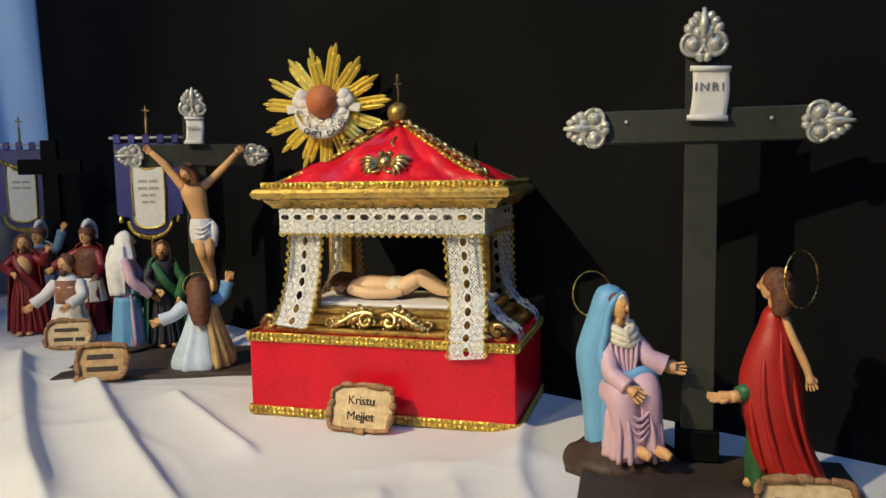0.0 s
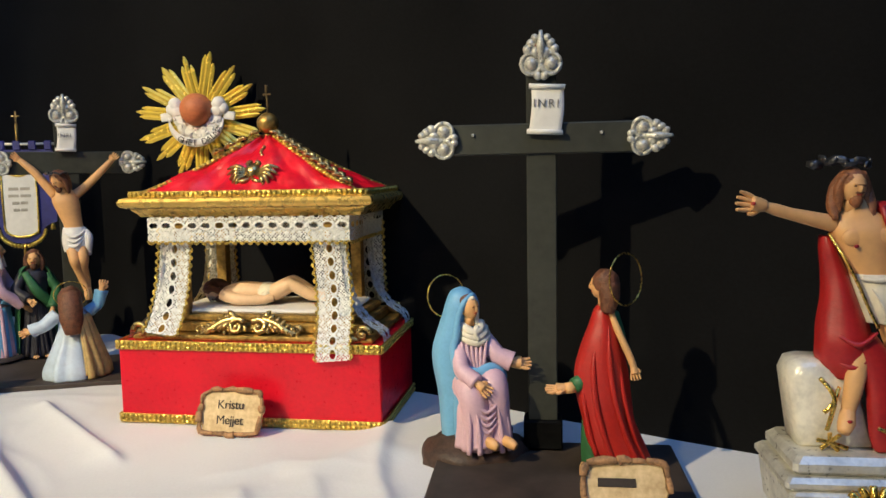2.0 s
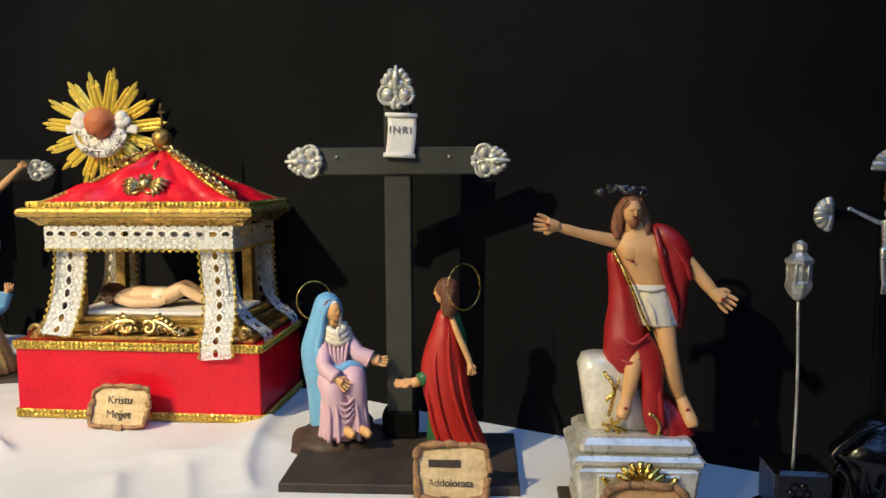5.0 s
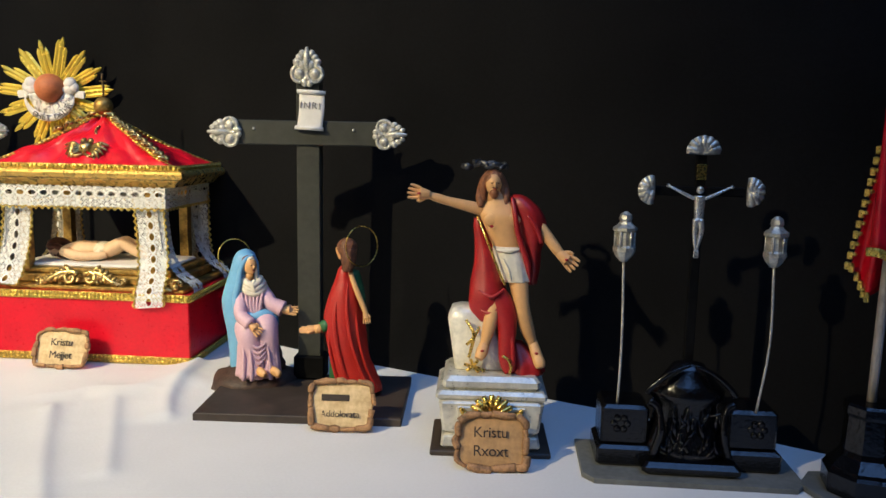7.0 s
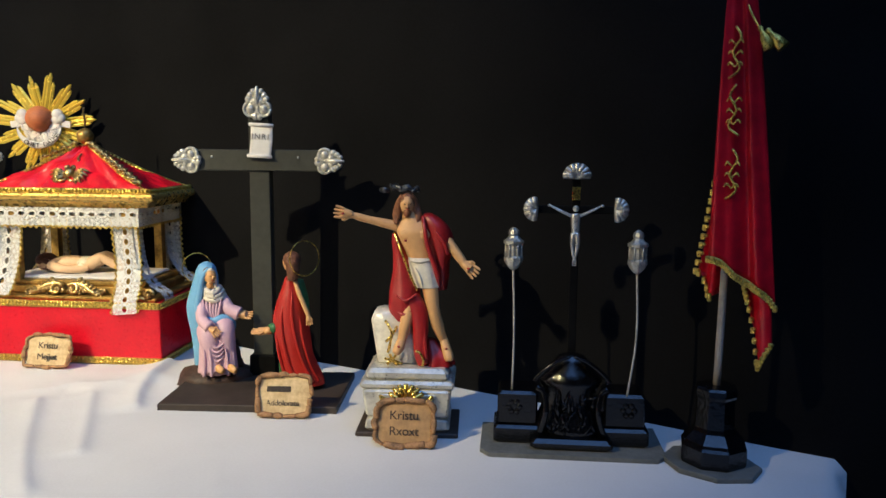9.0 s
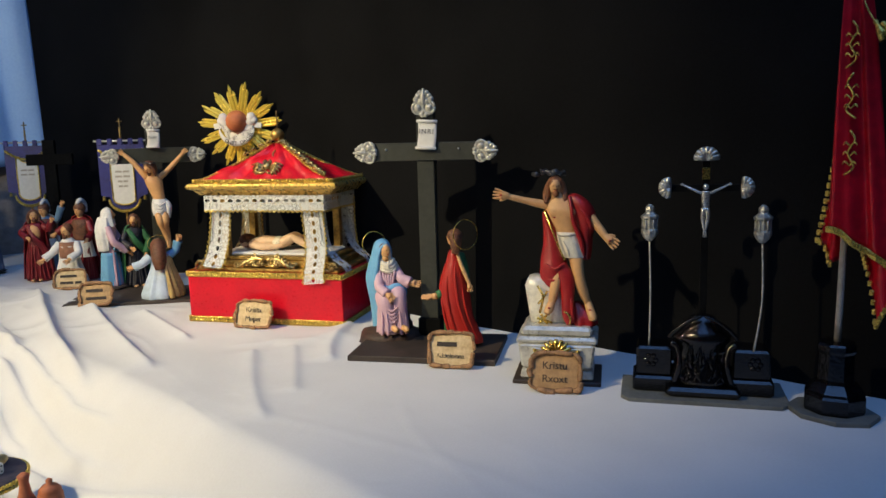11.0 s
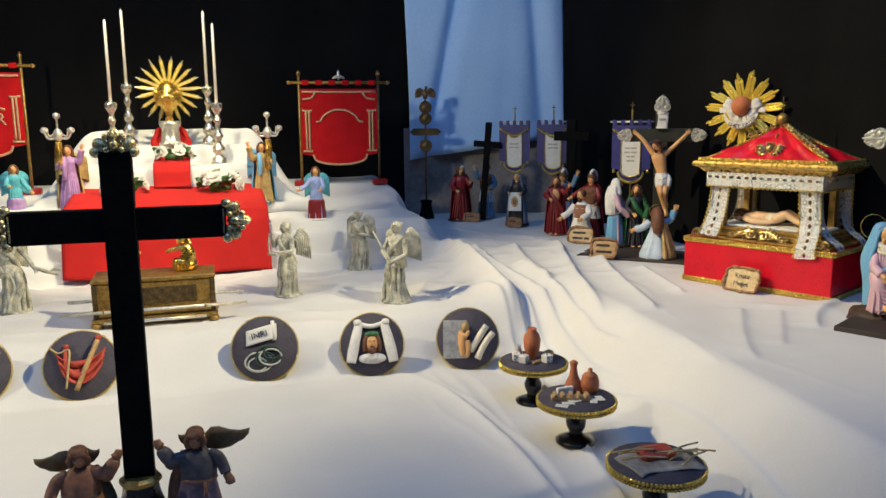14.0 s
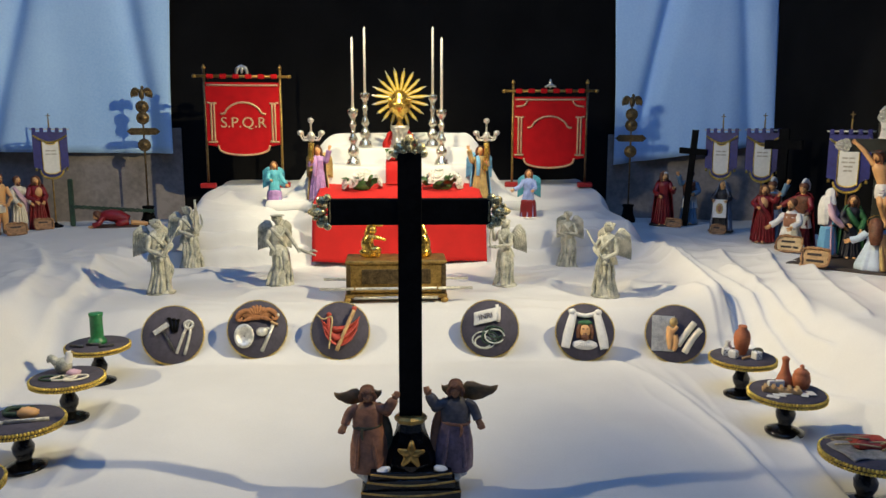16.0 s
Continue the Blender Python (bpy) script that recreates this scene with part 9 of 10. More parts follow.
# ---- banners ----
def blue_banner(m, label, w=0.098, text=3):
    """A royal blue banner on a pole: looped top, shield-shaped white panel, gold swag and fringe."""
    t = thing("blue_banner", m, label, "banner", "blue banners")
    top, side, low = 0.306, 0.19, 0.158
    part("pole", shape(tube, [(0, 0.004, 0.0), (0, 0.004, 0.2), (0, 0.004, 0.336)], 0.0022), OLD_GOLD, t, "thin gilt pole")
    part("pole_foot", shape(lathe, [(0.02, 0), (0.02, 0.006), (0.008, 0.01), (0.004, 0.016)], n=12), BLACK_WOOD, t, "black foot")
    bm = bmesh.new()
    box(bm, (0.0024, 0.0024, 0.022), (0, 0.004, 0.333), None, 0, 0.0004)
    box(bm, (0.012, 0.0022, 0.0024), (0, 0.004, 0.346), None, 0, 0.0004)
    part("finial_cross", bm, DARK_BRONZE, t, "tiny cross")
    part("crossbar", shape(tube, [(-w * 0.56, 0, top), (w * 0.56, 0, top)], 0.0021), SILVER, t, "thin silver bar")
    out = [(-w / 2, side)]
    for k in range(1, 4):
        out.append((-w / 2 + w * 0.06 * k, side - 0.004))
    for k in range(9):
        a = math.pi * k / 8
        out.append((-w * 0.3 * math.cos(a), low + 0.022 - 0.022 * math.sin(a)))
    out += [(w * 0.38, side - 0.004), (w / 2, side), (w / 2, top - 0.008), (-w / 2, top - 0.008)]
    part("cloth", shape(plate, out, 0.0018), BLUE_SILK, t, "royal blue satin")
    for k in range(5):
        part("loop", shape(box, (w * 0.105, 0.006, 0.014), (-w * 0.44 + w * 0.22 * k, 0, top - 0.009), bevel=0.002), BLUE_SILK, t)
    sh = [(-w * 0.24, low + 0.03)]
    for k in range(7):
        a = math.pi * k / 6
        sh.append((-w * 0.24 * math.cos(a), low + 0.024 - 0.014 * math.sin(a)))
    sh += [(w * 0.24, top - 0.034), (w * 0.12, top - 0.044), (0, top - 0.047), (-w * 0.12, top - 0.044), (-w * 0.24, top - 0.034)]
    part("panel", shape(plate, sh, 0.0012, pose(0, -0.0018, 0)), PAPER, t, "white shield panel")
    part("panel_edge", shape(tube, [(x, -0.0022, z) for x, z in sh + sh[:1]], 0.0016, steps=2), GOLD_BRAID, t, "gold edge")
    bm = bmesh.new()
    for k in range(22):
        f = k / 21
        x = -w * 0.46 + w * 0.92 * f
        z = top - 0.02 - 0.02 * math.sin(f * math.pi)
        ball(bm, (x, -0.003, z), (0.0028, 0.0022, 0.0028 + 0.001 * (k % 2)), None, 0, 7)
    part("swag", bm, GOLD_BRAID, t, "gold swag")
    bm = bmesh.new()
    for k in range(20):
        a = math.pi * (0.04 + 0.92 * k / 19)
        ball(bm, (-w * 0.33 * math.cos(a), -0.001, low + 0.022 - 0.026 * math.sin(a)), (0.003, 0.0024, 0.0038), None, 0, 6)
    part("fringe", bm, GOLD_BRAID, t, "gold fringe")
    for q in (-1, 1):
        part("tassel", shape(lathe, [(0.0038, -0.009), (0.003, -0.002), (0.0012, 0.001)], (q * w * 0.44, -0.001, side - 0.003), n=8), GOLD_BRAID, t, "gold tassel")
    rnd = random.Random(len(label))
    for k in range(text):
        n = (0.3, 0.32, 0.22, 0.2)[k % 4]
        bm = bmesh.new()
        for j in range(2):
            box(bm, (w * n * 0.46, 0.0005, 0.0042), ((j - 0.5) * w * n * 0.54, -0.0025, top - 0.068 - 0.0105 * k), None, 0, 0.0001)
        part("lettering", bm, mat("faded_ink", (0.4, 0.37, 0.3), 0.7, scale=80), t)


def rwing(x, y, rz=-52, lift=0.0):
    return on(x, y, rz, lift)


blue_banner(rwing(1.105, 0.952, -45), "royal blue satin banner with white panel and gold fringe", text=4)
blue_banner(rwing(0.985, 1.443, -38), "royal blue satin banner with white shield and gold swag", text=2)
blue_banner(rwing(1.055, 1.312, -40), "royal blue satin banner with white shield behind dark cross", text=2)
blue_banner(on(-1.10, 1.545, 30), "royal blue satin banner with white shield near west wall", text=2)
blue_banner(on(-1.295, 1.42, 35), "royal blue satin banner with gold fringe near west wall", text=2)


BANNER_RED = mat("deep_red_velvet", (0.44, 0.003, 0.006), 0.75, scale=25, vary=0.12, bump=0.3, fine=25, gloss=0.2)


def red_banner(x0, x1, y, top, word, label, gilt):
    w = x1 - x0
    xm = (x0 + x1) / 2
    z = cloth_level(xm, y)
    t = thing("red_banner", pose(xm, y, z, 0, 0, -6 if xm > 0 else 6), label, "banner", "red banners")
    H = top - z
    for q in (-1, 1):
        ml = OLD_GOLD if q * gilt > 0 else DARK_BRONZE
        part("pole", shape(tube, [(q * w / 2, 0.004, 0.0), (q * w / 2, 0.004, H)], 0.0038), ml, t, "slim pole")
        part("pole_tip", shape(lathe, [(0.0055, 0), (0.0065, 0.004), (0.001, 0.014)], (q * w / 2, 0.004, H - 0.004), n=10), OLD_GOLD, t)
        part("bar_knob", shape(ball, (q * (w / 2 + 0.028), 0, H - 0.026), (0.007, 0.006, 0.006)), OLD_GOLD, t, "gilt knob")
        part("pole_foot", shape(box, (0.045, 0.035, 0.015), (q * w / 2, 0.004, 0), bevel=0.002), DARK_RED_ROBE, t, "dark foot block")
    part("crossbar", shape(tube, [(-w / 2 - 0.026, 0, H - 0.026), (w / 2 + 0.026, 0, H - 0.026)], 0.0042), OLD_GOLD, t, "gilt bar")
    for k in range(6):
        part("loop", shape(box, (w * 0.09, 0.011, 0.014), (-w * 0.42 + w * 0.168 * k, 0, H - 0.033), bevel=0.002), BANNER_RED, t)
    zt, zs, zb = H - 0.044, H - 0.232, H - 0.268
    h = w / 2 - 0.0035
    out = [(-h, zs)]
    for k in range(11):
        a = math.pi * k / 10
        out.append((-h * 0.72 * math.cos(a), zs - 0.006 - (zs - zb - 0.006) * math.sin(a) ** 0.7))
    out += [(h, zs), (h, zt), (-h, zt)]
    part("cloth", shape(plate, out, 0.0024), BANNER_RED, t, "red felt")
    tr = []
    tr.append(("top_trim", [(-h + 0.004, zt - 0.008), (0, zt - 0.009), (h - 0.004, zt - 0.008)]))
    tr.append(("bottom_trim", [(p[0] * 0.98, p[1] + 0.004) for p in out[1:12]]))
    arch = [(-h * 0.62, zt - 0.095), (-h * 0.5, zt - 0.092), (-h * 0.42, zt - 0.078), (-h * 0.22, zt - 0.064), (0, zt - 0.06), (h * 0.22, zt - 0.064), (h * 0.42, zt - 0.078), (h * 0.5, zt - 0.092), (h * 0.62, zt - 0.095)]
    tr.append(("arch_trim", arch))
    for q in (-1, 1):
        # a small column: two upright cords between a cap and a foot
        for dx in (0.79, 0.87):
            tr.append(("side_trim", [(q * h * dx, zt - 0.064), (q * h * dx, zt - 0.12), (q * h * dx, zs + 0.01)]))
        tr.append(("column_cap", [(q * h * 0.72, zt - 0.062), (q * h * 0.83, zt - 0.0635), (q * h * 0.97, zt - 0.061)]))
        tr.append(("column_foot", [(q * h * 0.72, zs + 0.009), (q * h * 0.83, zs + 0.008), (q * h * 0.97, zs + 0.008)]))
        if not word:
            tr.append(("corner_trim", [(q * h * 0.95, zt - 0.03), (q * h * 0.72, zt - 0.026), (q * h * 0.62, zt - 0.01)]))
    for name, pts in tr:
        part(name, shape(tube, [(x, -0.0016, zz) for x, zz in pts], 0.0029, steps=3), mat("pale_gold_cord", (0.6, 0.42, 0.25), 0.5, 0.3, scale=300, vary=0.3, bump=0.8) if name == "top_trim" else CORD, t, "gold cord trim")
    if word:
        lettering("lettering", word, 0.045, CORD, t, pose(0, -0.002, zt - 0.122, 90), 0.001, 1.0)
    f = Figure(1.0)
    f.limb(BRIGHT_SILVER, [(-0.016, 0, H - 0.02), (-0.013, 0, H - 0.004), (0, 0, H + 0.004), (0.013, 0, H - 0.004), (0.016, 0, H - 0.02)] if word else [(-0.018, 0, H - 0.014), (0, 0, H - 0.008), (0.018, 0, H - 0.014)], [0.004, 0.006, 0.004, 0.006, 0.004] if word else [0.002, 0.006, 0.002], 9)
    f.lump(BRIGHT_SILVER, (0, 0, H - 0.004), (0.005, 0.004, 0.014))
    part("top_ornament", f.bm, f.mats, t, "small silver crest")


CORD = mat("gold_thread_cord", (0.6, 0.4, 0.22), 0.5, 0.3, scale=300, vary=0.3, bump=0.8)
red_banner(-0.606, -0.380, 1.50, 0.492, "S.P.Q.R", "red felt banner with gold cord letters on two poles", 1)
red_banner(0.340, 0.570, 1.50, 0.452, "", "red felt banner with gold cord trim on two poles", -1)


# ---- eagle standards ----
def standard(x, y, rz, lift):
    t = thing("eagle_standard", on(x, y, rz), "bronze eagle standard with discs on a black foot", "standard", "eagle standards")
    z = cloth_level(x, y)
    part("foot", shape(lathe, [(0.024, 0), (0.025, 0.01), (0.018, 0.03), (0.016, 0.05), (0.02, 0.056), (0.018, 0.06)], n=10), BLACK_WOOD, t, "black foot")
    part("staff", shape(tube, [(0, 0, 0.05), (0, 0, 0.4 + lift)], 0.0028), DARK_BRONZE, t, "thin bronze staff")
    for zz in (0.235, 0.32, 0.355):
        bm = bmesh.new()
        lathe(bm, [(0.0195, 0), (0.02, 0.002), (0.0175, 0.0045), (0.015, 0.003), (0.008, 0.006), (0.001, 0.0075)], (0, 0, 0), pose(0, -0.002, zz + lift) @ pose(0, 0, 0, 90), 0, 24)
        part("disc", bm, DARK_BRONZE, t, "embossed bronze disc")
    out = [(-0.05, 0), (-0.038, -0.011), (0.038, -0.011), (0.05, 0), (0.038, 0.011), (-0.038, 0.011)]
    part("plate", shape(plate, [(a, b + 0.278 + lift) for a, b in out], 0.006, pose(0, -0.006, 0), 0, 0.0015), DARK_BRONZE, t, "lozenge-ended bronze plate")
    f = Figure(1.0)
    zz = 0.395 + lift
    f.lump(DARK_BRONZE, (0, 0, zz), (0.009, 0.008, 0.017))
    f.lump(DARK_BRONZE, (0.003, -0.003, zz + 0.02), (0.005, 0.007, 0.006))
    for q in (-1, 1):
        f.limb(DARK_BRONZE, [(q * 0.006, 0, zz + 0.008), (q * 0.018, 0, zz + 0.016), (q * 0.028, 0, zz + 0.01)], [0.005, 0.005, 0.003], 8)
        for k in range(5):
            x0 = q * (0.01 + 0.0042 * k)
            f.limb(DARK_BRONZE, [(x0, 0, zz + 0.012), (x0 + q * 0.003, 0, zz), (x0 + q * 0.003, 0, zz - 0.008 - 0.001 * k)], [0.003, 0.0036, 0.0012], 6, 0.5)
    part("eagle", f.bm, f.mats, t, "spread bronze eagle")


standard(0.744, 1.60, -14, 0.0)
standard(-0.83, 1.60, 14, 0.02)


# ---- the crucifix group on the east wing ----
solo("group_board", shape(box, (0.27, 0.15, 0.006), bevel=0.001), DARK_BOARD, on(1.035, 0.762, -44), "dark thin board under the crucifix group", "board")
W2 = -31


def hill_cross():
    t = thing("crucifix", on(1.095, 0.80, W2, 0.005), "dark wooden crucifix with silver ends and scroll card", "crucifix")
    part("upright", shape(box, (0.028, 0.013, 0.325), (0, 0, 0.0), bevel=0.001), GREEN_BLACK_WOOD, t)
    part("crossbar", shape(box, (0.15, 0.012, 0.03), (0, -0.002, 0.256), bevel=0.001), GREEN_BLACK_WOOD, t)
    part("silver_end", shape(trefoil, 0.042, pose(0, -0.008, 0.322)), PEARL, t, "cast silver trefoil end")
    part("silver_end", shape(trefoil, 0.036, pose(-0.066, -0.01, 0.271, 0, -90)), PEARL, t, "cast silver trefoil end")
    part("silver_end", shape(trefoil, 0.036, pose(0.066, -0.01, 0.271, 0, 90)), PEARL, t, "cast silver trefoil end")
    part("scroll_card", shape(scroll_card, 0.023, 0.033), PAPER, t, "curled white card", pose(0, -0.011, 0.288, -3, 3))
    lettering("lettering", "INRI", 0.008, FADED_INK, t, pose(0, -0.0155, 0.307, 90), 0.0002, 1.1)
    f = Figure(1.0)
    f.loft(SKIN, [(0.005, -0.021, 0.168, 0.0125, 0.0098), (0.0035, -0.02, 0.186, 0.0118, 0.0092), (-0.0005, -0.02, 0.203, 0.0142, 0.0108), (-0.004, -0.02, 0.219, 0.0165, 0.0112), (-0.005, -0.019, 0.23, 0.0142, 0.009), (-0.006, -0.021, 0.238, 0.006, 0.006)], 0, 0, 32)
    f.limb(SKIN, [(0.008, -0.019, 0.2275), (0.022, -0.018, 0.239), (0.036, -0.018, 0.253), (0.0555, -0.015, 0.2735)], [0.0065, 0.0056, 0.0052, 0.0036], 10)
    f.limb(SKIN, [(-0.016, -0.019, 0.2275), (-0.029, -0.018, 0.245), (-0.04, -0.018, 0.26), (-0.056, -0.015, 0.2755)], [0.0065, 0.0056, 0.0052, 0.0036], 10)
    f.hand((0.055, -0.015, 0.273), (0.7, -0.2, 0.8), 0.0045)
    f.hand((-0.055, -0.015, 0.275), (-0.8, -0.2, 0.7), 0.0045)
    f.limb(SKIN, [(0.0105, -0.021, 0.166), (0.0125, -0.033, 0.143), (0.012, -0.029, 0.13), (0.0145, -0.022, 0.112), (0.0165, -0.023, 0.099)], [0.0088, 0.0076, 0.0064, 0.0058, 0.0036], 11)
    f.limb(SKIN, [(-0.001, -0.021, 0.166), (0.0025, -0.034, 0.142), (0.006, -0.03, 0.129), (0.011, -0.025, 0.112), (0.0145, -0.027, 0.098)], [0.0088, 0.0076, 0.0064, 0.0056, 0.0036], 11)
    for dx, dy in ((0.0168, -0.026), (0.0148, -0.03)):
        f.limb(SKIN, [(dx, dy, 0.1), (dx + 0.0005, dy - 0.004, 0.092), (dx + 0.001, dy - 0.006, 0.086)], [0.0036, 0.0042, 0.0026], 8)
    f.loft(WHITE_ROBE, [(0.005, -0.023, 0.152, 0.0142, 0.0125), (0.005, -0.0225, 0.162, 0.0162, 0.0138), (0.005, -0.022, 0.174, 0.016, 0.0132), (0.004, -0.021, 0.1845, 0.0135, 0.0112)], 8, 0.05, 44, 0.7, 1.5)
    f.limb(WHITE_ROBE, [(0.017, -0.026, 0.18), (0.0205, -0.029, 0.17), (0.0195, -0.028, 0.156), (0.021, -0.027, 0.146)], [0.004, 0.0062, 0.0056, 0.0022], 9)
    for k in range(3):
        f.limb(WHITE_ROBE, [(-0.009, -0.029, 0.177 - 0.007 * k), (0.004, -0.0365, 0.172 - 0.0065 * k), (0.0165, -0.031, 0.179 - 0.004 * k)], [0.001, 0.0022, 0.0012], 7)
    f.head((-0.0105, -0.029, 0.2475), 0.0118, -42, 26, HAIR, HAIR)
    for k in range(12):
        a = PI2 * k / 12
        f.lump(IRON, (-0.0125 + 0.0125 * math.cos(a), -0.031 + 0.0115 * math.sin(a), 0.2565 + 0.001 * (k % 2)), (0.0046, 0.0016, 0.0016), (0, 20 * (k % 2 * 2 - 1), 90 + 30 * k), 0, 6)
    part("corpus", f.bm, f.mats, t, "painted clay corpus")


hill_cross()

# kneeling figure seen from behind, one arm thrown up
PALE_BLUE_ROBE = mat("pale_blue_paint", (0.5, 0.6, 0.7), 0.5, scale=40, vary=0.08, bump=0.15)
f = Figure(1.0)
f.loft(PALE_BLUE_ROBE, [(0.003, 0.002, 0.0, 0.034, 0.032), (0.003, 0.002, 0.012, 0.034, 0.031), (0.003, 0.002, 0.03, 0.028, 0.026), (0.001, 0.0, 0.05, 0.0225, 0.02), (0.0, -0.003, 0.07, 0.0175, 0.0155), (0.0, -0.004, 0.085, 0.0178, 0.0145), (0.0, -0.003, 0.097, 0.012, 0.01), (0.0, -0.003, 0.104, 0.006, 0.006)], 8, 0.06, 52)
f.shell(OCHRE_ROBE, [(0.037, 0.001), (0.0365, 0.015), (0.031, 0.035), (0.0245, 0.058), (0.02, 0.075), (0.0165, 0.09)], 112, 215, (0, 0.001, 0), 0.95, 5, 0.09, 0.003)
for k in range(4):
    f.limb(OCHRE_ROBE, [(-0.006 - 0.004 * k, 0.017 - 0.003 * k, 0.082), (-0.011 - 0.005 * k, 0.026 - 0.005 * k, 0.045), (-0.014 - 0.0065 * k, 0.033 - 0.006 * k, 0.006)], [0.0015, 0.003, 0.0036], 7)
f.arm(SKY_ROBE, (-0.017, -0.002, 0.09), (-0.029, -0.004, 0.1), (-0.035, -0.004, 0.122), 0.0076, hand=False)
f.hand((-0.035, -0.004, 0.121), (-0.25, 0, 1), 0.0052)
f.arm(PALE_BLUE_ROBE, (0.017, -0.002, 0.09), (0.033, 0.0, 0.076), (0.049, -0.003, 0.069), 0.0086, hand=False)
f.hand((0.048, -0.003, 0.069), (1, -0.1, -0.35), 0.0052)
f.head((0.002, -0.006, 0.115), 0.0128, 0, -10, HAIR, None)
f.limb(HAIR, [(0.002, 0.004, 0.12), (0.002, 0.013, 0.104), (0.0015, 0.019, 0.084), (0.001, 0.021, 0.064)], [0.012, 0.0142, 0.0135, 0.0085], 14)
f.halo((0.001, 0.008, 0.119), 0.0192, 0, -10, 0.0006)
f.done("kneeling_woman_figurine", on(1.04, 0.712, 150, 0.006) @ Matrix.Diagonal((1, 1, 0.88, 1)), "kneeling clay woman with long brown hair, arms raised", "statue")


def veiled_dress(f):
    f.loft(SKY_ROBE, [(0, 0, 0.0, 0.172, 0.145), (0, 0, 0.2, 0.152, 0.128), (0, 0, 0.44, 0.128, 0.105)], 7, 0.06, 48)
    f.shell(WHITE_ROBE, [(0.12, 0.46), (0.135, 0.6), (0.14, 0.72), (0.125, 0.8), (0.09, 0.88)], 30, 190, (0, 0.01, 0), 0.95, 4, 0.05, 0.015)
    f.limb(SKY_ROBE, [(-0.1, -0.05, 0.5), (0.0, -0.115, 0.47), (0.1, -0.06, 0.44)], [0.03, 0.035, 0.03], 9)


standing(on(1.028, 0.885, 58, 0.005), 0.162, "clay woman with white veil, pink sleeves and blue skirt", PINK_ROBE, None, veil=WHITE_ROBE, hair=None, arms=[(1, (0.15, -0.1, 0.6), (0.1, -0.27, 0.47)), (-1, (-0.16, -0.07, 0.58), (-0.1, -0.22, 0.44))], base=DARK_BOARD, extra=veiled_dress)
standing(on(1.072, 0.862, -20, 0.005), 0.15, "clay man with brown hair in green cloak over dark robe", DARK_ROBE, GREEN_ROBE, (-30, 210), beard=HAIR, arms=[(2, (0.17, -0.06, 0.62), (0.1, -0.2, 0.45)), (-1, (-0.17, -0.06, 0.64), (-0.08, -0.2, 0.55))], yaw=-15, sash=GREEN_ROBE)


def soldier(m, h, robe, cloak, label, arms, yaw=0):
    def more(f):
        f.robe(WHITE_ROBE, [(0.155, 0.3), (0.14, 0.36), (0.112, 0.55)], (0, 0, 0), 1, 0.78, 16, 0.06)
        f.robe(HAIR, [(0.12, 0.52), (0.13, 0.62), (0.135, 0.74), (0.1, 0.8)], (0, 0, 0), 1, 0.76, 0, 0)
        f.lump(HAIR, (0, -0.005, 0.945), (0.075, 0.08, 0.07))
        f.limb(WHITE_ROBE, [(0, -0.06, 1.0), (0, 0.02, 1.045), (0, 0.1, 0.98), (0, 0.12, 0.88)], [0.02, 0.035, 0.035, 0.02], 8)
    standing(m, h, label, robe, cloak, (20, 190), arms=arms, yaw=yaw, extra=more, belt=HAIR, long=False, group="soldier figurines")


soldier(on(1.055, 1.06, -60, 0.003), 0.168, SHADED_MAROON_ROBE, SHADED_MAROON_ROBE, "clay soldier with crested helmet and dark red cloak", [(1, (0.18, -0.06, 0.62), (0.2, -0.2, 0.55)), (-1, (-0.2, -0.06, 0.7), (-0.3, -0.12, 0.62))])
soldier(on(1.03, 1.185, -50, 0.003), 0.165, DUSTY_BLUE_ROBE, WHITE_ROBE, "clay soldier with pale crested helmet raising an arm", [(1, (0.2, -0.04, 0.8), (0.28, -0.06, 0.98)), (-1, (-0.18, -0.06, 0.64), (-0.16, -0.22, 0.6))])
soldier(on(0.927, 1.535, -30, 0.003), 0.172, DUSTY_BLUE_ROBE, None, "clay soldier in blue tunic beside a leaning cross", [(-1, (-0.16, -0.06, 0.75), (-0.2, -0.14, 0.92)), (1, (0.17, -0.06, 0.62), (0.1, -0.2, 0.58))])
f = Figure(1.0)
f.robe(WHITE_ROBE, [(0.03, 0), (0.031, 0.01), (0.024, 0.035), (0.018, 0.06), (0.019, 0.085), (0.012, 0.098), (0.006, 0.104)], (0, 0, 0), 1.1, 0.9, 9, 0.08)
f.robe(BROWN_ROBE, [(0.019, 0.06), (0.0205, 0.078), (0.018, 0.094)], (0, 0, 0), 1, 0.9, 0, 0)
f.arm(WHITE_ROBE, (0.017, 0, 0.09), (0.026, -0.016, 0.072), (0.012, -0.034, 0.06), 0.0078)
f.arm(WHITE_ROBE, (-0.017, 0, 0.09), (-0.03, -0.012, 0.072), (-0.045, -0.022, 0.06), 0.0078)
f.head((0, -0.004, 0.118), 0.0135, -20, 6, HAIR, HAIR, None, None, False)
f.done("kneeling_man_figurine", on(1.0, 1.01, -45, 0.003), "kneeling clay man in white robe with brown vest", "statue")
standing(on(0.992, 1.148, -42, 0.003), 0.158, "clay figure with bare chest wrapped in a red cloak", SHADED_MAROON_ROBE, SHADED_MAROON_ROBE, (-20, 200), beard=HAIR, arms=[(-1, (-0.17, -0.06, 0.68), (-0.04, -0.2, 0.62)), (1, (0.19, -0.04, 0.72), (0.26, -0.1, 0.84))], yaw=20, sash=SHADED_MAROON_ROBE, extra=lambda f: f.lump(SKIN, (0, -0.05, 0.68), (0.088, 0.07, 0.12)))


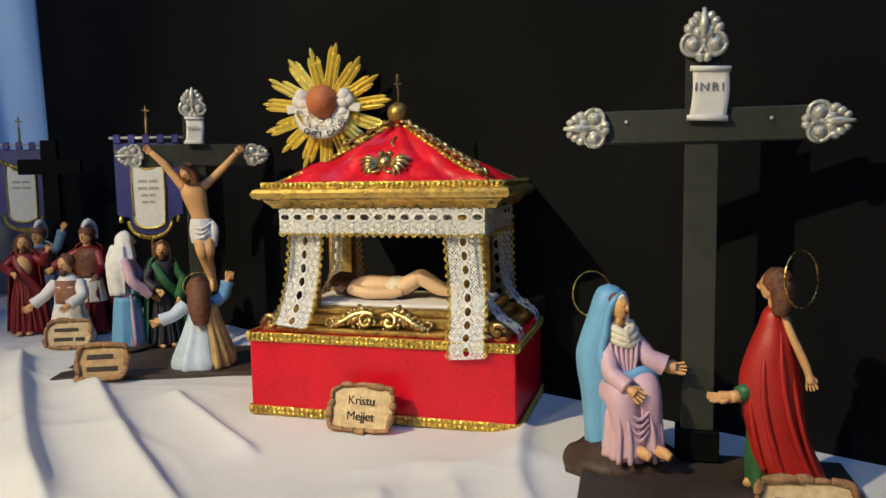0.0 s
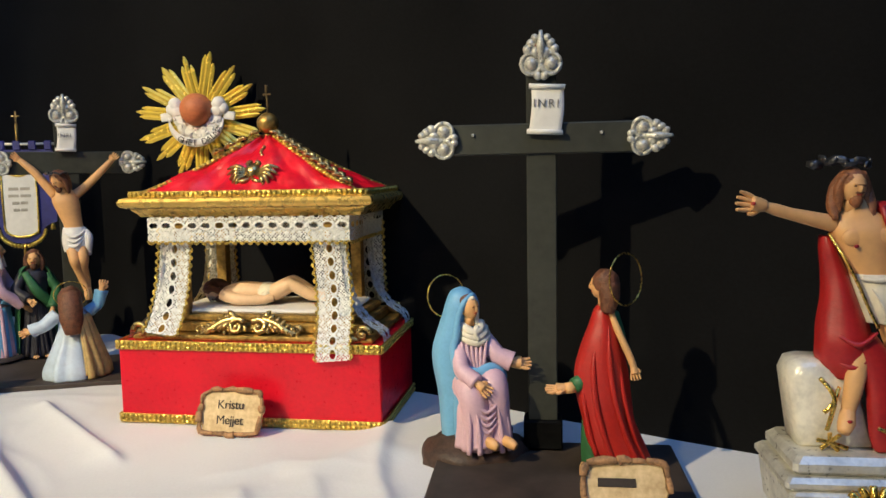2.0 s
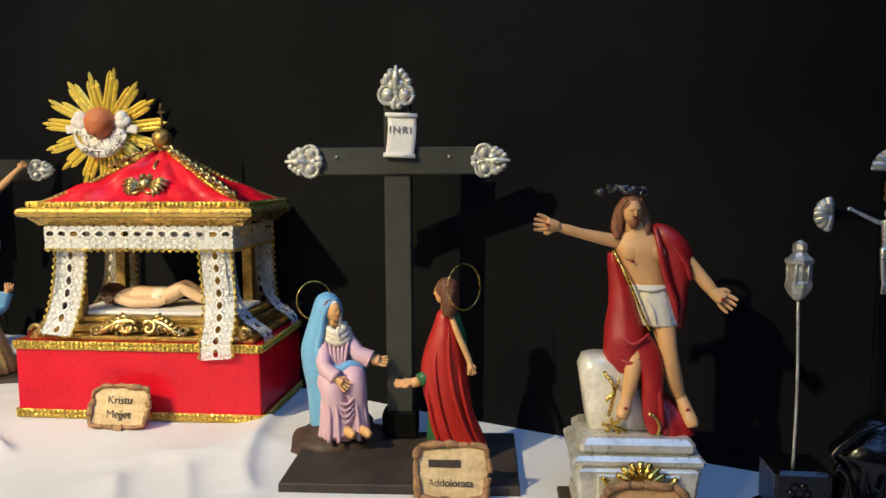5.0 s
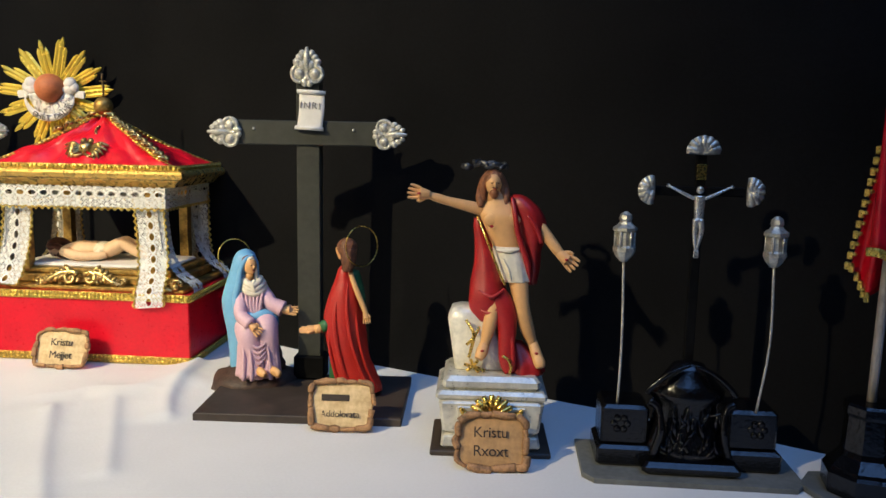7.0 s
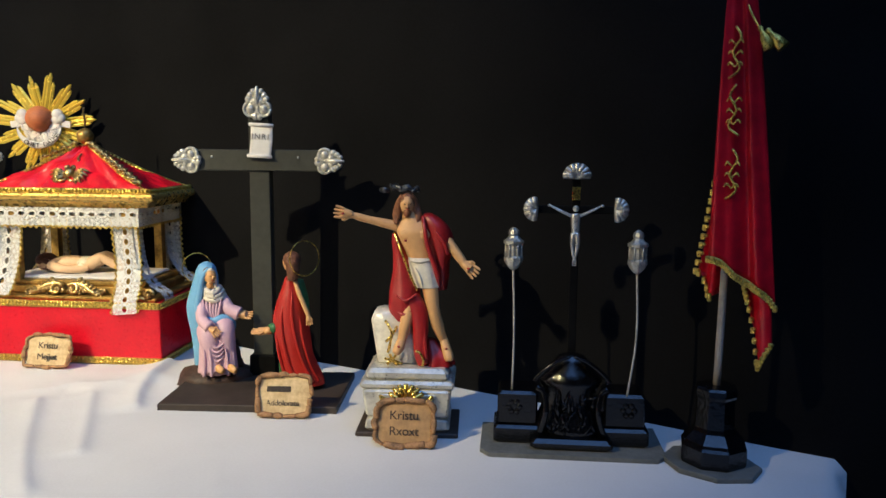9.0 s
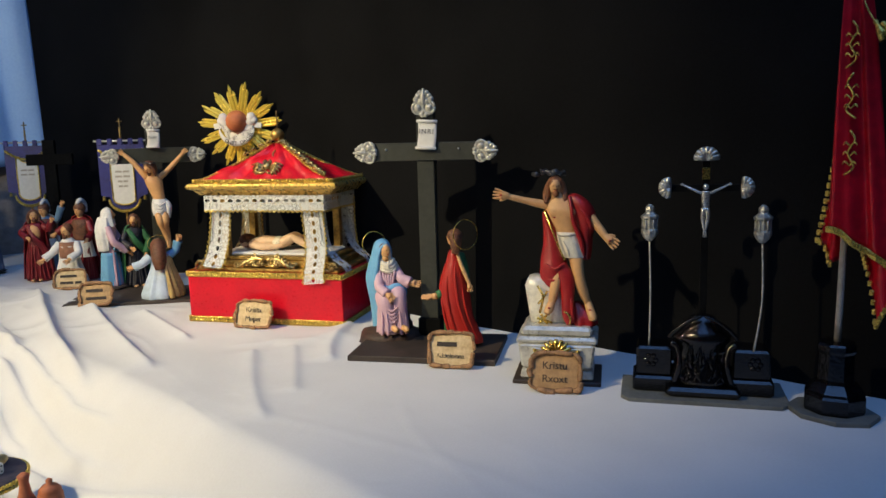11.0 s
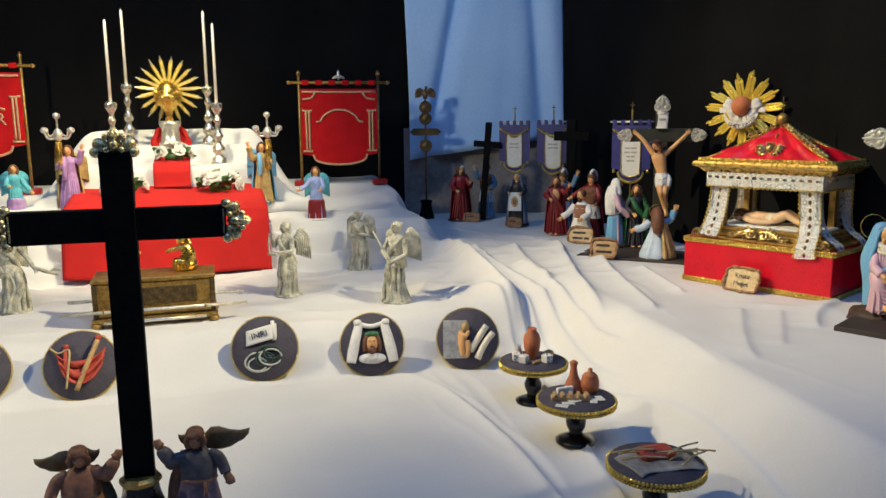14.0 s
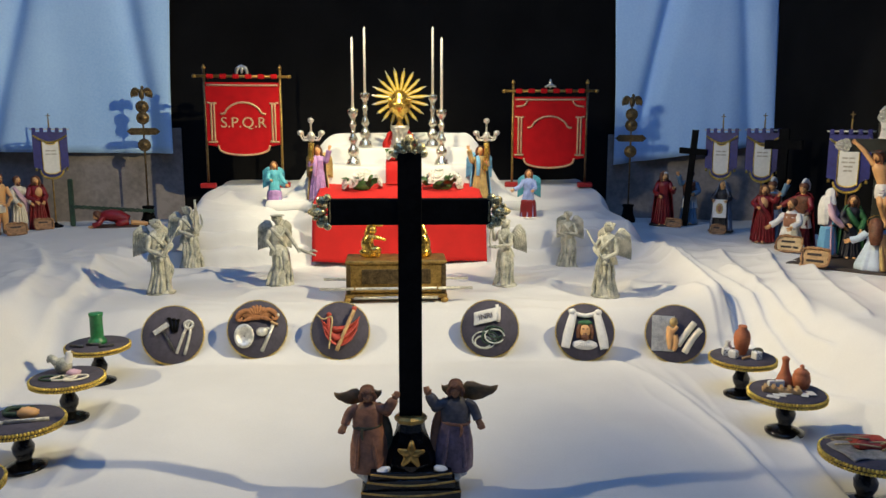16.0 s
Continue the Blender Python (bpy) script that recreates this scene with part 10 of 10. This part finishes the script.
def napkin(f):
    box(f.bm, (0.26, 0.02, 0.36), (0, -0.2, 0.28), f.m, f.i(WHITE_ROBE), 0.008)
    f.lump(OCHRE_ROBE, (0, -0.208, 0.46), (0.075, 0.012, 0.11))
    f.lump(BROWN_ROBE, (0, -0.216, 0.46), (0.04, 0.01, 0.07))


standing(on(0.956, 1.345, -35, 0.006), 0.152, "clay woman in grey blue veil holding a white cloth", DARK_ROBE, mat("grey_blue_paint", (0.16, 0.2, 0.28), 0.55, scale=35, vary=0.2), (-40, 220), veil=mat("grey_veil_paint", (0.2, 0.24, 0.3), 0.55, scale=35, vary=0.2), hair=None, arms=[(1, (0.17, -0.08, 0.66), (0.12, -0.2, 0.62)), (-1, (-0.17, -0.08, 0.66), (-0.12, -0.2, 0.62))], base=DARK_BOARD, extra=napkin)
standing(on(0.835, 1.52, -20, 0.003), 0.172, "clay figure in dark red robe with white headband", SHADED_MAROON_ROBE, SHADED_MAROON_ROBE, (10, 180), beard=HAIR, arms=[(1, (0.17, -0.06, 0.62), (0.18, -0.2, 0.7)), (-1, (-0.15, -0.08, 0.62), (-0.06, -0.2, 0.55))], yaw=40, base=DARK_BOARD, extra=lambda f: f.lump(WHITE_ROBE, (0, 0.0, 0.97), (0.07, 0.07, 0.03)))


def plain_cross(name, m, h, arm, at, wd, label):
    t = thing(name, m, label, "cross")
    part("upright", shape(box, (wd, wd * 0.6, h), bevel=0.001), BLACK_WOOD, t)
    part("crossbar", shape(box, (arm, wd * 0.55, wd), (0, -0.001, at), bevel=0.001), BLACK_WOOD, t)


plain_cross("carried_cross", on(0.898, 1.495, -30) @ pose(0, 0, 0.003, 0, 4), 0.305, 0.085, 0.228, 0.019, "plain black cross held between two clay figures")
plain_cross("dark_cross", on(1.068, 1.215, -38), 0.31, 0.1, 0.252, 0.026, "plain black cross standing before a blue banner")
plaque(on(0.978, 0.972, -42), ["|0.5", "|0.4,0.2"], "cream clay scroll plaque before the kneeling figure", (0.066, 0.042))
plaque(on(0.922, 0.742, -40), ["|0.5", "|0.6"], "tan clay scroll plaque before the crucifix board", (0.06, 0.044), mat_face=TAN_WOOD)
plaque(on(0.93, 1.305, -35), ["|0.4"], "small brown clay plaque before the veiled woman", (0.045, 0.028), mat_face=SCROLL_EDGE)
plaque(on(0.855, 1.47, -30), ["|0.4"], "small brown clay plaque before the carried cross", (0.05, 0.026), mat_face=SCROLL_EDGE)

# ---- west wing ----
standing(on(-1.14, 1.515, 30), 0.165, "clay figure with bare shoulder in dark red robe", SHADED_MAROON_ROBE, SHADED_MAROON_ROBE, (0, 180), beard=HAIR, arms=[(1, (0.15, -0.08, 0.62), (0.1, -0.2, 0.52)), (-1, (-0.15, -0.08, 0.62), (-0.02, -0.2, 0.52))], yaw=-20, extra=lambda f: f.lump(SKIN, (0.03, -0.05, 0.7), (0.075, 0.06, 0.1)))
standing(on(-1.185, 1.49, 55), 0.166, "clay man in cream robe with pink shawl", CREAM_ROBE, None, sash=PINK_ROBE, beard=HAIR, arms=[(1, (0.15, -0.08, 0.62), (0.12, -0.24, 0.5)), (-1, (-0.15, -0.08, 0.62), (-0.1, -0.2, 0.5))], long=False)
f = Figure(0.18)
f.robe(SKIN, [(0.1, 0.45), (0.095, 0.55), (0.105, 0.66), (0.12, 0.76), (0.09, 0.82), (0.045, 0.85)], folds=0, amp=0)
for q in (-1, 1):
    f.limb(SKIN, [(q * 0.05, 0, 0.48), (q * 0.06, -0.02, 0.27), (q * 0.06, 0.01, 0.03)], [0.07, 0.055, 0.035], 10)
    f.limb(SKIN, [(q * 0.06, 0.01, 0.02), (q * 0.06, -0.08, 0.012)], [0.03, 0.02], 8)
    f.arm(SKIN, (q * 0.12, 0, 0.77), (q * 0.16, -0.08, 0.6), (q * 0.05, -0.22, 0.52), 0.04, True)
f.robe(CREAM_ROBE, [(0.115, 0.36), (0.115, 0.44), (0.1, 0.5)], folds=10, amp=0.06)
f.head((0, -0.02, 0.92), 0.078, 20, 10, HAIR, HAIR)
f.done("bound_man_figurine", on(-1.195, 1.40, 50), "clay man with bare torso and cream loincloth", "statue")
plaque(on(-1.105, 1.475, 28), ["|0.5"], "brown clay plaque before the red robed figure", (0.052, 0.034), mat_face=SCROLL_EDGE)
plaque(on(-1.13, 1.36, 32), ["|0.5"], "brown clay plaque before the bare figure", (0.056, 0.036), mat_face=SCROLL_EDGE)
f = Figure(1.0)
f.limb(SHADED_MAROON_ROBE, [(0.03, 0, 0.018), (0.0, 0, 0.032), (-0.03, -0.004, 0.036), (-0.048, -0.008, 0.028)], [0.018, 0.021, 0.018, 0.012], 14)
f.limb(SHADED_MAROON_ROBE, [(0.03, -0.008, 0.018), (0.012, -0.018, 0.012), (0.0, -0.016, 0.008)], [0.014, 0.012, 0.009], 10)
f.limb(SKIN, [(0.04, 0, 0.012), (0.075, 0.0, 0.01), (0.09, 0, 0.008)], [0.009, 0.007, 0.005], 9)
f.arm(SHADED_MAROON_ROBE, (-0.04, -0.012, 0.032), (-0.05, -0.028, 0.014), (-0.068, -0.03, 0.006), 0.0078)
f.head((-0.058, -0.012, 0.036), 0.0135, -60, 30, HAIR, HAIR)
f.lump(ROCK, (0.0, 0, 0.0), (0.085, 0.036, 0.008), None, 0.2)
f.done("fallen_man_figurine", on(-0.905, 1.535, 6), "clay man in dark red robe fallen under a cross", "statue")
t = thing("lattice_cross", on(-0.935, 1.565, 10), "openwork dark green cross lying over the fallen figure", "cross")
bm = bmesh.new()
for k in range(12):
    tube(bm, [(-0.11 + 0.02 * k, -0.008, 0.066 - 0.0016 * k), (-0.10 + 0.02 * k, -0.008, 0.058 - 0.0016 * k), (-0.09 + 0.02 * k, -0.008, 0.066 - 0.0016 * k)], 0.0032)
    tube(bm, [(-0.11 + 0.02 * k, -0.008, 0.058 - 0.0016 * k), (-0.10 + 0.02 * k, -0.008, 0.066 - 0.0016 * k), (-0.09 + 0.02 * k, -0.008, 0.058 - 0.0016 * k)], 0.0032)
part("long_beam", bm, DRAB_GREEN, t)
part("short_beam", shape(box, (0.014, 0.014, 0.15), (-0.115, 0, 0), bevel=0.003), DRAB_GREEN, t)
